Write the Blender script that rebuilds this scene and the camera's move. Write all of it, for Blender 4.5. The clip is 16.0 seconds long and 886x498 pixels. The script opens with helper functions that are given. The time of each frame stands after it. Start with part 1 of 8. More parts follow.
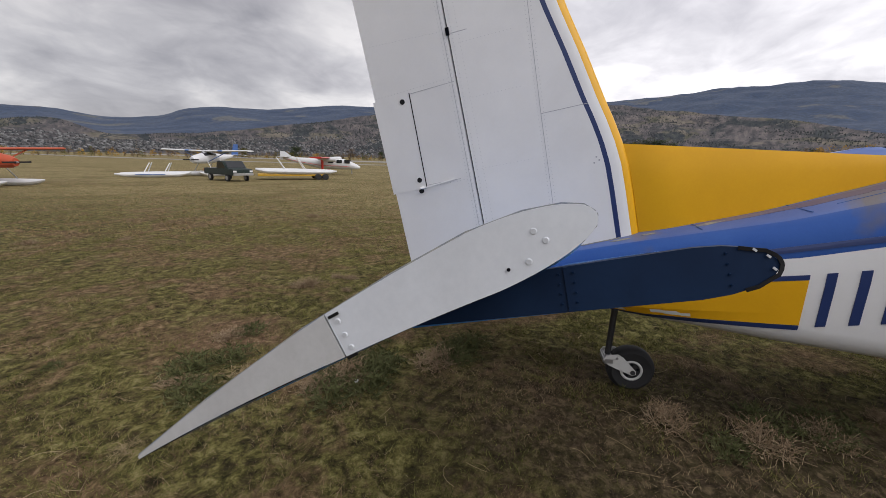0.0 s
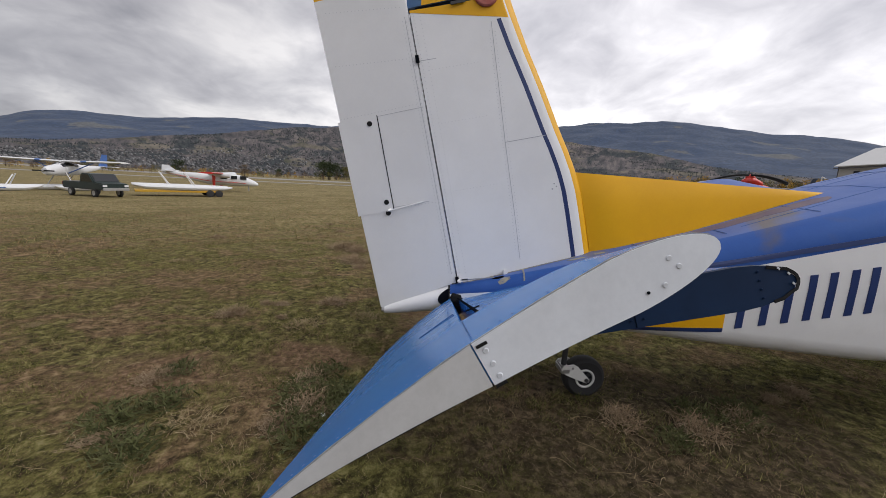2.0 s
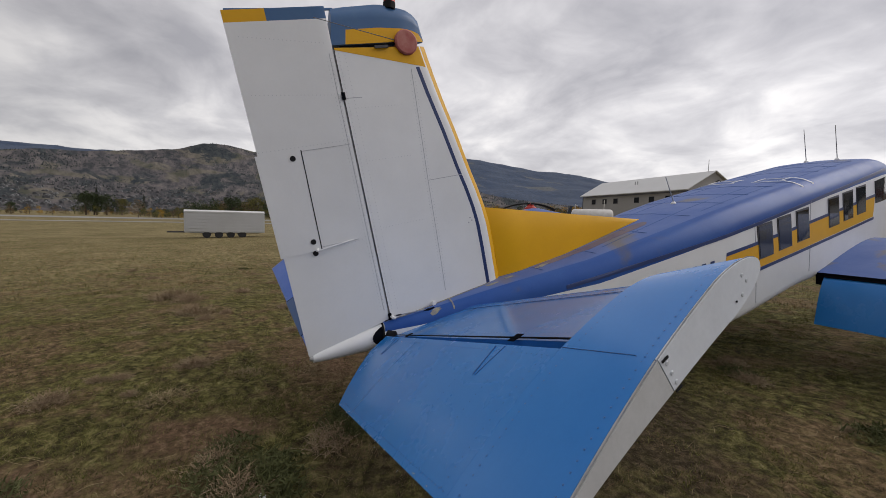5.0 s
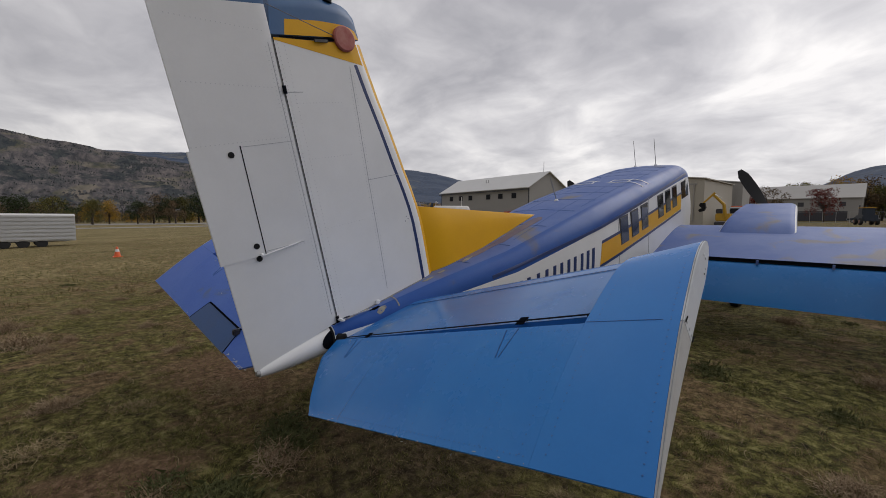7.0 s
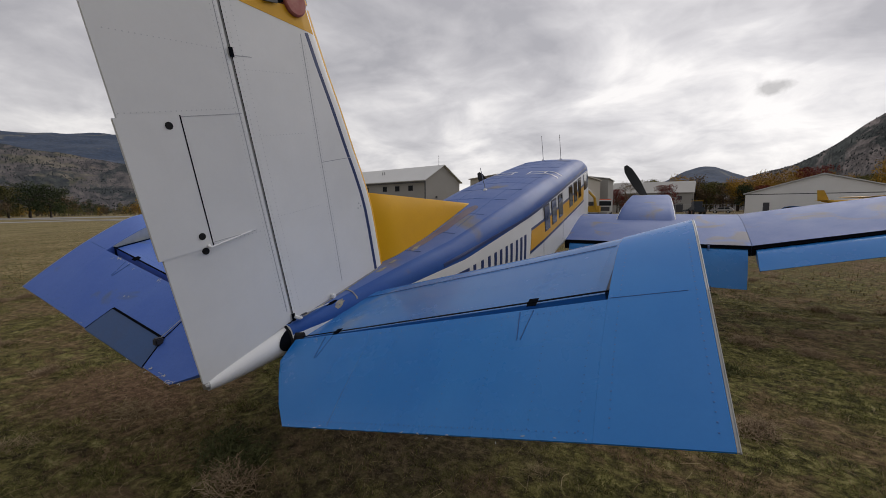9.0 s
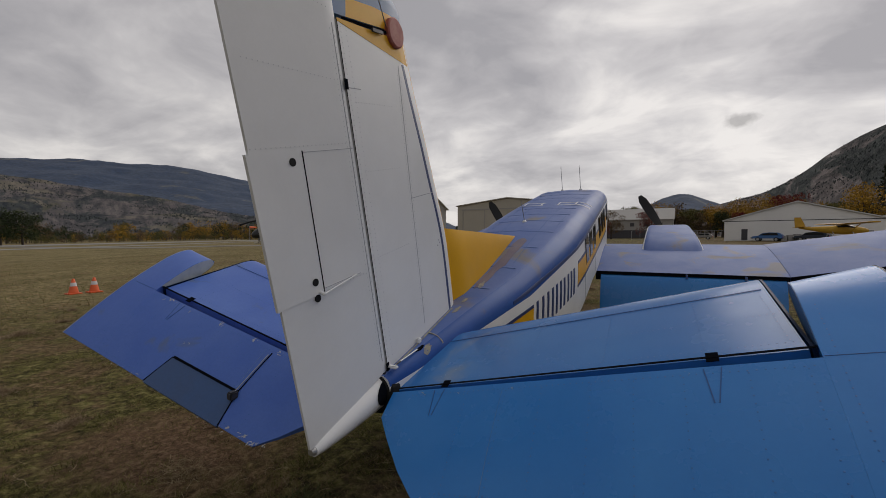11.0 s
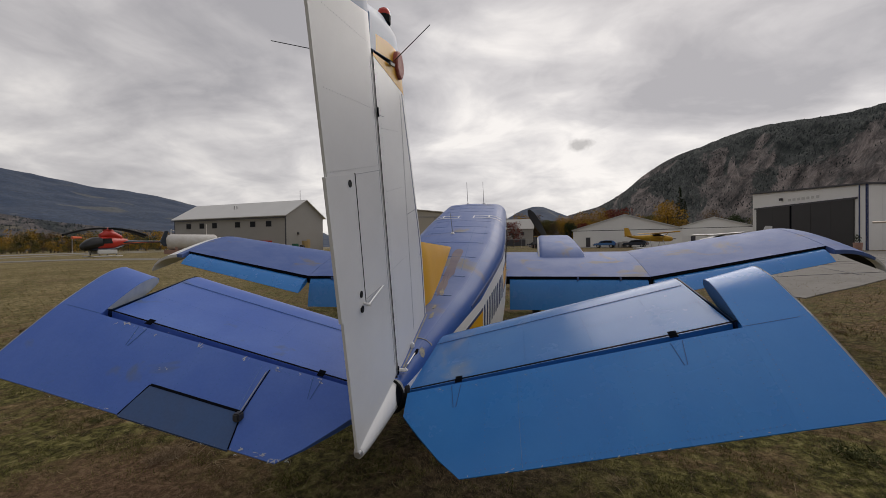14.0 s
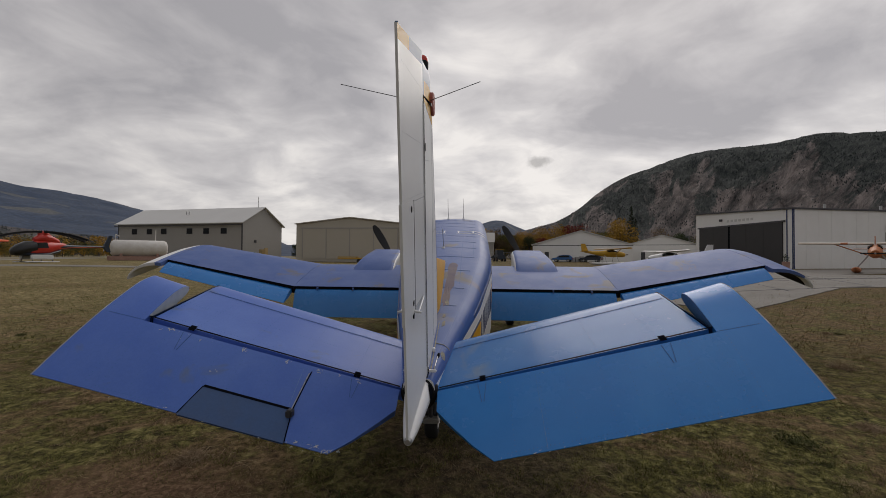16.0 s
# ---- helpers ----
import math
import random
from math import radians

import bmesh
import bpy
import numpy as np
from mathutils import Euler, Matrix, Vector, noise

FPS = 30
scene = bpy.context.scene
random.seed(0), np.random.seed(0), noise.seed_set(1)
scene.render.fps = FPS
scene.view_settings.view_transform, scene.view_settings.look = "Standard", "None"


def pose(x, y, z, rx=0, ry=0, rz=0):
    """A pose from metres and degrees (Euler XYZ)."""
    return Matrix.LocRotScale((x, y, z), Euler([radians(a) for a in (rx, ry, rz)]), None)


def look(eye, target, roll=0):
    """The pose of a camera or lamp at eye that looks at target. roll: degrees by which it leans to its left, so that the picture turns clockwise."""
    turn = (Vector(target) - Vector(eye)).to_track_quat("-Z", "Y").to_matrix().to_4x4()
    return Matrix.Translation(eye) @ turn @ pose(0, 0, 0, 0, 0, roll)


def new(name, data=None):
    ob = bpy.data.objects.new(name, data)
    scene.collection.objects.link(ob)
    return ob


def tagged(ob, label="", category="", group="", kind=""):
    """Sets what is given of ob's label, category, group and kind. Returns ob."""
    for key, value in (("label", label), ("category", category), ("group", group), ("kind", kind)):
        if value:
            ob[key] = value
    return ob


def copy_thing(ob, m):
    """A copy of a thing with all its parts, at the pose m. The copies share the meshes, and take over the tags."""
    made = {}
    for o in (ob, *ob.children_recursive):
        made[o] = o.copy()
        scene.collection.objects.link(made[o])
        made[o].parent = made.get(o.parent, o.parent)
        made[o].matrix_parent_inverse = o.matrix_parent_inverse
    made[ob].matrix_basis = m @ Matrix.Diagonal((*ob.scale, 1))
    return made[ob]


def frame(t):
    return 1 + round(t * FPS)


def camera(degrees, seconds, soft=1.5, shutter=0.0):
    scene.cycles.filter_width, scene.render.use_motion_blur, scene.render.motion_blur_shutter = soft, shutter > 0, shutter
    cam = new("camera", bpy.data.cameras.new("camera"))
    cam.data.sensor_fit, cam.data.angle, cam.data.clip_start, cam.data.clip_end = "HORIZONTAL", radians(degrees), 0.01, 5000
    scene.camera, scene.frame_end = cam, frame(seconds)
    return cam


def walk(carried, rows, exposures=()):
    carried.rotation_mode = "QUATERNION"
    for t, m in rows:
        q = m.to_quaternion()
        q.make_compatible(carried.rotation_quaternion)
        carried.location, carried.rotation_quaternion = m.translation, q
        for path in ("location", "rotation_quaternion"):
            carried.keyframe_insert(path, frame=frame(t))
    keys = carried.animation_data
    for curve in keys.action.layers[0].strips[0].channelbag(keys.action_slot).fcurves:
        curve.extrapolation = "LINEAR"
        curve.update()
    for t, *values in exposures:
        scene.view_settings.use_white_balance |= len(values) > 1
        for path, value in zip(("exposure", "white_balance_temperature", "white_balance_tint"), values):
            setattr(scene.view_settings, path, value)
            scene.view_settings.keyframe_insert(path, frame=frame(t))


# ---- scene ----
cam = camera(94.5, 16.0, 0.8)
PATH = [
    (0, (3.064, 0.735, 1.698), (1.144, 0.388, 1.258), 1.32),
    (0.5, (3.177, 0.565, 1.694), (1.236, 0.354, 1.258), 2.11),
    (1, (3.219, 0.448, 1.700), (1.264, 0.349, 1.289), 2.93),
    (1.5, (3.178, 0.349, 1.707), (1.211, 0.367, 1.344), 3.35),
    (2, (3.116, 0.266, 1.704), (1.146, 0.374, 1.373), 2.86),
    (2.5, (3.110, 0.150, 1.691), (1.150, 0.374, 1.358), 2.25),
    (3, (3.131, 0.014, 1.680), (1.189, 0.358, 1.343), 2.05),
    (3.5, (3.114, -0.123, 1.671), (1.196, 0.352, 1.359), 1.97),
    (4, (3.065, -0.261, 1.691), (1.186, 0.371, 1.434), 1.91),
    (4.2, (3.046, -0.318, 1.699), (1.180, 0.381, 1.464), 1.86),
    (6.3, (2.774, -0.872, 1.717), (1.241, 0.407, 1.604), 0.55),
    (6.5, (2.744, -0.933, 1.715), (1.260, 0.401, 1.591), 0.38),
    (7, (2.675, -1.091, 1.711), (1.311, 0.363, 1.558), 0.31),
    (7.5, (2.603, -1.144, 1.689), (1.340, 0.397, 1.516), 0.53),
    (8, (2.495, -1.182, 1.665), (1.356, 0.452, 1.478), 0.27),
    (8.2, (2.447, -1.192, 1.653), (1.364, 0.478, 1.457), 0.07),
    (10.3, (1.718, -1.499, 1.721), (0.808, 0.275, 1.568), 0.30),
    (10.5, (1.632, -1.481, 1.734), (0.706, 0.287, 1.604), 0.21),
    (11, (1.464, -1.502, 1.742), (0.572, 0.288, 1.683), 0.00),
    (11.5, (1.253, -1.580, 1.731), (0.430, 0.242, 1.679), -0.63),
    (12, (1.097, -1.648, 1.720), (0.366, 0.213, 1.675), -0.72),
    (12.5, (0.982, -1.672, 1.735), (0.353, 0.226, 1.699), -0.57),
    (13, (0.929, -1.781, 1.748), (0.413, 0.151, 1.722), -0.59),
    (13.5, (0.837, -1.952, 1.751), (0.431, 0.006, 1.730), -0.82),
    (14, (0.797, -2.045, 1.772), (0.473, -0.071, 1.755), -0.56),
    (14.5, (0.782, -2.153, 1.774), (0.512, -0.171, 1.772), 0.03),
    (15, (0.721, -2.284, 1.798), (0.482, -0.299, 1.814), 0.46),
    (15.5, (0.549, -2.390, 1.804), (0.350, -0.401, 1.844), 0.69),
    (16, (0.369, -2.495, 1.803), (0.236, -0.500, 1.843), 0.52),
]
walk(cam, [(t, look(eye, target, roll)) for t, eye, target, roll in PATH],
     ((0.0, 0.97, 6500, 13.5), (2.0, 0.95, 6500, 13), (4.0, 0.82, 6550, 12.5), (6.3, 0.36, 6600, 12), (7.0, 0.36, 6600, 12), (8.0, 0.38, 6600, 12), (10.4, 0.16, 6700, 12),
      (11.0, 0.08, 6750, 12), (12.0, 0.12, 6800, 12), (13.0, 0.23, 6800, 12), (14.0, 0.25, 6800, 12), (15.0, 0.18, 6800, 12), (16.0, 0.12, 6800, 12)))

# ---- sky and light: an overcast autumn day ----
SUN_TURN, SUN_RISE = 20.0, 40.0
world = bpy.data.worlds.new("overcast_sky")
scene.world = world
world.use_nodes = True
wn, wl = world.node_tree.nodes, world.node_tree.links
wn.clear()
w_out = wn.new("ShaderNodeOutputWorld")
w_bg = wn.new("ShaderNodeBackground")
w_sky = wn.new("ShaderNodeTexSky")
w_sky.sky_type = "NISHITA"
w_sky.sun_disc = False
w_sky.sun_elevation, w_sky.sun_rotation = radians(SUN_RISE), radians(SUN_TURN)
w_scale = wn.new("ShaderNodeMix")
w_scale.data_type, w_scale.blend_type = "RGBA", "MULTIPLY"
w_scale.inputs[0].default_value = 1.0
w_scale.inputs[7].default_value = (0.08, 0.08, 0.08, 1)
wl.new(w_sky.outputs[0], w_scale.inputs[6])
w_co = wn.new("ShaderNodeTexCoord")
w_sep = wn.new("ShaderNodeSeparateXYZ")
wl.new(w_co.outputs["Generated"], w_sep.inputs[0])


def wmath(op, a, b=None, c=None):
    n = wn.new("ShaderNodeMath")
    n.operation = op
    for i, v in enumerate((a, b, c)):
        if v is None:
            continue
        if isinstance(v, (int, float)):
            n.inputs[i].default_value = v
        else:
            wl.new(v, n.inputs[i])
    return n.outputs[0]


# cloud layer seen in perspective: the direction is laid onto a flat ceiling
lift = wmath("ADD", wmath("MAXIMUM", w_sep.outputs[2], 0.0), 0.27)
w_vec = wn.new("ShaderNodeCombineXYZ")
wl.new(wmath("DIVIDE", w_sep.outputs[0], lift), w_vec.inputs[0])
wl.new(wmath("DIVIDE", w_sep.outputs[1], lift), w_vec.inputs[1])


def wnoise(scale, detail, rough, warp, shift):
    m = wn.new("ShaderNodeMapping")
    m.inputs["Location"].default_value = (shift, shift * 0.7, shift * 0.3)
    m.inputs["Scale"].default_value = (0.9, 1.0, 1.0)
    wl.new(w_vec.outputs[0], m.inputs[0])
    n = wn.new("ShaderNodeTexNoise")
    n.inputs["Scale"].default_value, n.inputs["Detail"].default_value = scale, detail
    n.inputs["Roughness"].default_value, n.inputs["Distortion"].default_value = rough, warp
    wl.new(m.outputs[0], n.inputs["Vector"])
    return n.outputs["Fac"]


big, small, wisps = wnoise(0.72, 4, 0.5, 0.4, 3.1), wnoise(2.1, 6, 0.52, 0.5, 8.4), wnoise(6.0, 5, 0.55, 0.6, 5.7)
w_mixed = wmath("ADD", wmath("ADD", wmath("MULTIPLY", big, 0.44), wmath("MULTIPLY", small, 0.44)), wmath("MULTIPLY", wisps, 0.12))
w_ramp = wn.new("ShaderNodeValToRGB")
for pos, grey in ((0.40, (0.320, 0.322, 0.345, 1)), (0.46, (0.41, 0.41, 0.43, 1)), (0.52, (0.515, 0.515, 0.53, 1)), (0.60, (0.71, 0.705, 0.70, 1))):
    e = w_ramp.color_ramp.elements.new(pos)
    e.color = grey
w_ramp.color_ramp.elements.remove(w_ramp.color_ramp.elements[0])
w_ramp.color_ramp.elements.remove(w_ramp.color_ramp.elements[-1])
wl.new(w_mixed, w_ramp.inputs[0])
# thinner cloud towards the hidden sun, and a brighter break low in the west
w_dot = wn.new("ShaderNodeVectorMath")
w_dot.operation = "DOT_PRODUCT"
w_dot.inputs[1].default_value = (math.sin(radians(25)) * 0.9, math.cos(radians(25)) * 0.9, 0.43)
wl.new(w_co.outputs["Generated"], w_dot.inputs[0])
w_gap = wn.new("ShaderNodeVectorMath")
w_gap.operation = "DOT_PRODUCT"
w_gap.inputs[1].default_value = (-0.925, 0.163, 0.342)
wl.new(w_co.outputs["Generated"], w_gap.inputs[0])
w_break = wmath("POWER", wmath("MAXIMUM", w_gap.outputs["Value"], 0.0), 16.0)
w_near = wmath("MULTIPLY_ADD", w_break, 0.14, wmath("MULTIPLY_ADD", w_dot.outputs["Value"], 0.28, 0.85))
# a heavier bank of cloud over the south-west
w_bank = wn.new("ShaderNodeVectorMath")
w_bank.operation = "DOT_PRODUCT"
w_bank.inputs[1].default_value = (-0.60, -0.57, 0.56)
wl.new(w_co.outputs["Generated"], w_bank.inputs[0])
w_near = wmath("MULTIPLY_ADD", wmath("POWER", wmath("MAXIMUM", w_bank.outputs["Value"], 0.0), 7.0), -0.22, w_near)
# one small dark scud cloud in the north


def along(x, y, z):
    n = wn.new("ShaderNodeVectorMath")
    n.operation = "DOT_PRODUCT"
    n.inputs[1].default_value = (x, y, z)
    wl.new(w_co.outputs["Generated"], n.inputs[0])
    return n.outputs["Value"]


w_scud = wn.new("ShaderNodeTexNoise")
w_scud.inputs["Scale"].default_value, w_scud.inputs["Detail"].default_value = 38.0, 4.0
wl.new(w_co.outputs["Generated"], w_scud.inputs["Vector"])
su, sv = wmath("DIVIDE", along(0.9877, -0.1564, 0.0), 0.030), wmath("DIVIDE", along(-0.0349, -0.2205, 0.9748), 0.014)
s_far = wmath("SQRT", wmath("ADD", wmath("MULTIPLY", su, su), wmath("MULTIPLY", sv, sv)))
s_edge = wmath("MULTIPLY_ADD", w_scud.outputs["Fac"], 1.6, wmath("ADD", s_far, -0.8))
s_soft = wn.new("ShaderNodeMapRange")
s_soft.inputs[1].default_value, s_soft.inputs[2].default_value = 0.55, 1.15
s_soft.inputs[3].default_value, s_soft.inputs[4].default_value = 0.62, 1.0
wl.new(s_edge, s_soft.inputs[0])
s_back = wmath("LESS_THAN", along(0.1525, 0.9628, 0.2233), 0.0)
w_near = wmath("MULTIPLY", w_near, wmath("MAXIMUM", s_soft.outputs[0], s_back))
w_glow = wn.new("ShaderNodeVectorMath")
w_glow.operation = "SCALE"
wl.new(w_ramp.outputs[0], w_glow.inputs[0])
wl.new(w_near, w_glow.inputs["Scale"])
w_mix = wn.new("ShaderNodeMix")
w_mix.data_type = "RGBA"
w_mix.inputs[0].default_value = 0.96
wl.new(w_scale.outputs[2], w_mix.inputs[6])
wl.new(w_glow.outputs[0], w_mix.inputs[7])
wl.new(w_mix.outputs[2], w_bg.inputs[0])
w_bg.inputs[1].default_value = 1.0
wl.new(w_bg.outputs[0], w_out.inputs[0])

sun = new("sun", bpy.data.lights.new("sun", "SUN"))
sun.data.energy, sun.data.angle, sun.data.color = 0.85, radians(40), (1.0, 0.97, 0.93)
sun.matrix_world = pose(0, 0, 60, 90 - SUN_RISE, 0, 180 - SUN_TURN)


# ---- materials ----
def material(name, color, rough=0.6, metal=0.0, vary=0.0, scale=4.0, second=None, amount=0.5, grain=0.0, grain_scale=60.0,
             bump=0.0, stain=None, stain_scale=1.0, stain_at=0.6, stain_soft=0.06, coat=0.0, stretch=(1, 1, 1), rough_vary=0.0, per_piece=0.0):
    """A surface with broad variation towards a second colour, fine grain, stains of their own shape and a bump."""
    m = bpy.data.materials.new(name)
    m.use_nodes = True
    nodes, links = m.node_tree.nodes, m.node_tree.links
    b = nodes["Principled BSDF"]
    b.inputs["Roughness"].default_value, b.inputs["Metallic"].default_value = rough, metal
    b.inputs["Coat Weight"].default_value = coat
    b.inputs["Coat Roughness"].default_value = 0.12
    co = nodes.new("ShaderNodeTexCoord")
    mp = nodes.new("ShaderNodeMapping")
    mp.inputs["Scale"].default_value = stretch
    links.new(co.outputs["Object"], mp.inputs[0])

    def noisy(s, detail=5, roughness=0.6, warp=0.0):
        n = nodes.new("ShaderNodeTexNoise")
        n.inputs["Scale"].default_value, n.inputs["Detail"].default_value = s, detail
        n.inputs["Roughness"].default_value, n.inputs["Distortion"].default_value = roughness, warp
        links.new(mp.outputs[0], n.inputs["Vector"])
        return n.outputs["Fac"]

    def mix(fac, a, c, kind="MIX"):
        n = nodes.new("ShaderNodeMix")
        n.data_type, n.blend_type = "RGBA", kind
        for i, v in ((0, fac), (6, a), (7, c)):
            if isinstance(v, (int, float)):
                n.inputs[i].default_value = v
            elif isinstance(v, tuple):
                n.inputs[i].default_value = (*v[:3], 1)
            else:
                links.new(v, n.inputs[i])
        return n.outputs[2]

    def ramp(v, a, c):
        n = nodes.new("ShaderNodeMapRange")
        n.inputs[1].default_value, n.inputs[2].default_value = a, c
        links.new(v, n.inputs[0])
        return n.outputs[0]

    def times(v, k):
        n = nodes.new("ShaderNodeMath")
        n.operation = "MULTIPLY"
        n.inputs[1].default_value = k
        links.new(v, n.inputs[0])
        return n.outputs[0]

    out = tuple(color)
    if second:
        out = mix(times(ramp(noisy(scale, 5, 0.6, 0.3), 0.38, 0.62), amount), out, tuple(second))
    if vary:
        dark, light = tuple(c * (1 - vary) for c in color), tuple(min(1.0, c * (1 + vary)) for c in color)
        out = mix(0.5, out, mix(ramp(noisy(scale * 0.45, 4), 0.3, 0.7), dark, light))
    if stain:
        out = mix(ramp(noisy(stain_scale, 4, 0.55, 0.6), stain_at, stain_at + stain_soft), out, tuple(stain))
    if grain:
        k = ramp(noisy(grain_scale, 3, 0.7), 0.25, 0.75)
        out = mix(grain, out, mix(k, (0.0, 0.0, 0.0), (1.0, 1.0, 1.0)), "OVERLAY")
    if per_piece:
        info = nodes.new("ShaderNodeObjectInfo")
        h = nodes.new("ShaderNodeHueSaturation")
        links.new(times(info.outputs["Random"], per_piece), h.inputs["Value"])
        add = nodes.new("ShaderNodeMath")
        add.operation = "ADD"
        add.inputs[1].default_value = 1 - per_piece / 2
        links.new(times(info.outputs["Random"], per_piece), add.inputs[0])
        links.new(add.outputs[0], h.inputs["Value"])
        if isinstance(out, tuple):
            h.inputs["Color"].default_value = (*out, 1)
        else:
            links.new(out, h.inputs["Color"])
        out = h.outputs[0]
    if isinstance(out, tuple):
        b.inputs["Base Color"].default_value = (*out, 1)
    else:
        links.new(out, b.inputs["Base Color"])
    if rough_vary:
        n = nodes.new("ShaderNodeMapRange")
        n.inputs[3].default_value, n.inputs[4].default_value = max(0.02, rough - rough_vary), min(1, rough + rough_vary)
        links.new(noisy(scale * 2.3), n.inputs[0])
        links.new(n.outputs[0], b.inputs["Roughness"])
    if bump:
        n = nodes.new("ShaderNodeBump")
        n.inputs["Strength"].default_value, n.inputs["Distance"].default_value = 0.6, bump
        links.new(noisy(grain_scale, 4), n.inputs["Height"])
        links.new(n.outputs[0], b.inputs["Normal"])
    return m


M_WHITE = material("white_paint", (0.74, 0.745, 0.75), 0.36, second=(0.66, 0.665, 0.67), scale=1.6, amount=0.6, grain=0.03, rough_vary=0.08)
M_TIPWHITE = material("worn_white_paint", (0.57, 0.60, 0.64), 0.42, second=(0.49, 0.51, 0.54), scale=3, amount=0.7, grain=0.05, rough_vary=0.1)
M_GREYPAINT = material("grey_primer", (0.44, 0.445, 0.445), 0.6, second=(0.36, 0.355, 0.35), scale=4, grain=0.05)
M_YELLOW = material("yellow_paint", (0.72, 0.375, 0.008), 0.4, second=(0.64, 0.33, 0.008), scale=2.2, amount=0.5, grain=0.03, rough_vary=0.08)
M_NAVY = material("navy_paint", (0.012, 0.03, 0.12), 0.35, second=(0.02, 0.04, 0.14), scale=5)
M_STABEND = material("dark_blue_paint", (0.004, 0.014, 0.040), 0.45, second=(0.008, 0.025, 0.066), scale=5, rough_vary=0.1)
M_BLUE = material("faded_blue_paint", (0.020, 0.070, 0.27), 0.36, second=(0.034, 0.095, 0.31), scale=1.3, amount=0.8, grain=0.05,
                  stain=(0.075, 0.09, 0.17), stain_scale=1.5, stain_at=0.63, stain_soft=0.10, rough_vary=0.12)
M_BLUETOP = material("chalky_blue_paint", (0.068, 0.124, 0.335), 0.5, second=(0.105, 0.162, 0.37), scale=1.6, amount=0.8, grain=0.05,
                     stain=(0.155, 0.15, 0.165), stain_scale=1.5, stain_at=0.59, stain_soft=0.12, rough_vary=0.12)
M_WINGTOP = material("chalky_blue_paint_sanded", (0.068, 0.124, 0.335), 0.5, second=(0.105, 0.162, 0.37), scale=1.6, amount=0.8, grain=0.05,
                     stain=(0.150, 0.150, 0.185), stain_scale=2.1, stain_at=0.575, stain_soft=0.10, rough_vary=0.12)
M_BLUE_L = material("violet_blue_paint", (0.066, 0.145, 0.49), 0.36, second=(0.10, 0.19, 0.53), scale=1.4, amount=0.8, grain=0.05,
                    stain=(0.10, 0.155, 0.33), stain_scale=2.6, stain_at=0.65, rough_vary=0.12)
M_SKYBLUE = material("bright_blue_paint", (0.018, 0.190, 0.56), 0.26, second=(0.032, 0.225, 0.60), scale=1.1, amount=0.8, grain=0.03, rough_vary=0.14)
M_SKYTOP = material("bright_blue_paint_worn", (0.030, 0.155, 0.43), 0.20, second=(0.045, 0.185, 0.46), scale=1.4, amount=0.8, grain=0.03,
                    stain=(0.16, 0.24, 0.36), stain_scale=1.3, stain_at=0.60, stain_soft=0.12, rough_vary=0.22)
M_CAPBLUE = material("teal_blue_paint", (0.03, 0.10, 0.24), 0.4, second=(0.05, 0.13, 0.26), scale=4)
M_TAB = material("dull_slate_tab", (0.056, 0.096, 0.205), 0.42, second=(0.040, 0.105, 0.27), scale=4, grain=0.06)
M_BLACK = material("black_rubber_and_shade", (0.012, 0.012, 0.013), 0.7, grain=0.05, vary=0.2)
M_GAP = material("dark_gap", (0.006, 0.007, 0.010), 0.9)
M_SEAM = material("panel_seam", (0.36, 0.37, 0.40), 0.7)
M_SEAMB = material("blue_panel_seam", (0.022, 0.095, 0.29), 0.6)
M_DARKGLASS = material("dark_cabin_glass", (0.008, 0.009, 0.011), 0.35)
M_SCUFF = material("bare_scuffed_edge", (0.30, 0.30, 0.27), 0.6, second=(0.16, 0.19, 0.24), scale=22, amount=0.9)
M_SEALER = material("old_sealant", (0.30, 0.28, 0.20), 0.8, second=(0.13, 0.14, 0.19), scale=22, amount=0.9)
M_STEEL = material("steel", (0.42, 0.42, 0.42), 0.4, 0.8, vary=0.2)
M_DARKSTEEL = material("dark_steel", (0.06, 0.06, 0.065), 0.5, 0.5, vary=0.2)
M_RED = material("faded_red_paint", (0.33, 0.075, 0.06), 0.6, second=(0.42, 0.16, 0.13), scale=14, amount=0.8)
M_LENS = material("red_beacon_glass", (0.55, 0.03, 0.015), 0.2)
M_TYRE = material("tyre_rubber", (0.016, 0.016, 0.017), 0.75, vary=0.2, bump=0.002)
M_RIM = material("white_wheel_rim", (0.62, 0.62, 0.60), 0.5, vary=0.1, scale=20)
M_PROP = material("black_propeller", (0.010, 0.010, 0.011), 0.75, vary=0.2)
M_GLASS = bpy.data.materials.new("cabin_glass")
M_GLASS.use_nodes = True
_b = M_GLASS.node_tree.nodes["Principled BSDF"]
_b.inputs["Base Color"].default_value, _b.inputs["Roughness"].default_value = (0.02, 0.022, 0.025, 1), 0.06
_b.inputs["IOR"].default_value = 1.5
M_BEIGE = material("beige_cladding", (0.42, 0.39, 0.335), 0.6, vary=0.06, scale=0.6, grain=0.03)
M_GREYCLAD = material("grey_cladding", (0.32, 0.31, 0.295), 0.6, vary=0.06, scale=0.5, grain=0.03)
M_ROOF = material("pale_metal_roof", (0.56, 0.56, 0.55), 0.45, vary=0.06, scale=0.4)
M_WHITECLAD = material("white_cladding", (0.80, 0.80, 0.79), 0.55, vary=0.05, scale=0.5, second=(0.70, 0.70, 0.68), amount=0.5)
M_CHARCOAL = material("charcoal_door", (0.035, 0.034, 0.036), 0.6, vary=0.2, scale=1.0)
M_TRIM = material("dark_trim", (0.05, 0.05, 0.06), 0.5)
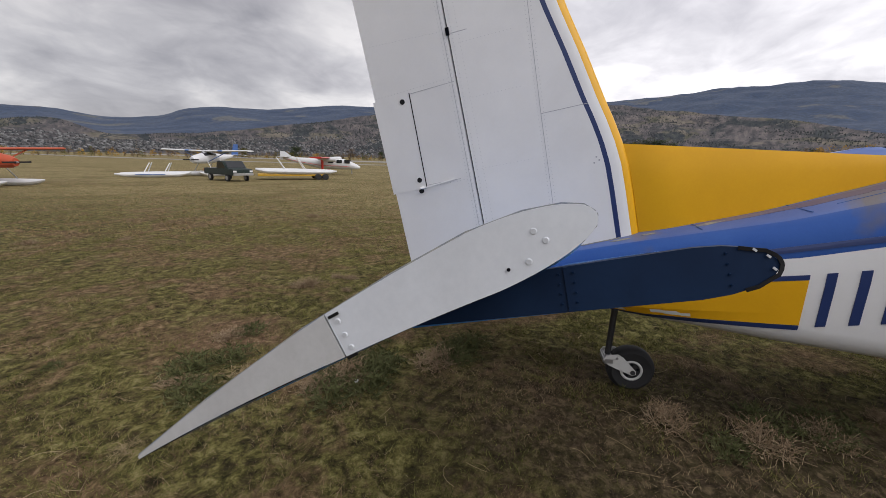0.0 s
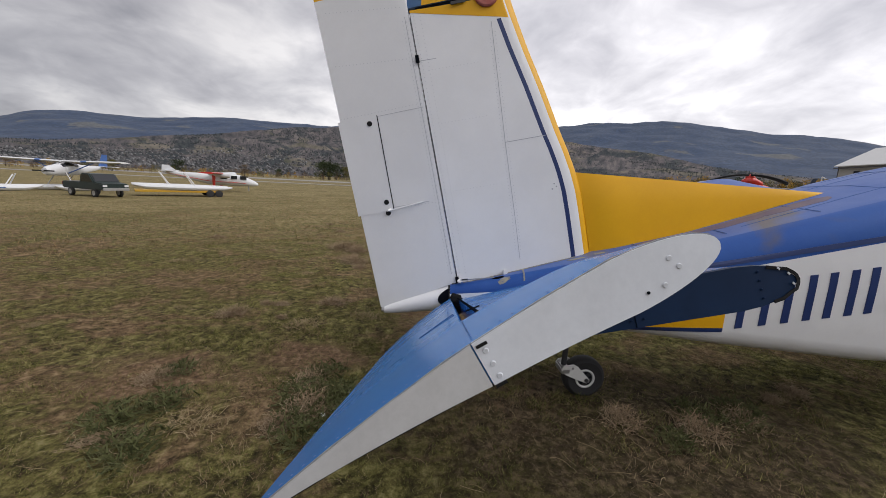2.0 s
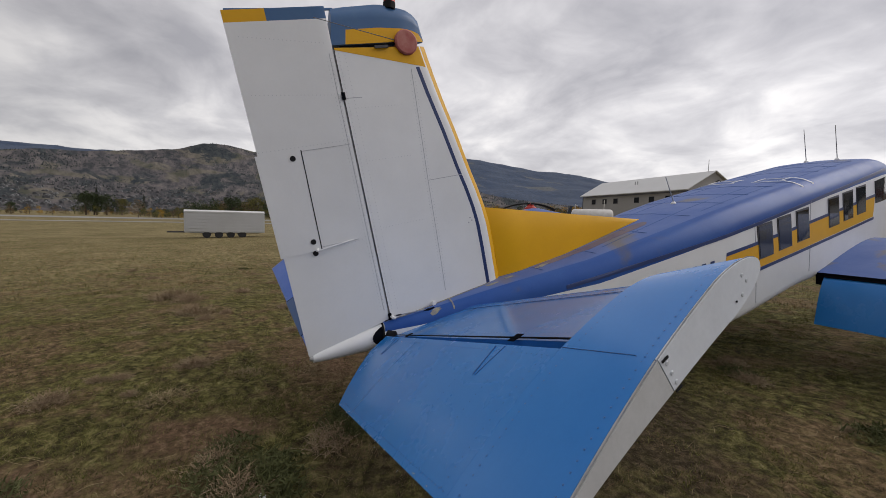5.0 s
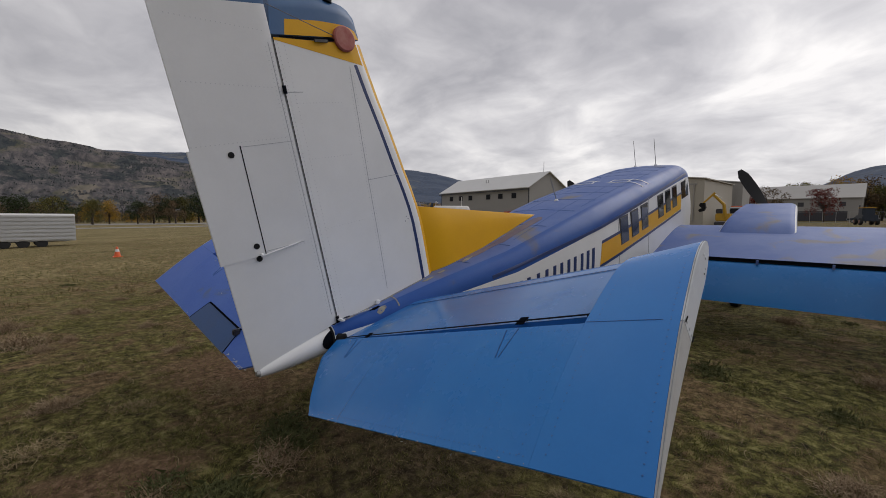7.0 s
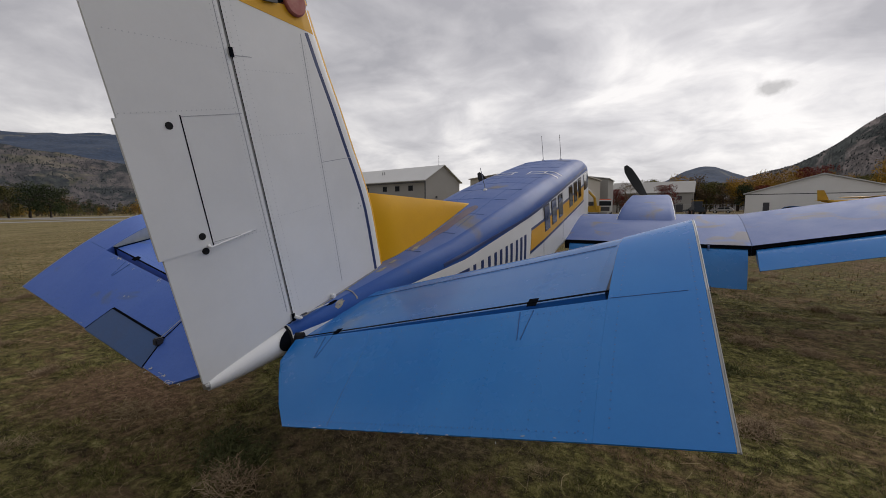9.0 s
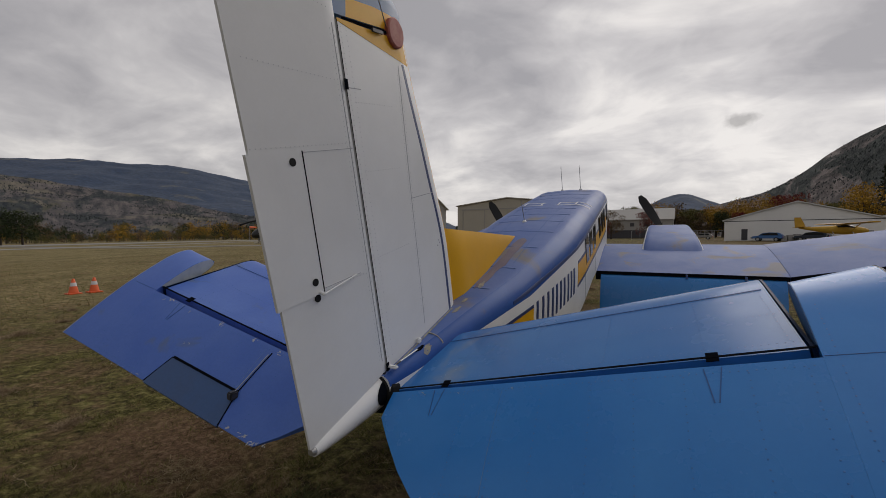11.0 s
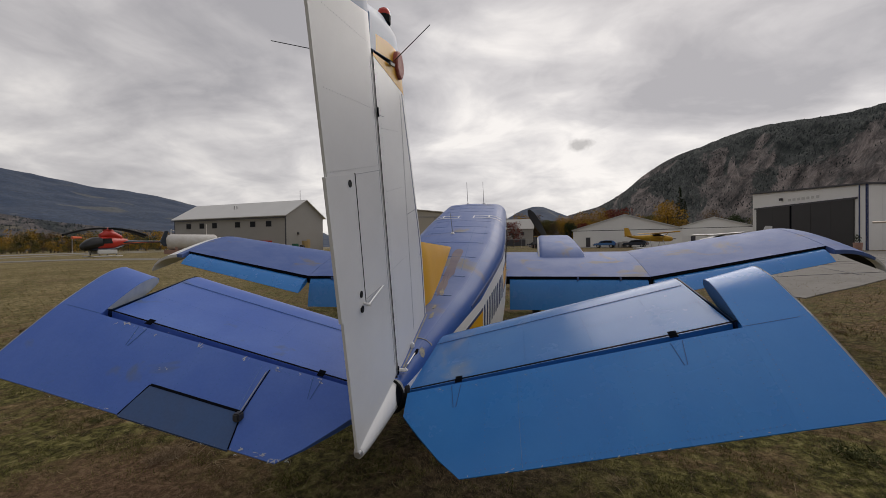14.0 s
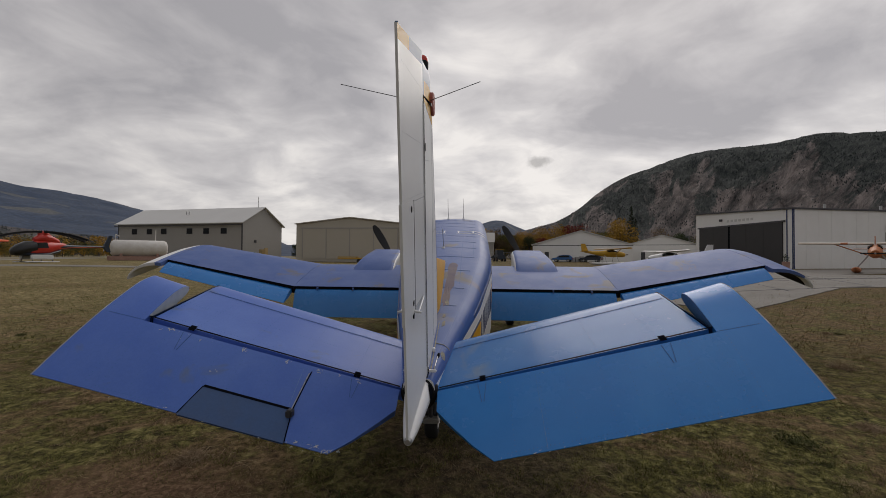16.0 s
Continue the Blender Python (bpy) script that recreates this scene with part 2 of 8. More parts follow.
M_CONCRETE = material("concrete", (0.185, 0.172, 0.155), 0.85, second=(0.145, 0.134, 0.12), scale=0.35, amount=0.8, grain=0.08, grain_scale=3)
M_ASPHALT = material("old_asphalt", (0.20, 0.195, 0.19), 0.9, second=(0.26, 0.25, 0.235), scale=0.05, amount=0.8, grain=0.08, grain_scale=2)
M_ORANGE = material("orange_plastic", (0.72, 0.12, 0.03), 0.5, vary=0.15, scale=6)
M_CHOPPER = material("red_gloss_paint", (0.50, 0.035, 0.025), 0.3, vary=0.15, scale=2)
M_TANK = material("white_tank_paint", (0.62, 0.61, 0.59), 0.5, second=(0.5, 0.46, 0.42), scale=1.0)
M_RUST = material("pinkish_rusty_frame", (0.33, 0.20, 0.16), 0.8, vary=0.3)
M_FLOATWHITE = material("white_aircraft_paint", (0.62, 0.63, 0.64), 0.4, vary=0.08, scale=1.2)
M_FLOATBLUE = material("blue_aircraft_trim", (0.05, 0.12, 0.33), 0.4, vary=0.1)
M_ORANGERED = material("orange_red_fabric", (0.42, 0.07, 0.025), 0.45, vary=0.15, scale=2)
M_TRUCK = material("dark_green_car_paint", (0.006, 0.018, 0.016), 0.45, vary=0.15, scale=2)
M_CARBLUE = material("blue_car_paint", (0.04, 0.14, 0.36), 0.3, vary=0.1)
M_CARDARK = material("dark_car_paint", (0.02, 0.03, 0.05), 0.3, vary=0.1)
M_MACHINE = material("yellow_machine_paint", (0.50, 0.29, 0.02), 0.5, vary=0.2, scale=3)
M_SILVER = material("ribbed_aluminium", (0.52, 0.53, 0.54), 0.42, 0.5, vary=0.12, scale=0.8)
M_WOODCRATE = material("weathered_plywood", (0.42, 0.30, 0.14), 0.7, vary=0.15, scale=3)
M_BARK = material("bark", (0.06, 0.045, 0.035), 0.9, vary=0.3, scale=8)

for _m, _s in ((M_SKYTOP, 0.23), (M_BLUETOP, 0.18), (M_WINGTOP, 0.18), (M_BLUE, 0.13), (M_GAP, 0.0), (M_BLACK, 0.15)):
    _m.node_tree.nodes["Principled BSDF"].inputs["Specular IOR Level"].default_value = _s
M_HORNRIB = material("pale_blue_white_rib", (0.42, 0.47, 0.52), 0.5, second=(0.30, 0.36, 0.46), scale=9, amount=0.8)
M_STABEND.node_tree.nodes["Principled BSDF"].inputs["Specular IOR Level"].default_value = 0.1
for _m in (M_BLUE_L, M_TAB, M_YELLOW):
    _m.node_tree.nodes["Principled BSDF"].inputs["Specular IOR Level"].default_value = 0.28
M_RIVET = material("grey_rivet_heads", (0.54, 0.55, 0.57), 0.45)
M_RIVETB = material("blue_rivet_heads", (0.018, 0.125, 0.39), 0.4)


# ---- builders ----
def part(name, bm, mat, parent=None, label="", smooth=False):
    """Links a bmesh as one mesh object, under a thing or a part if one is given."""
    me = bpy.data.meshes.new(name)
    if smooth:
        for f in bm.faces:
            f.smooth = True
    bm.to_mesh(me)
    bm.free()
    for m in mat if isinstance(mat, (list, tuple)) else (mat,):
        me.materials.append(m)
    ob = new(name, me)
    if smooth:
        me.set_sharp_from_angle(angle=radians(38))
    if parent is not None:
        ob.parent = parent
    if label:
        tagged(ob, label)
    return ob


def thing(name, label, category, group="", kind="", at=None):
    ob = tagged(new(name), label, category, group, kind)
    if at is not None:
        ob.matrix_basis = at
    return ob


def grid_mesh(rows, caps=True, closed=True, mats=None):
    """A skin over rows of points; each row is a loop (closed) or a line. mats: material index by (row, column)."""
    bm = bmesh.new()
    vs = [[bm.verts.new(p) for p in row] for row in rows]
    n = len(rows[0])
    for a in range(len(rows) - 1):
        for b in range(n if closed else n - 1):
            c = (b + 1) % n
            try:
                f = bm.faces.new((vs[a][b], vs[a][c], vs[a + 1][c], vs[a + 1][b]))
            except ValueError:
                continue
            if mats:
                f.material_index = mats(a, b)
    if caps and closed:
        bm.faces.new(vs[0][::-1])
        bm.faces.new(vs[-1])
    bmesh.ops.recalc_face_normals(bm, faces=bm.faces)
    return bm


def box(bm, x0, x1, y0, y1, z0, z1, bevel=0.0):
    out = bmesh.ops.create_cube(bm, size=1.0, matrix=Matrix.LocRotScale(((x0 + x1) / 2, (y0 + y1) / 2, (z0 + z1) / 2), None, (x1 - x0, y1 - y0, z1 - z0)))
    if bevel:
        edges = list({e for v in out["verts"] for e in v.link_edges})
        bmesh.ops.bevel(bm, geom=edges, offset=bevel, segments=2, affect="EDGES")


def boxed(name, mat, parent, *size, bevel=0.0, label=""):
    bm = bmesh.new()
    box(bm, *size, bevel=bevel)
    return part(name, bm, mat, parent, label)


def rod(bm, a, b, ra, rb=None, n=8):
    """A tapered round bar between two points."""
    a, b = Vector(a), Vector(b)
    d = b - a
    q = d.to_track_quat("Z", "Y").to_matrix().to_4x4()
    bmesh.ops.create_cone(bm, cap_ends=True, segments=n, radius1=ra, radius2=ra if rb is None else rb, depth=d.length,
                          matrix=Matrix.Translation((a + b) / 2) @ q)


def rodded(name, mat, parent, a, b, ra, rb=None, n=8, label=""):
    bm = bmesh.new()
    rod(bm, a, b, ra, rb, n)
    return part(name, bm, mat, parent, label, smooth=n > 6)


def prism(outline, axis, a, b):
    """A flat outline (pairs) pushed from a to b along an axis (0, 1, 2)."""
    def place(p, v):
        q = list(p)
        q.insert(axis, v)
        return q
    return grid_mesh([[place(p, a) for p in outline], [place(p, b) for p in outline]])


def lathe(profile, n=24, centre=(0, 0, 0), axis="x"):
    """A turned body: profile of (along, radius)."""
    rows = []
    for along, r in profile:
        row = []
        for k in range(n):
            a = 2 * math.pi * k / n
            p = (along, r * math.cos(a), r * math.sin(a))
            if axis == "y":
                p = (p[1], p[0], p[2])
            elif axis == "z":
                p = (p[1], p[2], p[0])
            row.append([p[i] + centre[i] for i in range(3)])
        rows.append(row)
    return grid_mesh(rows)


def interp(x, table):
    xs = [r[0] for r in table]
    return [float(np.interp(x, xs, [r[k] for r in table])) for k in range(1, len(table[0]))]


def foil(c):
    """Half thickness of an aerofoil at a part c of its chord, for one unit of thickness."""
    return 5 * (0.2969 * math.sqrt(max(c, 0)) - 0.1260 * c - 0.3516 * c**2 + 0.2843 * c**3 - 0.1015 * c**4)


def foil_loop(le, te, up, thick, c0=0.0, c1=1.0, n=9, nose=True):
    """A closed aerofoil section from c0 to c1 of the chord; thick in metres. Cut fronts are rounded off."""
    le, te, up = Vector(le), Vector(te), Vector(up)
    cs = [c0 + (c1 - c0) * (k / n) ** 1.6 for k in range(n + 1)]
    loop = []
    for c in reversed(cs):
        h = max(thick * foil(c), 0.003)
        if c0 > 0 and nose:
            h *= min(1.0, 0.35 + 3.0 * (c - c0) / max(0.15, c1 - c0))
        loop.append(le.lerp(te, c) + up * h)
    for c in cs:
        h = max(thick * foil(c), 0.003)
        if c0 > 0 and nose:
            h *= min(1.0, 0.35 + 3.0 * (c - c0) / max(0.15, c1 - c0))
        loop.append(le.lerp(te, c) - up * h)
    return loop


RIVETS, RIVET_MATS = bmesh.new(), []


def rivet_row(points, normal, mat, radius=0.0034, lift=0.0015, gap=0.025):
    """Adds a row of low round rivet heads along a polyline on a surface."""
    mat = M_RIVET if mat is M_WHITE else M_RIVETB
    if mat not in RIVET_MATS:
        RIVET_MATS.append(mat)
    nrm = Vector(normal).normalized()
    u = nrm.orthogonal().normalized()
    w = nrm.cross(u)
    pts = [Vector(p) for p in points]
    for a, b in zip(pts, pts[1:]):
        n = max(1, int((b - a).length / gap))
        for k in range(n):
            c = a.lerp(b, (k + 0.5) / n)
            ring = [RIVETS.verts.new(c + (u * math.cos(q * 1.0472) + w * math.sin(q * 1.0472)) * radius) for q in range(6)]
            top = RIVETS.verts.new(c + nrm * lift)
            for q in range(6):
                RIVETS.faces.new((ring[q], ring[(q + 1) % 6], top)).material_index = RIVET_MATS.index(mat)


def strip(points, normals, width, lift=0.002, thick=0.001):
    """A thin raised line along points on a surface."""
    rows = []
    for k, p in enumerate(points):
        p, nrm = Vector(p), Vector(normals[k] if isinstance(normals[0], (tuple, list, Vector)) else normals).normalized()
        d = Vector(points[min(k + 1, len(points) - 1)]) - Vector(points[max(k - 1, 0)])
        s = d.cross(nrm).normalized() * width / 2
        top = p + nrm * lift
        rows.append([top - s, top + s, top + s - nrm * thick * 3, top - s - nrm * thick * 3])
    return grid_mesh(rows)


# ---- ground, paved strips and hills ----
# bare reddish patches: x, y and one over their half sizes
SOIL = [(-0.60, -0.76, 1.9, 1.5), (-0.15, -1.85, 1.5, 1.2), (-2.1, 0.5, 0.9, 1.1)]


def ground_material():
    m = bpy.data.materials.new("trodden_autumn_grass")
    m.use_nodes = True
    nodes, links = m.node_tree.nodes, m.node_tree.links
    b = nodes["Principled BSDF"]
    b.inputs["Roughness"].default_value = 0.95
    b.inputs["Specular IOR Level"].default_value = 0.1
    co = nodes.new("ShaderNodeTexCoord")

    def noisy(s, detail=6, rough=0.62, warp=0.4):
        n = nodes.new("ShaderNodeTexNoise")
        n.inputs["Scale"].default_value, n.inputs["Detail"].default_value = s, detail
        n.inputs["Roughness"].default_value, n.inputs["Distortion"].default_value = rough, warp
        links.new(co.outputs["Object"], n.inputs["Vector"])
        return n.outputs["Fac"]

    def ramp(v, *stops):
        n = nodes.new("ShaderNodeValToRGB")
        el = n.color_ramp.elements
        el[0].position, el[0].color = stops[0][0], (*stops[0][1], 1)
        el[1].position, el[1].color = stops[-1][0], (*stops[-1][1], 1)
        for p, c in stops[1:-1]:
            el.new(p).color = (*c, 1)
        links.new(v, n.inputs[0])
        return n.outputs[0]

    def mix(fac, a, c, kind="MIX"):
        n = nodes.new("ShaderNodeMix")
        n.data_type, n.blend_type = "RGBA", kind
        for i, v in ((0, fac), (6, a), (7, c)):
            if isinstance(v, float):
                n.inputs[i].default_value = v
            else:
                links.new(v, n.inputs[i])
        return n.outputs[2]

    fine = ramp(noisy(9, 9, 0.80), (0.39, (0.010, 0.011, 0.004)), (0.48, (0.060, 0.058, 0.017)), (0.55, (0.150, 0.140, 0.042)), (0.64, (0.30, 0.27, 0.12)))
    dry = ramp(noisy(10, 9, 0.80), (0.38, (0.022, 0.014, 0.009)), (0.5, (0.128, 0.082, 0.045)), (0.63, (0.32, 0.22, 0.128)))
    patch = ramp(noisy(0.9, 7, 0.66, 0.9), (0.485, (0, 0, 0)), (0.575, (1, 1, 1)))
    broad = ramp(noisy(0.05, 4, 0.5, 0.3), (0.40, (0.15, 0.15, 0.15)), (0.62, (0.85, 0.85, 0.85)))
    # the western field is drier and more straw-coloured than the grass round the aircraft
    sep = nodes.new("ShaderNodeSeparateXYZ")
    links.new(co.outputs["Object"], sep.inputs[0])
    west = nodes.new("ShaderNodeMapRange")
    west.inputs[1].default_value, west.inputs[2].default_value = -4.5, -16.0
    links.new(sep.outputs[0], west.inputs[0])
    straw = ramp(noisy(5, 10, 0.80), (0.37, (0.048, 0.042, 0.016)), (0.5, (0.195, 0.160, 0.074)), (0.63, (0.43, 0.33, 0.18)))
    lush = ramp(noisy(0.22, 5, 0.6, 0.8), (0.44, (1, 1, 1)), (0.62, (0.35, 0.35, 0.35)))
    east = nodes.new("ShaderNodeMapRange")
    east.inputs[1].default_value, east.inputs[2].default_value = 4.0, 9.0
    east.inputs[4].default_value = 0.6
    links.new(sep.outputs[0], east.inputs[0])
    bare = ramp(noisy(0.35, 5, 0.6, 0.8), (0.42, (0, 0, 0)), (0.52, (1, 1, 1)))
    worn = mix(mix(0.3, patch, broad), fine, dry)
    worn = mix(mix(1.0, east.outputs[0], bare, "MULTIPLY"), worn, dry)
    out = mix(mix(1.0, west.outputs[0], lush, "MULTIPLY"), worn, straw)
    # bare trodden ground round the tail wheel, darkened for shade under the aeroplane
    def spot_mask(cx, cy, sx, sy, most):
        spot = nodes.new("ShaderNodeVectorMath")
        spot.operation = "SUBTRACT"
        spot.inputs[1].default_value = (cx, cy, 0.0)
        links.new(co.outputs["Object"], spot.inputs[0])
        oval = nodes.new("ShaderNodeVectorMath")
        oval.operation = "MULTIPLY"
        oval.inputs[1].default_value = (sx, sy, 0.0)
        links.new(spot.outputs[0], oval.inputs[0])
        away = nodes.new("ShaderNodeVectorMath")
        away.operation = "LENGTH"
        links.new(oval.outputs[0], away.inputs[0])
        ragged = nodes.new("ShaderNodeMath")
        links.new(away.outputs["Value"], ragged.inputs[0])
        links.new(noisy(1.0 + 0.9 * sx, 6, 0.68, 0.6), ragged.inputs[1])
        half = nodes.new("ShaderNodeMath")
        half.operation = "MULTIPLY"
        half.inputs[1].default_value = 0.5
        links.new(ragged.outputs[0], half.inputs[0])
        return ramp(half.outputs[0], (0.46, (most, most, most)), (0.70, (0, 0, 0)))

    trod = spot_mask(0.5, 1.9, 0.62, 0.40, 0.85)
    shaded_earth = ramp(noisy(14, 9, 0.80), (0.38, (0.008, 0.006, 0.004)), (0.5, (0.043, 0.031, 0.019)), (0.63, (0.145, 0.106, 0.068)))
    out = mix(trod, out, shaded_earth)
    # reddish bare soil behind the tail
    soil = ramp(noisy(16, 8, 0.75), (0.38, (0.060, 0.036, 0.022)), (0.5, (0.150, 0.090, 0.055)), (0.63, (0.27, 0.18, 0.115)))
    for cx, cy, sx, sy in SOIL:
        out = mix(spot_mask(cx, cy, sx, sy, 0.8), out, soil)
    links.new(out, b.inputs["Base Color"])
    bump = nodes.new("ShaderNodeBump")
    bump.inputs["Strength"].default_value, bump.inputs["Distance"].default_value = 1.0, 0.03
    links.new(noisy(16, 8, 0.75), bump.inputs["Height"])
    links.new(bump.outputs[0], b.inputs["Normal"])
    return m


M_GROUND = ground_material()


def swell(x, y):
    """Small unevenness of the field, flat where things stand far off."""
    d = math.hypot(x, y)
    k = max(0.0, 1.0 - d / 60.0)
    lie = (0.010 * x + 0.010 * y) * (1 - math.exp(-((d / 15) ** 2))) / (1 + (d / 400) ** 2)
    rise = 0.0112 * d * math.exp(-(((math.degrees(math.atan2(x, y)) + 48) / 22) ** 2)) * (1 - math.exp(-((d / 15) ** 2))) / (1 + (d / 150) ** 2)
    drop = -0.42 * max(0.0, min(1.0, (-0.77 * x - 0.63 * y - 14) / 22)) / (1 + (d / 300) ** 2)
    return lie + rise + drop + k * (0.035 * noise.noise((x * 0.45, y * 0.45, 3.0)) + 0.015 * noise.noise((x * 1.7, y * 1.7, 5.0)))


def build_ground():
    radii = [0.0] + [0.35 * 1.062**k for k in range(1, 154)]
    bm = bmesh.new()
    n = 96
    centre = bm.verts.new((0, 0, swell(0, 0)))
    prev = None
    for r in radii[1:]:
        row = [bm.verts.new((r * math.cos(2 * math.pi * k / n), r * math.sin(2 * math.pi * k / n),
                             swell(r * math.cos(2 * math.pi * k / n), r * math.sin(2 * math.pi * k / n)))) for k in range(n)]
        for k in range(n):
            j = (k + 1) % n
            if prev is None:
                bm.faces.new((centre, row[k], row[j]))
            else:
                bm.faces.new((prev[k], row[k], row[j], prev[j]))
        prev = row
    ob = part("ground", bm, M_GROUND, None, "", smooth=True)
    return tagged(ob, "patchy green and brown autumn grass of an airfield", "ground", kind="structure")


build_ground()


def flat_strip(name, label, mat, left, right, z, category):
    """A paved strip given by its two edges, laid just over the grass."""
    rows = []
    for (a, b), (c, d) in zip(zip(left, right), zip(left[1:], right[1:])):
        for k in range(13):
            p, q = Vector(a).lerp(Vector(c), k / 12), Vector(b).lerp(Vector(d), k / 12)
            across = [p.lerp(q, j / 6) for j in range(7)]
            rows.append([(v.x, v.y, swell(v.x, v.y) + z) for v in across] + [(v.x, v.y, swell(v.x, v.y) + z - 0.2) for v in across[::-1]])
    bm = grid_mesh(rows)
    return tagged(part(name, bm, mat), label, category, kind="structure")


# taxiway from the field to the hangar apron, the apron itself, and the runway beyond the field
flat_strip("road", "pale gravel taxiway across the grass", M_CONCRETE, [(-160, 49), (-60, 42.5), (-28, 39), (0, 40), (22, 42), (60, 48)],
           [(-160, 44.5), (-60, 38.5), (-28, 35.5), (0, 34), (19, 30), (60, 42)], 0.03, "taxiway")
apron = flat_strip("pavement", "pale concrete apron before the hangars", M_CONCRETE, [(7.5, 13.5), (13.5, 27), (27.5, 33.8), (41, 31.8), (70, 31)],
           [(9.2, 11.3), (19.5, 20), (30, 22.4), (42, 24.5), (70, 27)], 0.035, "apron")
for a, b in (((12.5, 22.5), (30, 29.0)), ((10.5, 17.0), (22, 21.0)), ((15.5, 18.0), (19.5, 30.0)), ((22.0, 21.0), (27.0, 33.0)), ((31.0, 23.0), (35.0, 32.5)), ((20, 27.5), (66, 29.5)), ((42, 25), (45, 31.5))):
    rows = []
    for k in range(19):
        p = Vector(a).lerp(Vector(b), k / 18)
        d = (Vector(b) - Vector(a)).normalized() * 0.035
        rows.append([(p.x - d.y, p.y + d.x, swell(p.x, p.y) + 0.050), (p.x + d.y, p.y - d.x, swell(p.x, p.y) + 0.050), (p.x + d.y, p.y - d.x, swell(p.x, p.y)), (p.x - d.y, p.y + d.x, swell(p.x, p.y))])
    part("slab_joint", grid_mesh(rows), M_TRIM, apron)
flat_strip("runway", "worn grey asphalt runway", M_ASPHALT, [(-420, -420), (-240, 0), (-140, 160), (-60, 420)], [(-390, -440), (-205, -20), (-105, 150), (-20, 420)], 0.04, "runway")
flat_strip("taxiway", "narrow grey asphalt taxiway along the runway", M_ASPHALT, [(-260, -420), (-150, -20), (-96, 92), (-70, 420)], [(-246, -424), (-140, -24), (-86, 88), (-56, 420)], 0.04, "taxiway")


def hill_material(name, wood, rock, meadow, scale):
    m = material(name, wood, 0.95, second=rock, scale=scale, amount=0.95, stain=meadow, stain_scale=scale * 0.6, stain_at=0.60, stain_soft=0.05,
                 grain=0.45, grain_scale=scale * 9)
    return m


def skyline(az, table):
    """The rise of the skyline in degrees in a direction."""
    return (interp(az - 0.8, table)[0] + interp(az, table)[0] + interp(az + 0.8, table)[0]) / 3


def build_range(name, label, table, az0, az1, foot, ridge, mat, step=0.5, rough=0.12, seed=0.0, rows=44, crag=False):
    """Hills as one sheet seen from the field: a foot, a ridge and a far side."""
    out = []
    az = az0
    while az <= az1:
        line = []
        edge = min(1.0, (az - az0) / 6 + 0.02, (az1 - az) / 6 + 0.02)
        for k in range(rows):
            s = k / (rows - 1) * 1.15
            r = foot + (ridge - foot) * s
            a = radians(az)
            x, y = r * math.sin(a), r * math.cos(a)
            top = ridge * math.tan(radians(skyline(az, table))) * edge
            prof = s**1.25 if s <= 1 else 1 - (s - 1) * 2.2
            f = 1000.0 / ridge
            v = Vector((a * 7.0 + s * 0.9, s * 1.6, seed)) if crag else Vector((x * 0.0022 * f, y * 0.0022 * f, seed))
            ridged = 1 - abs(noise.fractal(v, 0.9, 2.1, 5)) * 1.6
            fine = noise.fractal(v * 7, 0.8, 2.1, 4)
            calm = max(0.0, min(1.0, (0.97 - s) / 0.25)) if crag else (1.0 if s < 0.9 else 0.45)
            h = top * prof * (1 + rough * (ridged - 0.6) * max(calm, 0.06)) + top * (0.03 if not crag else 0.008 + 0.02 * calm) * fine * min(1, 3 * s)
            line.append((x, y, max(h, -2) - 1.0 + (0 if k else -6)))
        out.append(line)
        az += step
    bm = grid_mesh(out, caps=False, closed=False)
    lie = bm.loops.layers.uv.new("lie")
    for face in bm.faces:
        for loop in face.loops:
            p = loop.vert.co
            loop[lie].uv = (1000 * math.atan2(p.x, p.y), 1000 * p.z / math.hypot(p.x, p.y))
    ob = part(name, bm, mat, None, "", smooth=True)
    return tagged(ob, label, "mountain", kind="structure")


# distance haze painted in: the blue sits in the hills' base colours
M_HILL_FAR = hill_material("far_hills_haze_tinted", (0.017, 0.036, 0.078), (0.040, 0.060, 0.100), (0.080, 0.086, 0.092), 0.0055)


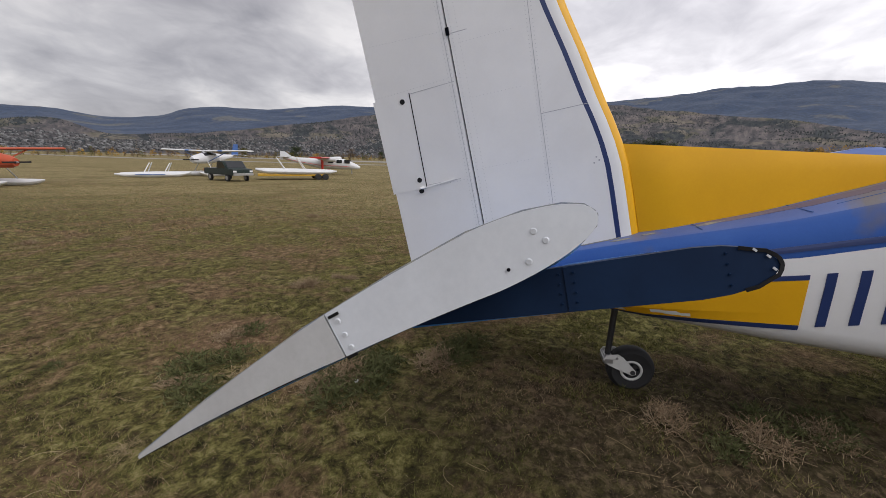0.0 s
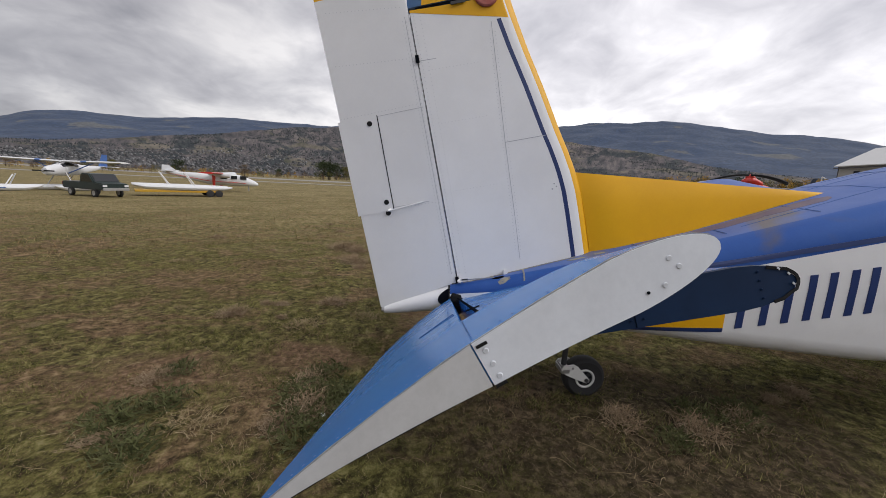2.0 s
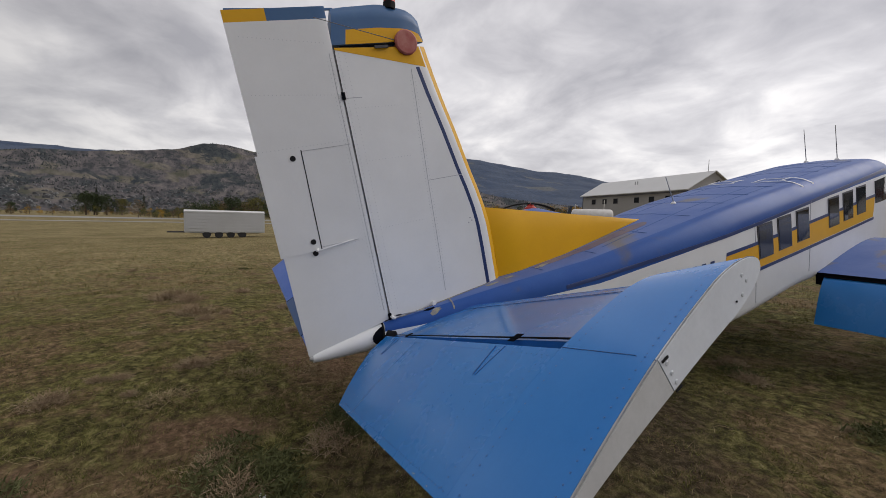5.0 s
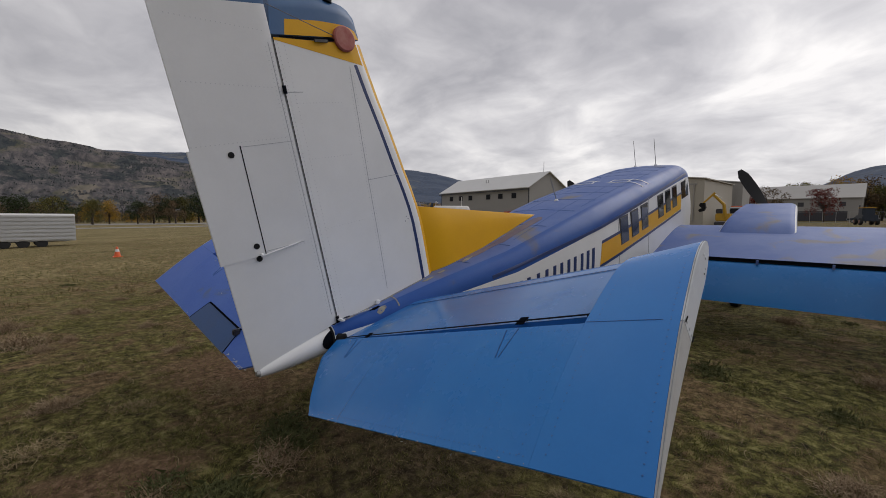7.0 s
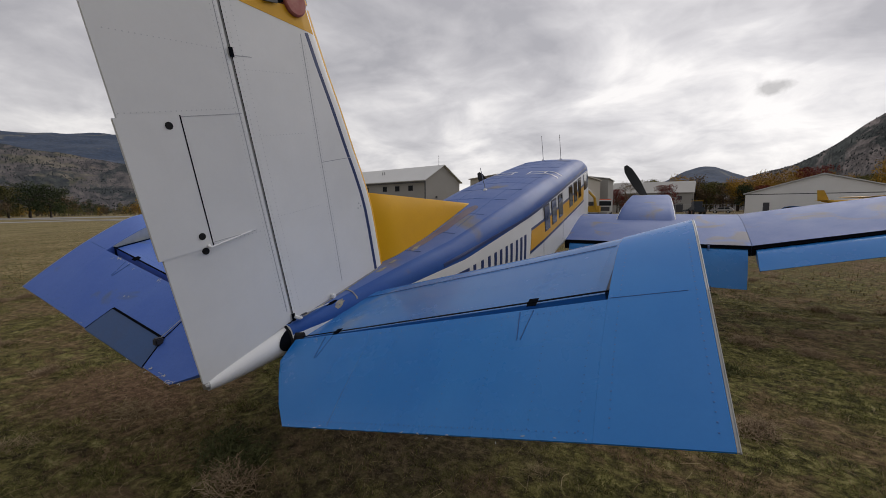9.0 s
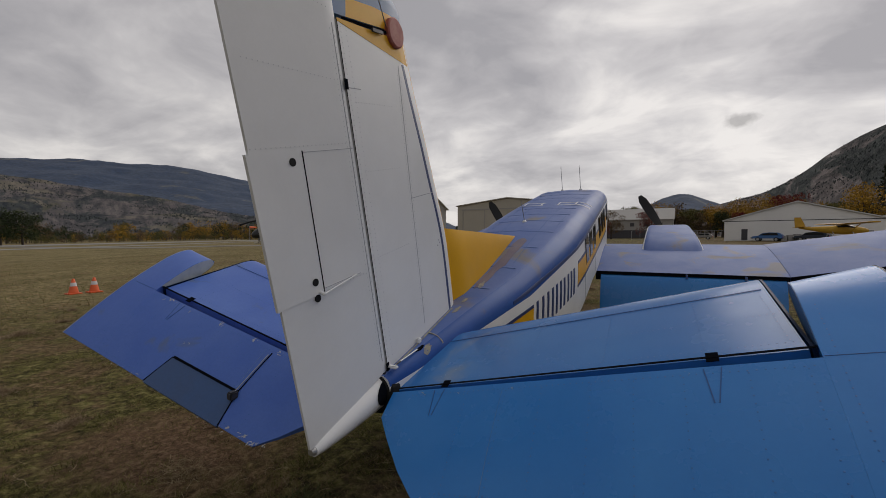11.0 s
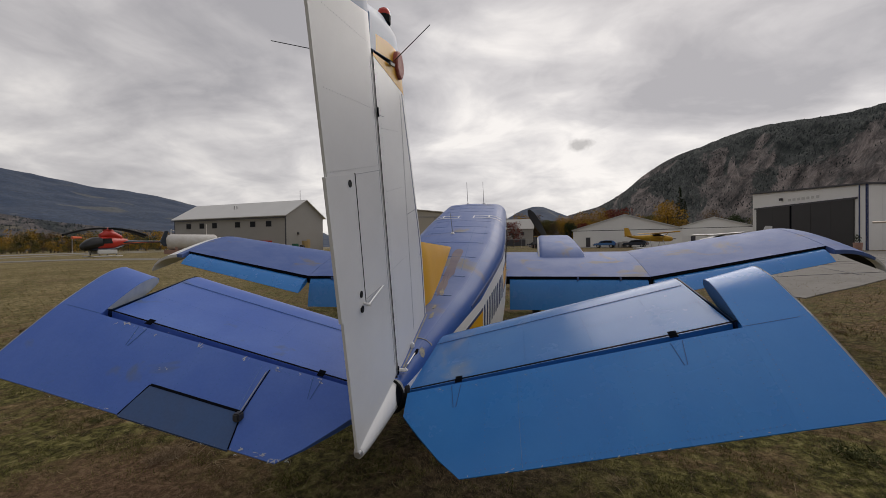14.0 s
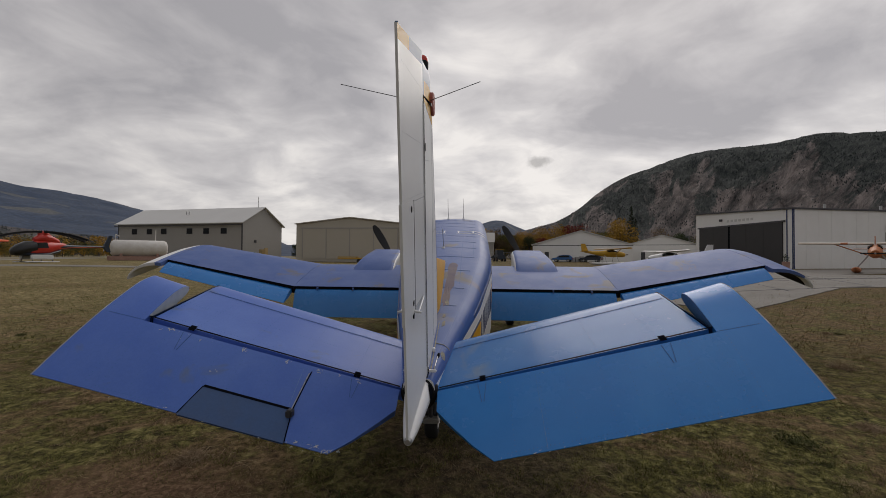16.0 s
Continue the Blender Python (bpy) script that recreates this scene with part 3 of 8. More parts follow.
def bench_material():
    """Terraced slopes: grey-mauve brush, pale fields and orchard rows in bands, dark groves."""
    m = bpy.data.materials.new("hazy_bare_orchard_slopes")
    m.use_nodes = True
    nodes, links = m.node_tree.nodes, m.node_tree.links
    b = nodes["Principled BSDF"]
    b.inputs["Roughness"].default_value = 0.95
    b.inputs["Specular IOR Level"].default_value = 0.05
    co = nodes.new("ShaderNodeTexCoord")

    def noisy(s, detail, rough, warp, flat=1.0):
        mp = nodes.new("ShaderNodeMapping")
        mp.inputs["Scale"].default_value = (1, flat, 1)
        links.new(co.outputs["UV"], mp.inputs[0])
        n = nodes.new("ShaderNodeTexNoise")
        n.inputs["Scale"].default_value, n.inputs["Detail"].default_value = s, detail
        n.inputs["Roughness"].default_value, n.inputs["Distortion"].default_value = rough, warp
        links.new(mp.outputs[0], n.inputs["Vector"])
        return n.outputs["Fac"]

    def ramp(v, *stops):
        n = nodes.new("ShaderNodeValToRGB")
        el = n.color_ramp.elements
        el[0].position, el[0].color = stops[0][0], (*stops[0][1], 1)
        el[1].position, el[1].color = stops[-1][0], (*stops[-1][1], 1)
        for p, c in stops[1:-1]:
            el.new(p).color = (*c, 1)
        links.new(v, n.inputs[0])
        return n.outputs[0]

    def mix(fac, a, c):
        n = nodes.new("ShaderNodeMix")
        n.data_type = "RGBA"
        for i, v in ((0, fac), (6, a), (7, c)):
            links.new(v, n.inputs[i])
        return n.outputs[2]
    # haze over the slopes is put into these lifted, low-contrast colours
    brush = ramp(noisy(0.07, 9, 0.75, 0.4), (0.38, (0.042, 0.043, 0.047)), (0.5, (0.084, 0.078, 0.080)), (0.62, (0.145, 0.128, 0.122)))
    field = ramp(noisy(0.03, 6, 0.7, 0.3), (0.40, (0.070, 0.070, 0.052)), (0.6, (0.165, 0.145, 0.120)))
    wood = ramp(noisy(0.12, 6, 0.7, 0.3), (0.40, (0.024, 0.030, 0.036)), (0.62, (0.056, 0.062, 0.062)))
    bands = ramp(noisy(0.010, 6, 0.6, 0.5, 4.0), (0.53, (0, 0, 0)), (0.58, (1, 1, 1)))
    groves = ramp(noisy(0.016, 8, 0.72, 0.6, 2.0), (0.51, (0, 0, 0)), (0.56, (1, 1, 1)))
    links.new(mix(groves, mix(bands, brush, field), wood), b.inputs["Base Color"])
    return m


M_HILL_MID = bench_material()


def rock_material():
    """Dark pine forest above, haze blued into its colours, bare pinkish rock and talus lower down."""
    m = bpy.data.materials.new("rocky_wooded_slope")
    m.use_nodes = True
    nodes, links = m.node_tree.nodes, m.node_tree.links
    b = nodes["Principled BSDF"]
    b.inputs["Roughness"].default_value = 0.95
    b.inputs["Specular IOR Level"].default_value = 0.1
    co = nodes.new("ShaderNodeTexCoord")

    def noisy(s, detail, rough, warp, turn=0.0, long=1.0):
        mp = nodes.new("ShaderNodeMapping")
        mp.inputs["Rotation"].default_value = (0, 0, turn)
        links.new(co.outputs["UV"], mp.inputs[0])
        sc = nodes.new("ShaderNodeMapping")
        sc.inputs["Scale"].default_value = (1, long, 1)
        links.new(mp.outputs[0], sc.inputs[0])
        n = nodes.new("ShaderNodeTexNoise")
        n.inputs["Scale"].default_value, n.inputs["Detail"].default_value = s, detail
        n.inputs["Roughness"].default_value, n.inputs["Distortion"].default_value = rough, warp
        links.new(sc.outputs[0], n.inputs["Vector"])
        return n.outputs["Fac"]

    def ramp(v, *stops):
        n = nodes.new("ShaderNodeValToRGB")
        el = n.color_ramp.elements
        el[0].position, el[0].color = stops[0][0], (*stops[0][1], 1)
        el[1].position, el[1].color = stops[-1][0], (*stops[-1][1], 1)
        for p, c in stops[1:-1]:
            el.new(p).color = (*c, 1)
        links.new(v, n.inputs[0])
        return n.outputs[0]

    rock = ramp(noisy(0.045, 10, 0.78, 0.6, 0.55, 0.45), (0.38, (0.032, 0.032, 0.034)), (0.5, (0.115, 0.100, 0.097)), (0.62, (0.24, 0.205, 0.195)))
    wood = ramp(noisy(0.16, 9, 0.78, 0.3, 0.0, 0.6), (0.38, (0.012, 0.017, 0.019)), (0.52, (0.032, 0.040, 0.040)), (0.66, (0.070, 0.077, 0.068)))
    sep = nodes.new("ShaderNodeSeparateXYZ")
    links.new(co.outputs["Object"], sep.inputs[0])
    high = nodes.new("ShaderNodeMapRange")
    high.inputs[1].default_value, high.inputs[2].default_value = 40.0, 330.0
    high.inputs[3].default_value, high.inputs[4].default_value = -0.05, 0.14
    links.new(sep.outputs[2], high.inputs[0])
    add = nodes.new("ShaderNodeMath")
    links.new(noisy(0.013, 10, 0.70, 0.7, 0.6, 0.6), add.inputs[0])
    links.new(high.outputs[0], add.inputs[1])
    mask = ramp(add.outputs[0], (0.485, (0, 0, 0)), (0.525, (1, 1, 1)))
    mix = nodes.new("ShaderNodeMix")
    mix.data_type = "RGBA"
    links.new(mask, mix.inputs[0])
    links.new(rock, mix.inputs[6])
    links.new(wood, mix.inputs[7])
    links.new(mix.outputs[2], b.inputs["Base Color"])
    bump = nodes.new("ShaderNodeBump")
    bump.inputs["Strength"].default_value, bump.inputs["Distance"].default_value = 1.0, 26.0
    links.new(noisy(0.030, 9, 0.66, 0.6, 0.55, 0.5), bump.inputs["Height"])
    links.new(bump.outputs[0], b.inputs["Normal"])
    return m


M_HILL_ROCK = rock_material()
build_range("mountain_west", "long wooded mountain ridge behind the valley, tinted blue-grey with haze",
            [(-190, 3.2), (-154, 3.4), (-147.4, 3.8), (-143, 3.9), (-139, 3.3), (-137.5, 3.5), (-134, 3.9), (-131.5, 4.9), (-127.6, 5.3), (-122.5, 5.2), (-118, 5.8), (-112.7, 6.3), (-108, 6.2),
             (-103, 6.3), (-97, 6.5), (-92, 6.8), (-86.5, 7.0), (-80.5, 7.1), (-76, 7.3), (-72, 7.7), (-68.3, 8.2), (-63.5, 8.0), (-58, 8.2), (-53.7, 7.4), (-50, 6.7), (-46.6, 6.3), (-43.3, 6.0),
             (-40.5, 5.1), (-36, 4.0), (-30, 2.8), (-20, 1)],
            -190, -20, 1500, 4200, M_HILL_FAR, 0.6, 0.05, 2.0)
build_range("mountain_bench", "bare brown orchard benches below the mountain",
            [(-170, 0.6), (-152, 1.0), (-147, 2.6), (-143, 3.1), (-139, 1.6), (-130, 2.2), (-118, 3.9), (-110, 5.3), (-104, 5.9), (-99, 6.5), (-96, 6.9), (-92.8, 8.0), (-90.3, 8.3), (-86.5, 7.4), (-84, 7.2),
             (-80, 6.9), (-77, 6.6), (-72, 5.8), (-66, 5.0), (-60, 4.3), (-54, 3.2), (-45, 2.2), (-34, 0.7)], -170, -34, 620, 1900, M_HILL_MID, 0.5, 0.16, 7.0)
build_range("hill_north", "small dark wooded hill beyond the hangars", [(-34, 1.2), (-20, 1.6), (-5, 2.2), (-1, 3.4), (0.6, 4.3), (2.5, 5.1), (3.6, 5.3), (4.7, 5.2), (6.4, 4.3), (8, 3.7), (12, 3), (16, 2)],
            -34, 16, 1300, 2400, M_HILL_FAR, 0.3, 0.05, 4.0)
build_range("mountain_east", "steep rocky dark mountain with scattered pines",
            [(4, 2.6), (6.5, 3.6), (8.6, 4.2), (10.2, 4.6), (11.5, 4.9), (13.6, 6.1), (14.8, 6.8), (16.8, 8.6), (18.4, 9.6), (19.8, 10.4), (21.3, 11.0), (23.5, 11.4), (24.7, 12.0), (27.9, 12.7), (30, 12.9), (35, 12.7), (39, 13.2), (43.6, 12.4), (50.4, 12.1), (65, 9), (85, 7), (110, 5), (130, 3)],
            1, 130, 380, 1500, M_HILL_ROCK, 0.3, 0.20, 11.0, 80, True)
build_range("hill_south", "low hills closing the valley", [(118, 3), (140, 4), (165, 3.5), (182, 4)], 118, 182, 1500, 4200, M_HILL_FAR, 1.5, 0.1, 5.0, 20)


# ---- the blue, white and yellow aeroplane, nose towards +y, standing on its tail wheel ----
plane = thing("airplane", "blue white and yellow twin-engined aeroplane parked on grass", "airplane")

# stations: y, half width, roof z, belly z, shoulder radius
BODY = [(0.50, 0.115, 0.915, 0.76, 0.06), (0.80, 0.165, 0.985, 0.735, 0.09), (1.53, 0.325, 1.185, 0.675, 0.15), (2.33, 0.485, 1.385, 0.635, 0.20),
        (3.33, 0.640, 1.705, 0.600, 0.24), (3.75, 0.690, 1.835, 0.600, 0.25), (4.30, 0.712, 1.985, 0.735, 0.25), (5.30, 0.722, 2.225, 1.000, 0.25),
        (6.40, 0.722, 2.475, 1.180, 0.25), (7.50, 0.715, 2.715, 1.320, 0.24), (7.75, 0.700, 2.720, 1.350, 0.22), (8.30, 0.640, 2.360, 1.400, 0.26),
        (8.90, 0.520, 2.240, 1.460, 0.26), (9.45, 0.340, 2.140, 1.580, 0.20), (9.70, 0.130, 2.020, 1.720, 0.10)]


def body_loop(y):
    """Half-round shoulders over flat sides; the returned rows mark where the paint changes."""
    w, top, low, r = interp(y, BODY)
    r2 = min(0.14, 0.45 * w, 0.4 * (top - low))
    pts = [(0.0, top + 0.035 * w)]
    pts += [((w - r) * 0.55, top + 0.022 * w)]
    for k in range(7):
        a = radians(90 - 15 * k)
        pts.append((w - r + r * math.cos(a), top - r + r * math.sin(a)))
    pts.append((w + 0.012 * w, (top - r) * 0.6 + (low + r2) * 0.4))
    for k in range(5):
        a = radians(-22.5 * k)
        pts.append((w - r2 + r2 * math.cos(a), low + r2 + r2 * math.sin(a)))
    pts.append((0.0, low))
    right = [(x, y, z) for x, z in pts]
    left = [(-x, y, z) for x, z in pts[-2:0:-1]]
    return right + left


def side_x(y, z):
    """The x of the right flank at a station and height."""
    loop = body_loop(y)[1:15]
    for a, b in zip(loop, loop[1:]):
        if b[2] <= z <= a[2]:
            k = (z - b[2]) / max(1e-6, a[2] - b[2])
            return b[0] + (a[0] - b[0]) * k
    return loop[-1][0] if z < loop[-1][2] else loop[0][0]


ys = [0.50 + (9.70 - 0.50) * k / 76 for k in range(77)]
loops = [body_loop(y) for y in ys]
count = len(loops[0])


def body_paint(row, col):
    k = col if col < 15 else count - 1 - col
    y = ys[row]
    return 1 if k < 3 else (2 if k < 8 else 0)


fuselage = part("fuselage", grid_mesh(loops, mats=body_paint), [M_WHITE, M_BLUETOP, M_BLUE], plane, "white flanks under a faded blue painted roof", smooth=True)


def flank(name, mat, corners, parent, label="", lift=0.004, cut=10, both=True):
    """A painted or glazed patch on the fuselage flank: corners (y, z) as two rails, lower and upper, from tail to nose."""
    out = []
    for side in (1, -1) if both else (1,):
        rows = []
        low, high = corners
        for k in range(cut + 1):
            s = k / cut
            a, b = Vector(low[0]).lerp(Vector(low[1]), s), Vector(high[0]).lerp(Vector(high[1]), s)
            row = []
            for j in range(5):
                p = a.lerp(b, j / 4)
                row.append((side * (side_x(p.x, p.y) + lift), p.x, p.y))
            for j in range(4, -1, -1):
                p = a.lerp(b, j / 4)
                row.append((side * (side_x(p.x, p.y) - 0.012), p.x, p.y))
            rows.append(row)
        out.append(part(name, grid_mesh(rows), mat, parent, label))
    return out


# navy line under the blue roof, yellow window band with its navy borders, yellow tail flash
flank("cheat_line", M_NAVY, (((2.0, 1.140), (7.55, 2.527)), ((2.0, 1.172), (7.55, 2.567))), fuselage, "navy cheat line under the blue roof", cut=40)
flank("window_band", M_YELLOW, (((3.79, 1.150), (7.22, 1.888)), ((3.82, 1.405), (7.22, 2.160))), fuselage, "yellow paint band along the windows", cut=24)
flank("band_border", M_NAVY, (((3.79, 1.113), (7.25, 1.850)), ((3.79, 1.148), (7.25, 1.885))), fuselage, cut=24, lift=0.005)
flank("band_border", M_NAVY, (((3.82, 1.407), (7.25, 2.162)), ((3.82, 1.442), (7.25, 2.197))), fuselage, cut=24, lift=0.005)
for (ya, la, ha), (yb, lb, hb) in (((0.95, 0.712, 0.800), (1.60, 0.712, 0.919)), ((1.60, 0.712, 0.919), (2.38, 0.788, 1.062))):
    flank("tail_flash", M_YELLOW, (((ya, la), (yb, lb)), ((ya, ha), (yb, hb))), fuselage, "yellow flash on the tail", cut=8)
    flank("flash_border", M_NAVY, (((ya, la - 0.031), (yb, lb - 0.031)), ((ya, la - 0.002), (yb, lb - 0.002))), fuselage, cut=8, lift=0.005)
    flank("flash_border", M_NAVY, (((ya, ha + 0.002), (yb, hb + 0.002)), ((ya, ha + 0.026), (yb, hb + 0.031))), fuselage, cut=8, lift=0.005)

# painted marks on the flank, plain upright bars
for y0, wide in ((2.455, 0.045), (2.600, 0.045), (2.735, 0.045), (2.865, 0.045), (2.985, 0.045), (3.110, 0.045), (3.225, 0.045), (3.360, 0.045), (3.480, 0.050), (3.595, 0.050)):
    z0, z1 = 0.790 + 0.226 * (y0 - 2.455), 1.110 + 0.218 * (y0 - 2.455)
    flank("painted_bar", M_NAVY, (((y0, z0), (y0 + wide, z0 + 0.01)), ((y0, z1), (y0 + wide, z1 + 0.01))), fuselage, "navy painted bar", cut=2, lift=0.005)

# cabin windows with dark glass, two groups of three, and the cockpit side window
WIN = [4.335, 4.715, 5.105, 5.855, 6.245, 6.630]
for k, y0 in enumerate(WIN):
    z0 = 1.376 + 0.229 * (y0 - 4.335)
    h = 0.330
    for pane in flank("window", M_TRIM, (((y0 + 0.05, z0 - 0.012), (y0 + 0.325, z0 + 0.045)), ((y0 - 0.03, z0 + h + 0.012), (y0 + 0.250, z0 + h + 0.07))), fuselage,
                      "small upright cabin window of dark glass", cut=3, lift=0.007):
        side = 1 if pane.data.vertices[0].co.x > 0 else -1
        low, high = ((y0 + 0.065, z0 + 0.008), (y0 + 0.308, z0 + 0.048)), ((y0 - 0.012, z0 + h), (y0 + 0.233, z0 + h + 0.042))
        rows = []
        for q in range(4):
            a, b = Vector(low[0]).lerp(Vector(low[1]), q / 3), Vector(high[0]).lerp(Vector(high[1]), q / 3)
            rows.append([(side * (side_x(p.x, p.y) + o), p.x, p.y) for p, o in ((a, 0.011), (b, 0.011), (b, 0.002), (a, 0.002))])
        part("pane", grid_mesh(rows), M_GLASS, pane)
flank("cockpit_window", M_GLASS, (((7.27, 2.07), (7.80, 2.17)), ((7.18, 2.36), (7.70, 2.49))), fuselage, "dark cockpit side window", lift=0.008)
windshield = part("windshield", grid_mesh([[(sx * 0.50, y, z + 0.012) for sx in (-1, -0.33, 0.33, 1)] for y, z in ((7.80, 2.66), (8.05, 2.51), (8.28, 2.36))], closed=False), M_GLASS,
                  fuselage, "dark windshield")
# door seam and roof tape
for y0, y1, z0, z1 in ((4.41, 4.26, 0.90, 1.745), (5.52, 5.40, 1.20, 2.00)):
    flank("door_seam", M_SEAM, (((y0, z0), (y0 + 0.008, z0)), ((y1, z1), (y1 + 0.008, z1))), fuselage, cut=1, lift=0.003)
for y0 in (5.40, 5.64):
    pts, nrm = [], []
    for x in range(-8, 9):
        w, top, low, r = interp(y0, BODY)
        sx = x / 8 * w
        z = top + 0.02 * w if abs(sx) < w - r else top - r + math.sqrt(max(0, r * r - (abs(sx) - w + r) ** 2))
        pts.append((sx * 1.002, y0, z + 0.004))
        nrm.append((sx * 0.6, -0.2, 1.0))
    part("roof_tape", strip(pts, nrm, 0.028, 0.003), M_WHITE, fuselage, "white tape line across the roof")
for sx in (-0.42, -0.14, 0.14, 0.42):
    part("roof_tape", strip([(sx, 5.40, interp(5.40, BODY)[1] + 0.022), (sx, 5.64, interp(5.64, BODY)[1] + 0.022)], (0, -0.2, 1), 0.02, 0.006), M_WHITE, fuselage)
# skin joints across the roof
for y0 in (1.9, 2.45, 3.05, 3.62, 4.15, 4.6, 5.1, 6.2, 6.7, 7.15):
    w, top, low, r = interp(y0, BODY)
    pts = [(-w + r, y0, top + 0.006), (0, y0, top + 0.037 * w + 0.001), (w - r, y0, top + 0.006)]
    part("skin_joint", strip(pts, (0, -0.2, 1), 0.005, 0.001), M_SEAMB, fuselage)
# antennas on the roof
for x, y, z, h, lean in ((-0.06, 4.09, 1.945, 0.30, 0.16), (-0.17, 7.50, 2.730, 0.49, 0.14), (0.20, 7.50, 2.730, 0.49, 0.14)):
    a = part("antenna", lathe([(z - 0.02, 0.035), (z + 0.012, 0.03), (z + 0.03, 0.012)], 10, (x, y, 0), "z"), M_WHITE, plane, "thin whip antenna on the roof")
    rodded("whip", M_STEEL, a, (x, y, z + 0.02), (x - 0.01, y - lean, z + h), 0.006, 0.004, 6)

# ---- fin ----
FIN_EDGE = [(0.90, 1.640), (1.17, 1.595), (1.50, 1.515), (1.675, 1.468), (1.82, 1.412), (1.965, 1.342), (2.10, 1.268), (2.40, 1.118), (2.65, 0.982), (2.88, 0.868), (3.015, 0.806)]


def hinge_y(z):
    return 0.556 - 0.2335 * (z - 0.947)


def edge_y(z):
    return interp(z, FIN_EDGE)[0]


def fin_low(y):
    return interp(y, [(0.0, 0.90), (0.50, 0.925), (1.53, 1.16), (2.33, 1.36), (3.33, 1.69), (3.60, 1.775)])[0]


def fin_half(d, chord):
    nose = min(1.0, max(0.0, d) / min(0.14, 0.30 * chord))
    return 0.056 * math.sqrt(1 - (1 - nose) ** 2) + 0.002


OFFS = [0.0, 0.008, 0.022, 0.060, 0.095, 0.134, 0.168, 0.22, 0.31, 0.42]


def fin_rows():
    rows, tops = [], []
    for k in range(41):
        s = k / 40
        row = []
        zb, zt = 0.93, 2.99
        zc = zb + (zt - zb) * s
        cols = OFFS + [None]
        right = []
        for o in cols:
            ye = edge_y(zc)
            yh = hinge_y(zc) + 0.004
            y = yh if o is None else ye - o * min(1.0, (ye - yh) / 0.62)
            lo, hi = fin_low(y) - 0.02, 2.846 + (y - 0.149) * 0.235
            z = lo + (hi - lo) * s
            ye, yh = edge_y(z), hinge_y(z) + 0.004
            y = yh if o is None else ye - o * min(1.0, (ye - yh) / 0.62)
            right.append((fin_half(ye - y, ye - yh), y, z))
        row = right + [(-x, y, z) for x, y, z in right[::-1]]
        rows.append(row)
    return rows


fr = fin_rows()


def fin_paint(row, col):
    n = len(OFFS)
    c = col if col < n else 2 * n - col
    z = fr[row][min(col, len(fr[row]) - 1)][2]
    if c < 3:
        return 1
    if c == 5 and fr[row][c][2] < 2.83:
        return 2
    return 0


fin = part("fin", grid_mesh(fr, mats=fin_paint), [M_WHITE, M_YELLOW, M_NAVY], plane, "white tail fin with navy stripe and yellow leading edge", smooth=True)


def fin_strip(pts, width, mat, name="seam", parent=None, surf=None):
    """A thin line along (y, z) points on both faces of the fin or rudder."""
    surf = surf or fin_surface
    for side in (1, -1):
        part(name, strip([(side * surf(y, z), y, z) for y, z in pts], (side, 0, 0), width, 0.0012), mat, parent or fin)


def fin_surface(y, z):
    return fin_half(edge_y(z) - y, edge_y(z) - hinge_y(z))


# the yellow wedge under the horn, widening towards the nose
for side in (1, -1):
    rows = []
    for k in range(11):
        q = k / 10
        z0, z1 = 2.826 + 0.022 * q, 2.840 + 0.158 * q
        row = []
        for j in range(4):
            z = z0 + (z1 - z0) * j / 3
            a, b = hinge_y(z) + 0.006, edge_y(z) - 0.004
            y = a + (b - a) * q
            row.append((side * (fin_surface(y, z) + 0.0016), y, z))
        rows.append(row + [(x - side * 0.004, y, z) for x, y, z in row[::-1]])
    part("yellow_wedge", grid_mesh(rows), M_YELLOW, fin, "yellow painted wedge below the rudder horn")
fin_strip([(hinge_y(2.52) + 0.02, 2.52), (hinge_y(2.52) + 0.13, 2.545)], 0.004, M_SEAM)
fin_strip([(1.03, 1.13), (0.960, 1.48), (0.850, 2.0), (0.690, 2.81)], 0.003, M_SEAM)
fin_strip([(0.852, 2.0), (1.150, 2.068)], 0.004, M_SEAM)

# dorsal fillet, a thin yellow blade running forward along the roof
rows = []
for k in range(25):
    s = k / 24
    yb = 1.60 + (3.49 - 1.60) * s
    top = 1.812 + (1.752 - 1.812) * s
    low = fin_low(yb) - 0.03
    yt = 1.385 + (3.49 - 1.385) * s
    wb = 0.012 + 0.045 * min(1.0, s / 0.1) * (1 - s)
    row = []
    for j in range(7):
        q = j / 6
        y = yb + (yt - yb) * q ** 1.0 if s < 1 else yb
        row.append((wb * (1 - q**2.2) ** 0.6 + 0.004, edge_y(low + (top - low) * q) + (3.49 - edge_y(low + (top - low) * q)) * s - 0.002, low + (top - low) * q))
    rows.append(row + [(-x, y, z) for x, y, z in row[::-1]])
dorsal = part("dorsal_fin", grid_mesh(rows), M_YELLOW, plane, "long yellow dorsal fillet ahead of the fin", smooth=True)
part("sealant_line", strip([(0.10 - 0.02 * k, 1.62 + 0.34 * k, fin_low(1.62 + 0.34 * k) + 0.012) for k in range(5)], (0.7, 0, 0.7), 0.02, 0.004), M_SEALER, dorsal)


def roof_z(x, y):
    """Height of the fuselage's upper skin."""
    loop = body_loop(y)[:10]
    return float(np.interp(abs(x), [p[0] for p in loop], [p[2] for p in loop]))


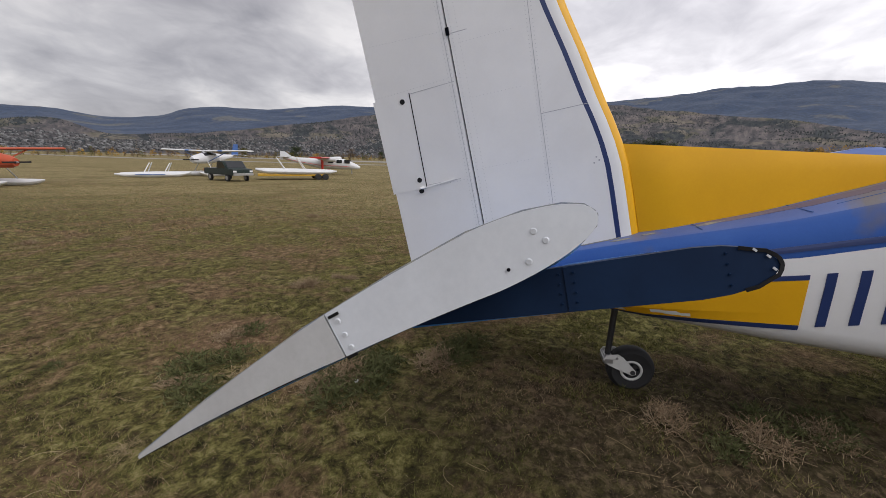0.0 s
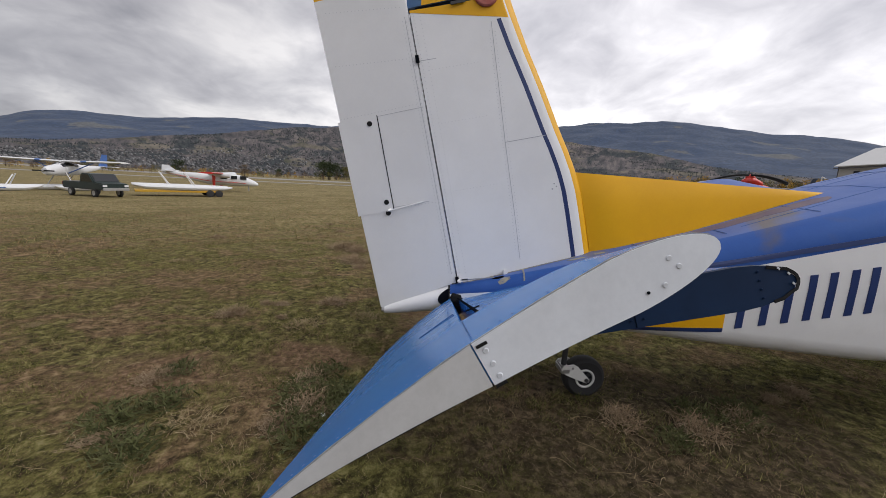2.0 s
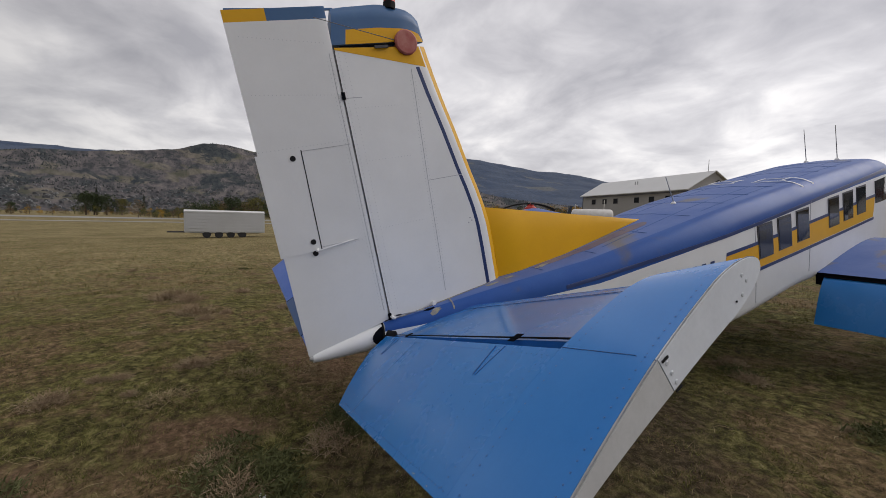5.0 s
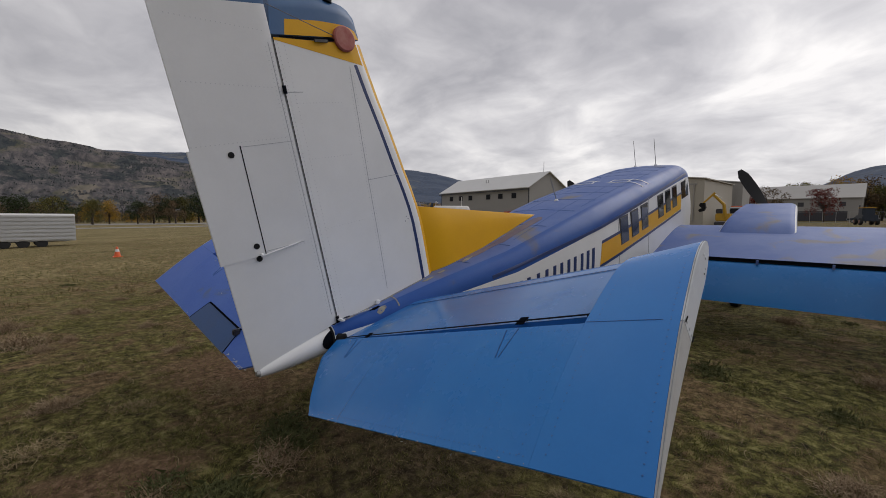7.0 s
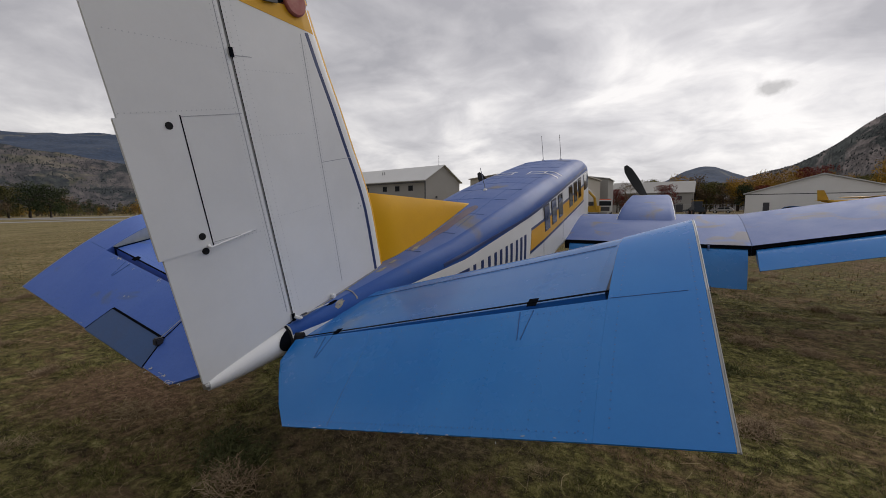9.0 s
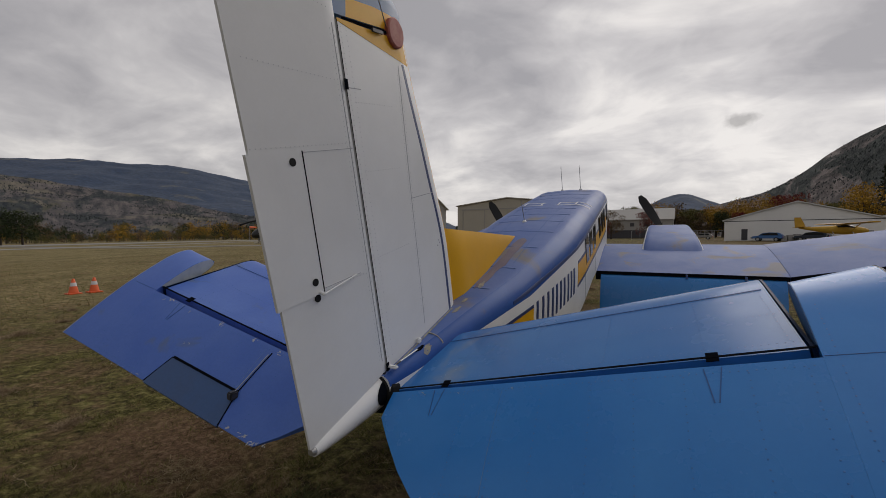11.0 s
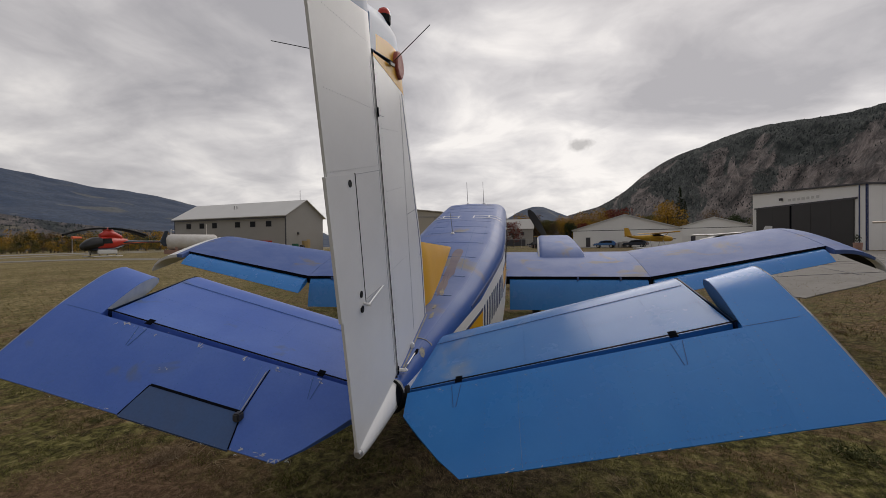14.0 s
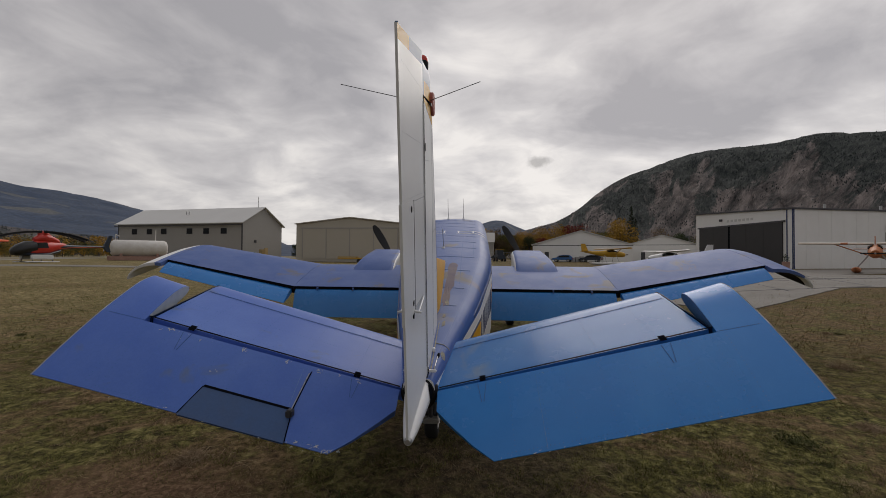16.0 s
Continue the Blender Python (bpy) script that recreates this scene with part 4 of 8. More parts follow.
def roof_patch(name, mat, x, y, length, width, turn, seed, lift=0.0025):
    """An irregular flat patch lying on the fuselage's upper skin."""
    r = random.Random(seed)
    rim = []
    for k in range(14):
        a = 2 * math.pi * k / 14
        q = r.uniform(0.72, 1.15)
        u, v = length / 2 * q * math.cos(a), width / 2 * q * math.sin(a)
        c, d = math.cos(radians(turn)), math.sin(radians(turn))
        px, py = x + u * d + v * c, y + u * c - v * d
        rim.append((px, py))
    bm = bmesh.new()
    top = bm.verts.new((x, y, roof_z(x, y) + lift))
    vs = [bm.verts.new((px, py, roof_z(px, py) + lift)) for px, py in rim]
    low = [bm.verts.new((px, py, roof_z(px, py) - 0.004)) for px, py in rim]
    for k in range(14):
        j = (k + 1) % 14
        bm.faces.new((top, vs[j], vs[k]))
        bm.faces.new((vs[k], vs[j], low[j], low[k]))
    bmesh.ops.recalc_face_normals(bm, faces=bm.faces)
    return part(name, bm, mat, fuselage, smooth=False)


for side in (1, -1):
    part("collar_seam", strip([(side * x, 1.06 - 0.10 * x, roof_z(x, 1.06 - 0.10 * x) + 0.002) for x in (0.075, 0.11, 0.15, 0.19, 0.215)], (side * 0.4, -0.2, 0.9), 0.012, 0.003), M_SEALER, fuselage, "flaking sealant seam")
    part("root_seam", strip([(side * 0.075, y, roof_z(0.075, y) + 0.002) for y in (0.60, 0.75, 0.9, 1.05, 1.25, 1.45)], (side * 0.3, -0.2, 0.9), 0.010, 0.003), M_SEALER, fuselage)
    for k, (x, y, le, wi, tu) in enumerate(((0.118, 1.44, 0.13, 0.035, 5), (0.112, 1.62, 0.10, 0.03, 8), (0.12, 1.98, 0.20, 0.05, -3),
                                            (0.150, 0.90, 0.10, 0.04, 0))):
        roof_patch("sealant_patch", M_SEALER, side * x, y, le, wi, side * tu, 40 + k + (7 if side < 0 else 0))
    roof_patch("cable_slot", M_GAP, side * 0.115, 0.86, 0.10, 0.022, side * 6, 3, 0.004)
    rodded("rudder_cable", M_STEEL, fuselage, (side * 0.112, 0.83, roof_z(0.112, 0.83) + 0.012), (side * 0.105, 0.575, 0.965), 0.004, 0.004, 6)
    rodded("cable_turnbuckle", M_DARKSTEEL, fuselage, (side * 0.1055, 0.63, 0.972), (side * 0.105, 0.585, 0.967), 0.007, 0.006, 6)
    boxed("rudder_horn", M_WHITE, fuselage, *sorted((side * 0.03, side * 0.125)), 0.553, 0.585, 0.945, 0.962, bevel=0.006)
    boxed("root_fitting", M_WHITE, fuselage, *sorted((side * 0.062, side * 0.085)), 0.90, 0.94, roof_z(0.07, 0.92) - 0.01, roof_z(0.07, 0.92) + 0.03, bevel=0.006)

M_PRIMER = material("brown_mauve_primer", (0.115, 0.095, 0.145), 0.7, second=(0.16, 0.13, 0.15), scale=3, amount=0.8, grain=0.05)
for side in (1, -1):
    for y, le, wi in ((2.15, 0.60, 0.09), (2.60, 0.66, 0.12), (3.05, 0.62, 0.14)):
        roof_patch("primer_band", M_PRIMER, side * (0.10 + 0.03 * (y - 2.1)), y, le, wi, side * 3, int(y * 20), 0.002)
    for x, y0, y1 in ((0.24, 2.6, 7.3), (0.42, 3.8, 7.3)):
        pts = [(side * x, y0 + (y1 - y0) * k / 12, roof_z(x, y0 + (y1 - y0) * k / 12) + 0.0012) for k in range(13)]
        part("roof_seam", strip(pts, (0, -0.2, 1), 0.004, 0.001), M_SEAMB, fuselage)

# ---- rudder ----
RUD_T = 0.052


def rud_te(z):
    return -0.028 - 0.236 * (z - 0.70)


def rud_surface(y, z):
    h, t = hinge_y(z), rud_te(z)
    c = min(1.0, max(0.0, (h - y) / max(0.05, h - t)))
    return RUD_T * (1 - c) + 0.007


def rud_low(y):
    return 0.70 + (0.939 - 0.70) * max(0.0, y) / 0.563


rows = []
for k in range(31):
    s = k / 30
    right = []
    for c in (0.0, 0.03, 0.12, 0.35, 0.6, 0.8, 0.93, 1.0):
        z = 0.70 + 2.2 * s
        for _ in range(3):
            h, t = hinge_y(z) - 0.003, rud_te(z)
            y = h + (t - h) * c
            top = 2.955 + (y + 0.495) * 0.257
            top = min(top, 2.846 + (y - 0.149) * 0.2 + 0.0) if y > 0.12 else top
            low = rud_low(y)
            z = low + (top - low) * s
        x = (RUD_T * (1 - c) + 0.007) * (0.92 if c == 0 else 1.0)
        right.append((x, y, z))
    rows.append(right + [(-x, y, z) for x, y, z in right[::-1]])
def rudder_paint(a, b):
    k = b if b < 8 else 15 - b
    return 0 if a < 29 or b in (7, 15) else (2 if k > 3 else 1)


rudder = part("rudder", grid_mesh(rows, mats=rudder_paint), [M_WHITE, M_CAPBLUE, M_YELLOW], plane, "white rudder with a trim tab", smooth=True)
# balance horn over the fin: painted teal and yellow
rows = []
for j in range(9):
    q = j / 8
    zl = lambda y: 2.862 + (y - 0.15) * 0.275
    row = []
    for k in range(15):
        y = 0.10 + 0.70 * k / 14
        lo = 2.868 + (y - 0.15) * 0.265
        hi = interp(y, [(0.10, 3.105), (0.165, 3.132), (0.434, 3.222), (0.64, 3.236), (0.74, 3.205), (0.80, 3.06)])[0]
        z = lo + (hi - lo) * q
        x = (0.048 * min(1.0, math.sqrt((0.805 - y) / 0.2))) * (1 - 0.75 * max(0, q - 0.75) / 0.25) + 0.004
        row.append((x, y, z))
    rows.append(row + [(-x, y, z) for x, y, z in row[::-1]])


def horn_paint(a, b):
    k = b if b < 15 else 29 - b
    return 1 if a < 3 and k > 1 else (0 if a + (14 - k) * 0.25 > 3.2 else 1)


part("balance_horn", grid_mesh(rows, mats=horn_paint), [M_CAPBLUE, M_YELLOW], rudder, "teal and yellow rudder balance horn", smooth=True)
part("top_cap", strip([(0, -0.54, 2.950), (0, 0.12, 3.118)], (0, -0.3, 1), 0.014, 0.004, 0.004), M_CAPBLUE, rudder)
beacon = part("beacon", lathe([(3.215, 0.045), (3.262, 0.045)], 14, (0, 0.53, 0), "z"), M_BLACK, plane, "red rotating beacon on a black base")
part("lens", lathe([(3.262, 0.042), (3.282, 0.042), (3.302, 0.034), (3.314, 0.016)], 14, (0, 0.53, 0), "z"), M_LENS, beacon, "red glass lens", smooth=True)
for side in (1, -1):
    part("tail_disc", lathe([(side * 0.040, 0.088), (side * 0.075, 0.088), (side * 0.082, 0.078)], 22, (0, 0.640, 2.985), "x"), M_RED, fin, "faded red round gust-lock disc")
    rodded("whip_antenna", M_DARKSTEEL, fin, (side * 0.06, 0.56, 2.985), (side * 0.42, -0.08, 2.845), 0.0032, 0.0022, 6, "thin whip antenna")
    part("lock_clip", strip([(side * 0.068, 0.40, 2.90), (side * 0.068, 0.50, 2.925)], (side, 0, 0), 0.018, 0.012, 0.004), M_DARKSTEEL, fin)
    part("horn_slot", strip([(side * 0.055, 0.16, 2.853), (side * 0.058, 0.60, 2.968)], (side, 0, 0), 0.016, 0.004), M_GAP, fin)
# hinge gap
for side in (1, -1):
    part("hinge_gap", strip([(side * 0.0605, hinge_y(z) + 0.004, z) for z in (0.96, 1.5, 2.0, 2.5, 2.84)], (side, 0, 0), 0.003, 0.0015), M_GAP, rudder)
    for z in (2.53, 0.955):
        part("hinge_plate", strip([(side * 0.064, hinge_y(z) + 0.006, z - 0.025), (side * 0.064, hinge_y(z) - 0.005, z + 0.025)], (side, 0, 0), 0.026, 0.004), M_GAP, rudder)
# trim tab of the rudder, with its horn, and the round black plugs
tab_rows = []
for k in range(9):
    z = 1.465 + (2.135 - 1.465) * k / 8
    h = 0.046 - 0.213 * (z - 1.495)
    t = rud_te(z) - 0.004
    tab_rows.append([(rud_surface(h, z) + 0.003, h, z), (0.008, t, z - 0.062), (-0.008, t, z - 0.062), (-rud_surface(h, z) - 0.003, h, z)])
tab = part("trim_tab", grid_mesh(tab_rows), M_WHITE, rudder, "white rudder trim tab")
for side in (1, -1):
    part("tab_gap", strip([(side * (rud_surface(0.046 - 0.213 * (z - 1.495), z) + 0.003), 0.048 - 0.213 * (z - 1.495), z) for z in (1.47, 1.8, 2.14)], (side, 0, 0), 0.006, 0.0015), M_GAP, tab)
    for y, z in ((-0.140, 2.079), (-0.004, 1.521), (0.012, 1.441)):
        part("plug", lathe([(side * (rud_surface(y, z) - 0.004), 0.019), (side * (rud_surface(y, z) + 0.005), 0.019)], 14, (0, y, z), "x"), M_BLACK, rudder, "round black plug")
    rodded("tab_rod", M_WHITE, tab, (side * (rud_surface(0.02, 1.46) + 0.03), 0.02, 1.46), (side * (rud_surface(0.27, 1.54) + 0.012), 0.27, 1.54), 0.005, 0.004, 6)
    rodded("tab_arm", M_WHITE, tab, (side * 0.025, 0.03, 1.47), (side * 0.075, 0.01, 1.462), 0.009, 0.007, 8)
    for pts in ([(-0.335, 2.073), (hinge_y(2.21) - 0.02, 2.212)], [(-0.185, 1.432), (hinge_y(1.56) - 0.10, 1.545)], [(hinge_y(1.0) - 0.035, 1.0), (hinge_y(2.8) - 0.035, 2.8)]):
        part("seam", strip([(side * (rud_surface(y, z) + 0.0006), y, z) for y, z in pts], (side, 0, 0), 0.0028, 0.001), M_SEAM, rudder)
# rivet rows on fin and rudder
for side in (1, -1):
    def on_fin(*pts):
        return [(side * (fin_surface(y, z) + 0.0005), y, z) for y, z in pts]

    def on_rudder(*pts):
        return [(side * (rud_surface(y, z) + 0.0008), y, z) for y, z in pts]
    for d in (0.03, 0.075):
        rivet_row(on_fin(*[(hinge_y(z) + d, z) for z in (1.0, 1.4, 1.8, 2.2, 2.6, 2.82)]), (side, 0, 0), M_WHITE)
    for d in (-0.02, 0.02):
        rivet_row(on_fin((1.01 + d, 1.20), (0.96 + d, 1.48), (0.85 + d, 2.0), (0.70 + d, 2.76)), (side, 0, 0), M_WHITE)
    for z in (1.60, 2.08, 2.44):
        rivet_row(on_fin((hinge_y(z) + 0.05, z + 0.02), (hinge_y(z) + 0.42, z + 0.10)), (side, 0, 0), M_WHITE, 0.003)
    for d in (0.028, 0.055):
        rivet_row(on_rudder(*[(hinge_y(z) - d, z) for z in (1.0, 1.4, 1.8, 2.2, 2.6, 2.78)]), (side, 0, 0), M_WHITE)
    for (ya, za), (yb, zb) in (((-0.36, 2.095), (hinge_y(2.2) - 0.06, 2.232)), ((-0.18, 1.418), (hinge_y(1.58) - 0.06, 1.54)), ((-0.40, 2.455), (hinge_y(2.55) - 0.06, 2.53)), ((-0.47, 2.80), (hinge_y(2.8) - 0.06, 2.86))):
        rivet_row(on_rudder((ya, za), (yb, zb)), (side, 0, 0), M_WHITE)
    rivet_row(on_rudder(*[(0.010 - 0.213 * (z - 1.495), z) for z in (1.48, 1.8, 2.12)]), (side, 0, 0), M_WHITE)
    for y, z in ((1.24, 1.72), (1.26, 1.70), (1.23, 1.68)):
        part("drill_hole", lathe([(side * (fin_surface(y, z) - 0.004), 0.006), (side * (fin_surface(y, z) + 0.001), 0.006)], 8, (0, y, z), "x"), M_SEAM, fin)
# tail cone under the rudder
rows = []
for k in range(13):
    s = k / 12
    y = 0.0 + 0.56 * s
    zc = 0.683 + 0.150 * s
    r = 0.028 + 0.088 * s**0.8
    rows.append([(r * 0.95 * math.cos(a), y, zc + r * math.sin(a) * (1.05 if math.sin(a) < 0 else 0.9)) for a in [2 * math.pi * j / 18 for j in range(18)]])
cone = part("tail_cone", grid_mesh(rows), M_WHITE, rudder, "white tail cone fairing", smooth=True)
# dark oval openings where the elevator spar enters the cone
for side in (1, -1):
    rows = []
    for k in range(4):
        ring = []
        for j in range(20):
            t = 2 * math.pi * j / 20
            y, a = 0.545 + 0.135 * max(k / 3, 0.01) * math.cos(t), 0.12 + 0.78 * max(k / 3, 0.01) * math.sin(t)
            s = y / 0.56
            r = (0.028 + 0.088 * s**0.8) * 1.012 + 0.002
            ring.append((side * r * 0.95 * math.cos(a), y, 0.683 + 0.150 * s + r * math.sin(a) * (1.05 if a < 0 else 0.9)))
        rows.append(ring)
    part("spar_opening", grid_mesh(rows, caps=False), M_GAP, cone, "dark oval opening in the tail cone", smooth=True)
part("tail_light", lathe([(-0.022, 0.016), (-0.008, 0.022), (0.004, 0.024)], 12, (0, 0, 0.683), "y"), M_STEEL, rudder, "small tail light")
part("boot", lathe([(0.49, 0.112), (0.52, 0.134), (0.58, 0.140), (0.63, 0.120)], 20, (0, 0, 0.805), "y"), M_BLACK, plane, "black rubber boot")

M_CHIPLINE = material("worn_joint_line", (0.16, 0.27, 0.46), 0.5, second=(0.03, 0.14, 0.42), scale=18, amount=0.9)
# ---- tailplane, with dihedral; the elevators hang down ----
def hinge_point(x):
    return Vector((x, 0.545 - 0.064 * (x - 0.48), 0.740 + 0.2705 * x))


def wedge(c):
    """Half thickness of elevator and horn: round nose, then flat faces down to a thin edge."""
    if c < 0.2:
        return 0.062 * math.sqrt(max(0.0, 1 - (1 - c / 0.2) ** 2)) * 0.97 + 0.002
    if c < 0.497:
        return 0.062 - 0.015 * (c - 0.2) / 0.297
    return 0.047 - 0.0435 * (c - 0.497) / 0.503


def bow(x):
    """Camber of the elevator, less towards the tip."""
    return 0.20 - 0.08 * min(1.0, max(0.0, (abs(x) - 2.05) / 0.336))


def upper(c, x=1.0):
    """Height of the elevator's upper skin over its chord."""
    return wedge(c) + bow(x) * c * (1 - c)


def slab(c):
    """Half thickness of the tailplane: round nose, then nearly flat to the hinge."""
    return 0.060 * math.sqrt(max(0.0, 1 - (1 - c / 0.2) ** 2)) + 0.002 if c < 0.2 else 0.062 - 0.012 * (c - 0.2) / 0.8


def wedge_loop(le, te, up, c0=0.0, c1=1.0, shape=None, n=12):
    shape = shape or wedge
    le, te, up = Vector(le), Vector(te), Vector(up)
    cs = [c0 + (c1 - c0) * (k / n) ** 1.5 for k in range(n + 1)]
    arch = (lambda c: bow(le.x) * c * (1 - c)) if shape is not slab else (lambda c: 0.0)
    return [le.lerp(te, c) + up * (arch(c) + shape(c)) for c in reversed(cs)] + [le.lerp(te, c) + up * (arch(c) - shape(c)) for c in cs]


def stab_le(x):
    return Vector((x, 1.333, hinge_point(x).z + 0.190))


UP = Vector((-0.26, -0.20, 0.944)).normalized()


CHORD = Vector((0, 0.925, 0.575))
HINGE_AT = 0.489


def elev_te(x):
    k = (x - 0.532) / (2.421 - 0.532)
    return Vector((x, 0.061 - 0.118 * k, 0.554 + 0.489 * k))


def elev_le(x):
    return elev_te(x) + CHORD


def tail_hinge(x):
    """The elevator's own hinge on its chord."""
    return elev_te(x) + CHORD * (1 - HINGE_AT)


def slant(p):
    """The tip leans inwards towards the nose."""
    k = max(0.0, (p.x - 2.05) / 0.336)
    return Vector((p.x - k * (0.026 + 0.102 * (p.y - 0.4)), p.y, p.z))


EUP = Vector((-0.21, -0.53, 0.83)).normalized()


def mirrored(loop):
    return [Vector((-p.x, p.y, p.z)) for p in loop]


def tailplane(side):
    flip = (lambda l: l) if side > 0 else mirrored
    one = lambda p: p if side > 0 else Vector((-p.x, p.y, p.z))
    skin, flap_skin = (M_SKYTOP, M_SKYBLUE) if side > 0 else (M_BLUE_L, M_BLUE_L)
    xs = [0.10, 0.6, 1.1, 1.6, 2.02]
    loops = []
    for x in xs:
        loops.append(flip(wedge_loop(stab_le(x), hinge_point(x) + Vector((0, 0.012, -0.008)), UP, 0, 1, slab)))
    stab = part("stabilizer", grid_mesh(loops), skin, plane, "blue tailplane with worn paint" if side > 0 else "violet-blue faded tailplane", smooth=True)
    # end rib of the tailplane
    le, te = stab_le(2.024), hinge_point(2.024)
    loop = wedge_loop(le, te, UP, 0, 1, slab)
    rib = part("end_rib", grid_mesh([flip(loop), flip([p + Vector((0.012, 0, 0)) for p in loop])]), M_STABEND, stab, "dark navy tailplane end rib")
    out = Vector((0.0125, 0, 0))
    part("rib_joint", strip([one(le.lerp(te, 0.52) + UP * h + out) for h in (-0.056, 0.056)], (side, 0, 0), 0.010, 0.003), M_STABEND, rib)
    rng = random.Random(12 + side)
    for end in (1, -1):
        pts = [one(le.lerp(te, c) + UP * end * (slab(c) + rng.uniform(-0.004, 0.003)) + out) for c in (0.0, 0.004, 0.012, 0.03, 0.06, 0.09)]
        part("torn_boot", strip(pts, (side, 0, 0), 0.009, 0.004), M_BLACK, rib, "torn black rubber edge")
    for c, h in ((0.022, 0.018), (0.050, 0.036), (0.014, -0.012)):
        p = le.lerp(te, c) + UP * h + out
        part("loose_flake", strip([one(p), one(p + Vector((0.003, -0.010, 0.006)))], (side, 0, 0), 0.005, 0.003), M_TIPWHITE, rib)
    for c in (0.50, 0.54, 0.12):
        for h in (-0.7, -0.2, 0.3, 0.8):
            p = le.lerp(te, c) + UP * 0.05 * h + Vector((0.014, 0, 0))
            part("rivet", lathe([(0, 0.0038), (0.0025, 0.003)], 8, one(p), "x"), M_STABEND, rib)
    # elevator, from a diagonal root to the balance horn
    loops = []
    for x, c0, cut in ((0.16, 0.40, 0.30), (0.26, 0.40, 0.52), (0.40, 0.40, 0.80), (0.524, 0.40, 1.0), (0.9, 0.40, 1.0), (1.5, 0.40, 1.0), (2.0466, 0.40, 1.0)):
        le, te = elev_le(x), elev_te(x)
        xte = x
        loops.append(flip(wedge_loop(le, te, EUP, HINGE_AT + 0.006, HINGE_AT + (1 - HINGE_AT) * cut)))
    elev = part("elevator", grid_mesh(loops), flap_skin, plane, "bright blue drooping elevator" if side > 0 else "violet-blue scuffed drooping elevator", smooth=True)
    loops = [flip([slant(p) for p in wedge_loop(elev_le(x), elev_te(x), EUP, 0, 1, None, 16)]) for x in (2.047, 2.2, 2.385)]
    horn = part("balance_horn", grid_mesh(loops), flap_skin, elev, "full-chord elevator balance horn", smooth=True)
    # riveted tip plate in two pieces
    for a, b, mat, name in ((0.0, 0.494, M_TIPWHITE, "tip_plate"), (0.4975, 1.0, M_GREYPAINT, "tip_plate")):
        le, te = elev_le(2.386), elev_te(2.386)
        loop = [slant(p) for p in wedge_loop(le, te, EUP, a, b, None, 26)]
        plate = part(name, grid_mesh([flip(loop), flip([p + Vector((0.010, 0, 0)) for p in loop])]), mat, horn,
                     "worn white riveted tip plate" if a == 0 else "bare grey tip plate")
        for c, h in ((0.477, 1.05), (0.477, 0.45), (0.477, -0.1), (0.10, 0.5), (0.09, 0.0), (0.13, -0.4), (0.165, -0.3)) if a == 0 else ():
            p = slant(le.lerp(te, c) + EUP * 0.05 * h) + Vector((0.010, 0, 0))
            part("screw", lathe([(0, 0.0066 if c != 0.165 else 0.0026), (side * 0.0025, 0.0050 if c != 0.165 else 0.0036)], 10, one(p), "x"), M_TIPWHITE if c != 0.165 else M_GAP, plate)
    # pale inner face of the horn, ahead of the hinge
    loop = wedge_loop(elev_le(2.0465), elev_te(2.0465), EUP, 0.01, 0.44, lambda c: wedge(c) * 0.95)
    part("horn_rib", grid_mesh([flip([p - Vector((0.0022, 0, 0)) for p in loop]), flip([p + Vector((0.001, 0, 0)) for p in loop])]), M_HORNRIB if side < 0 else M_CAPBLUE, horn, "scuffed inner face of the horn")
    # outline of dark sealant round the tip plate
    le, te = elev_le(2.392), elev_te(2.392)
    pts = [one(slant(le.lerp(te, c) + EUP * (upper(c, 2.392) + 0.001))) for c in (0.0, 0.01, 0.04, 0.1, 0.2, 0.35, 0.55, 0.8, 1.0)]
    part("tip_seam", strip(pts, (0, -0.5, 0.85), 0.0022, 0.001), M_SCUFF, horn)
    low = [one(slant(le.lerp(te, c) + EUP * (bow(2.392) * c * (1 - c) - wedge(c) - 0.001))) for c in (0.0, 0.01, 0.04, 0.1, 0.2, 0.35, 0.55, 0.8, 1.0)]
    part("tip_seam", strip(low, (0, 0.5, -0.85), 0.004, 0.002), M_BLACK, horn)
    # hinge gap and brackets on the upper side
    top = lambda x: one(hinge_point(x) + UP * 0.0505 + Vector((0, 0.004, 0)))
    part("hinge_gap", strip([top(x) for x in (0.16, 0.8, 1.4, 2.04)], one(UP), 0.013, 0.004), M_GAP, elev)
    for x in (0.48, 1.72):
        part("hinge_bracket", strip([one(hinge_point(x) + UP * 0.052 + Vector((0, 0.03, 0.008))), one(hinge_point(x) + UP * 0.05 - Vector((0, 0.02, 0.012)))], one(UP), 0.045, 0.005), M_GAP, elev)
        fin_pts = [one(tail_hinge(x).lerp(elev_te(x), k) + EUP * (upper(HINGE_AT + (1 - HINGE_AT) * k) + 0.001)) for k in (0.03, 0.30)]
        for d in (-0.03, 0.03):
            a, b = Vector(fin_pts[0]) + Vector((d, 0, d * 0.27 * side)), Vector(fin_pts[1]) + Vector((d * 0.25, 0, d * 0.07 * side))
            part("reinforcement_edge", strip([a, b], one(EUP), 0.004, 0.002), M_SEAMB, elev)
    # rivet seams across the elevator skin
    for x in (0.85,):
        pts = [one(tail_hinge(x).lerp(elev_te(x), k) + EUP * (upper(HINGE_AT + (1 - HINGE_AT) * k) + 0.0006)) for k in (0.08, 0.3, 0.5, 0.7, 0.9, 0.98)]
        part("skin_joint", strip(pts, one(EUP), 0.002, 0.0008), M_SEAMB if x != 0.85 else M_CHIPLINE, elev)
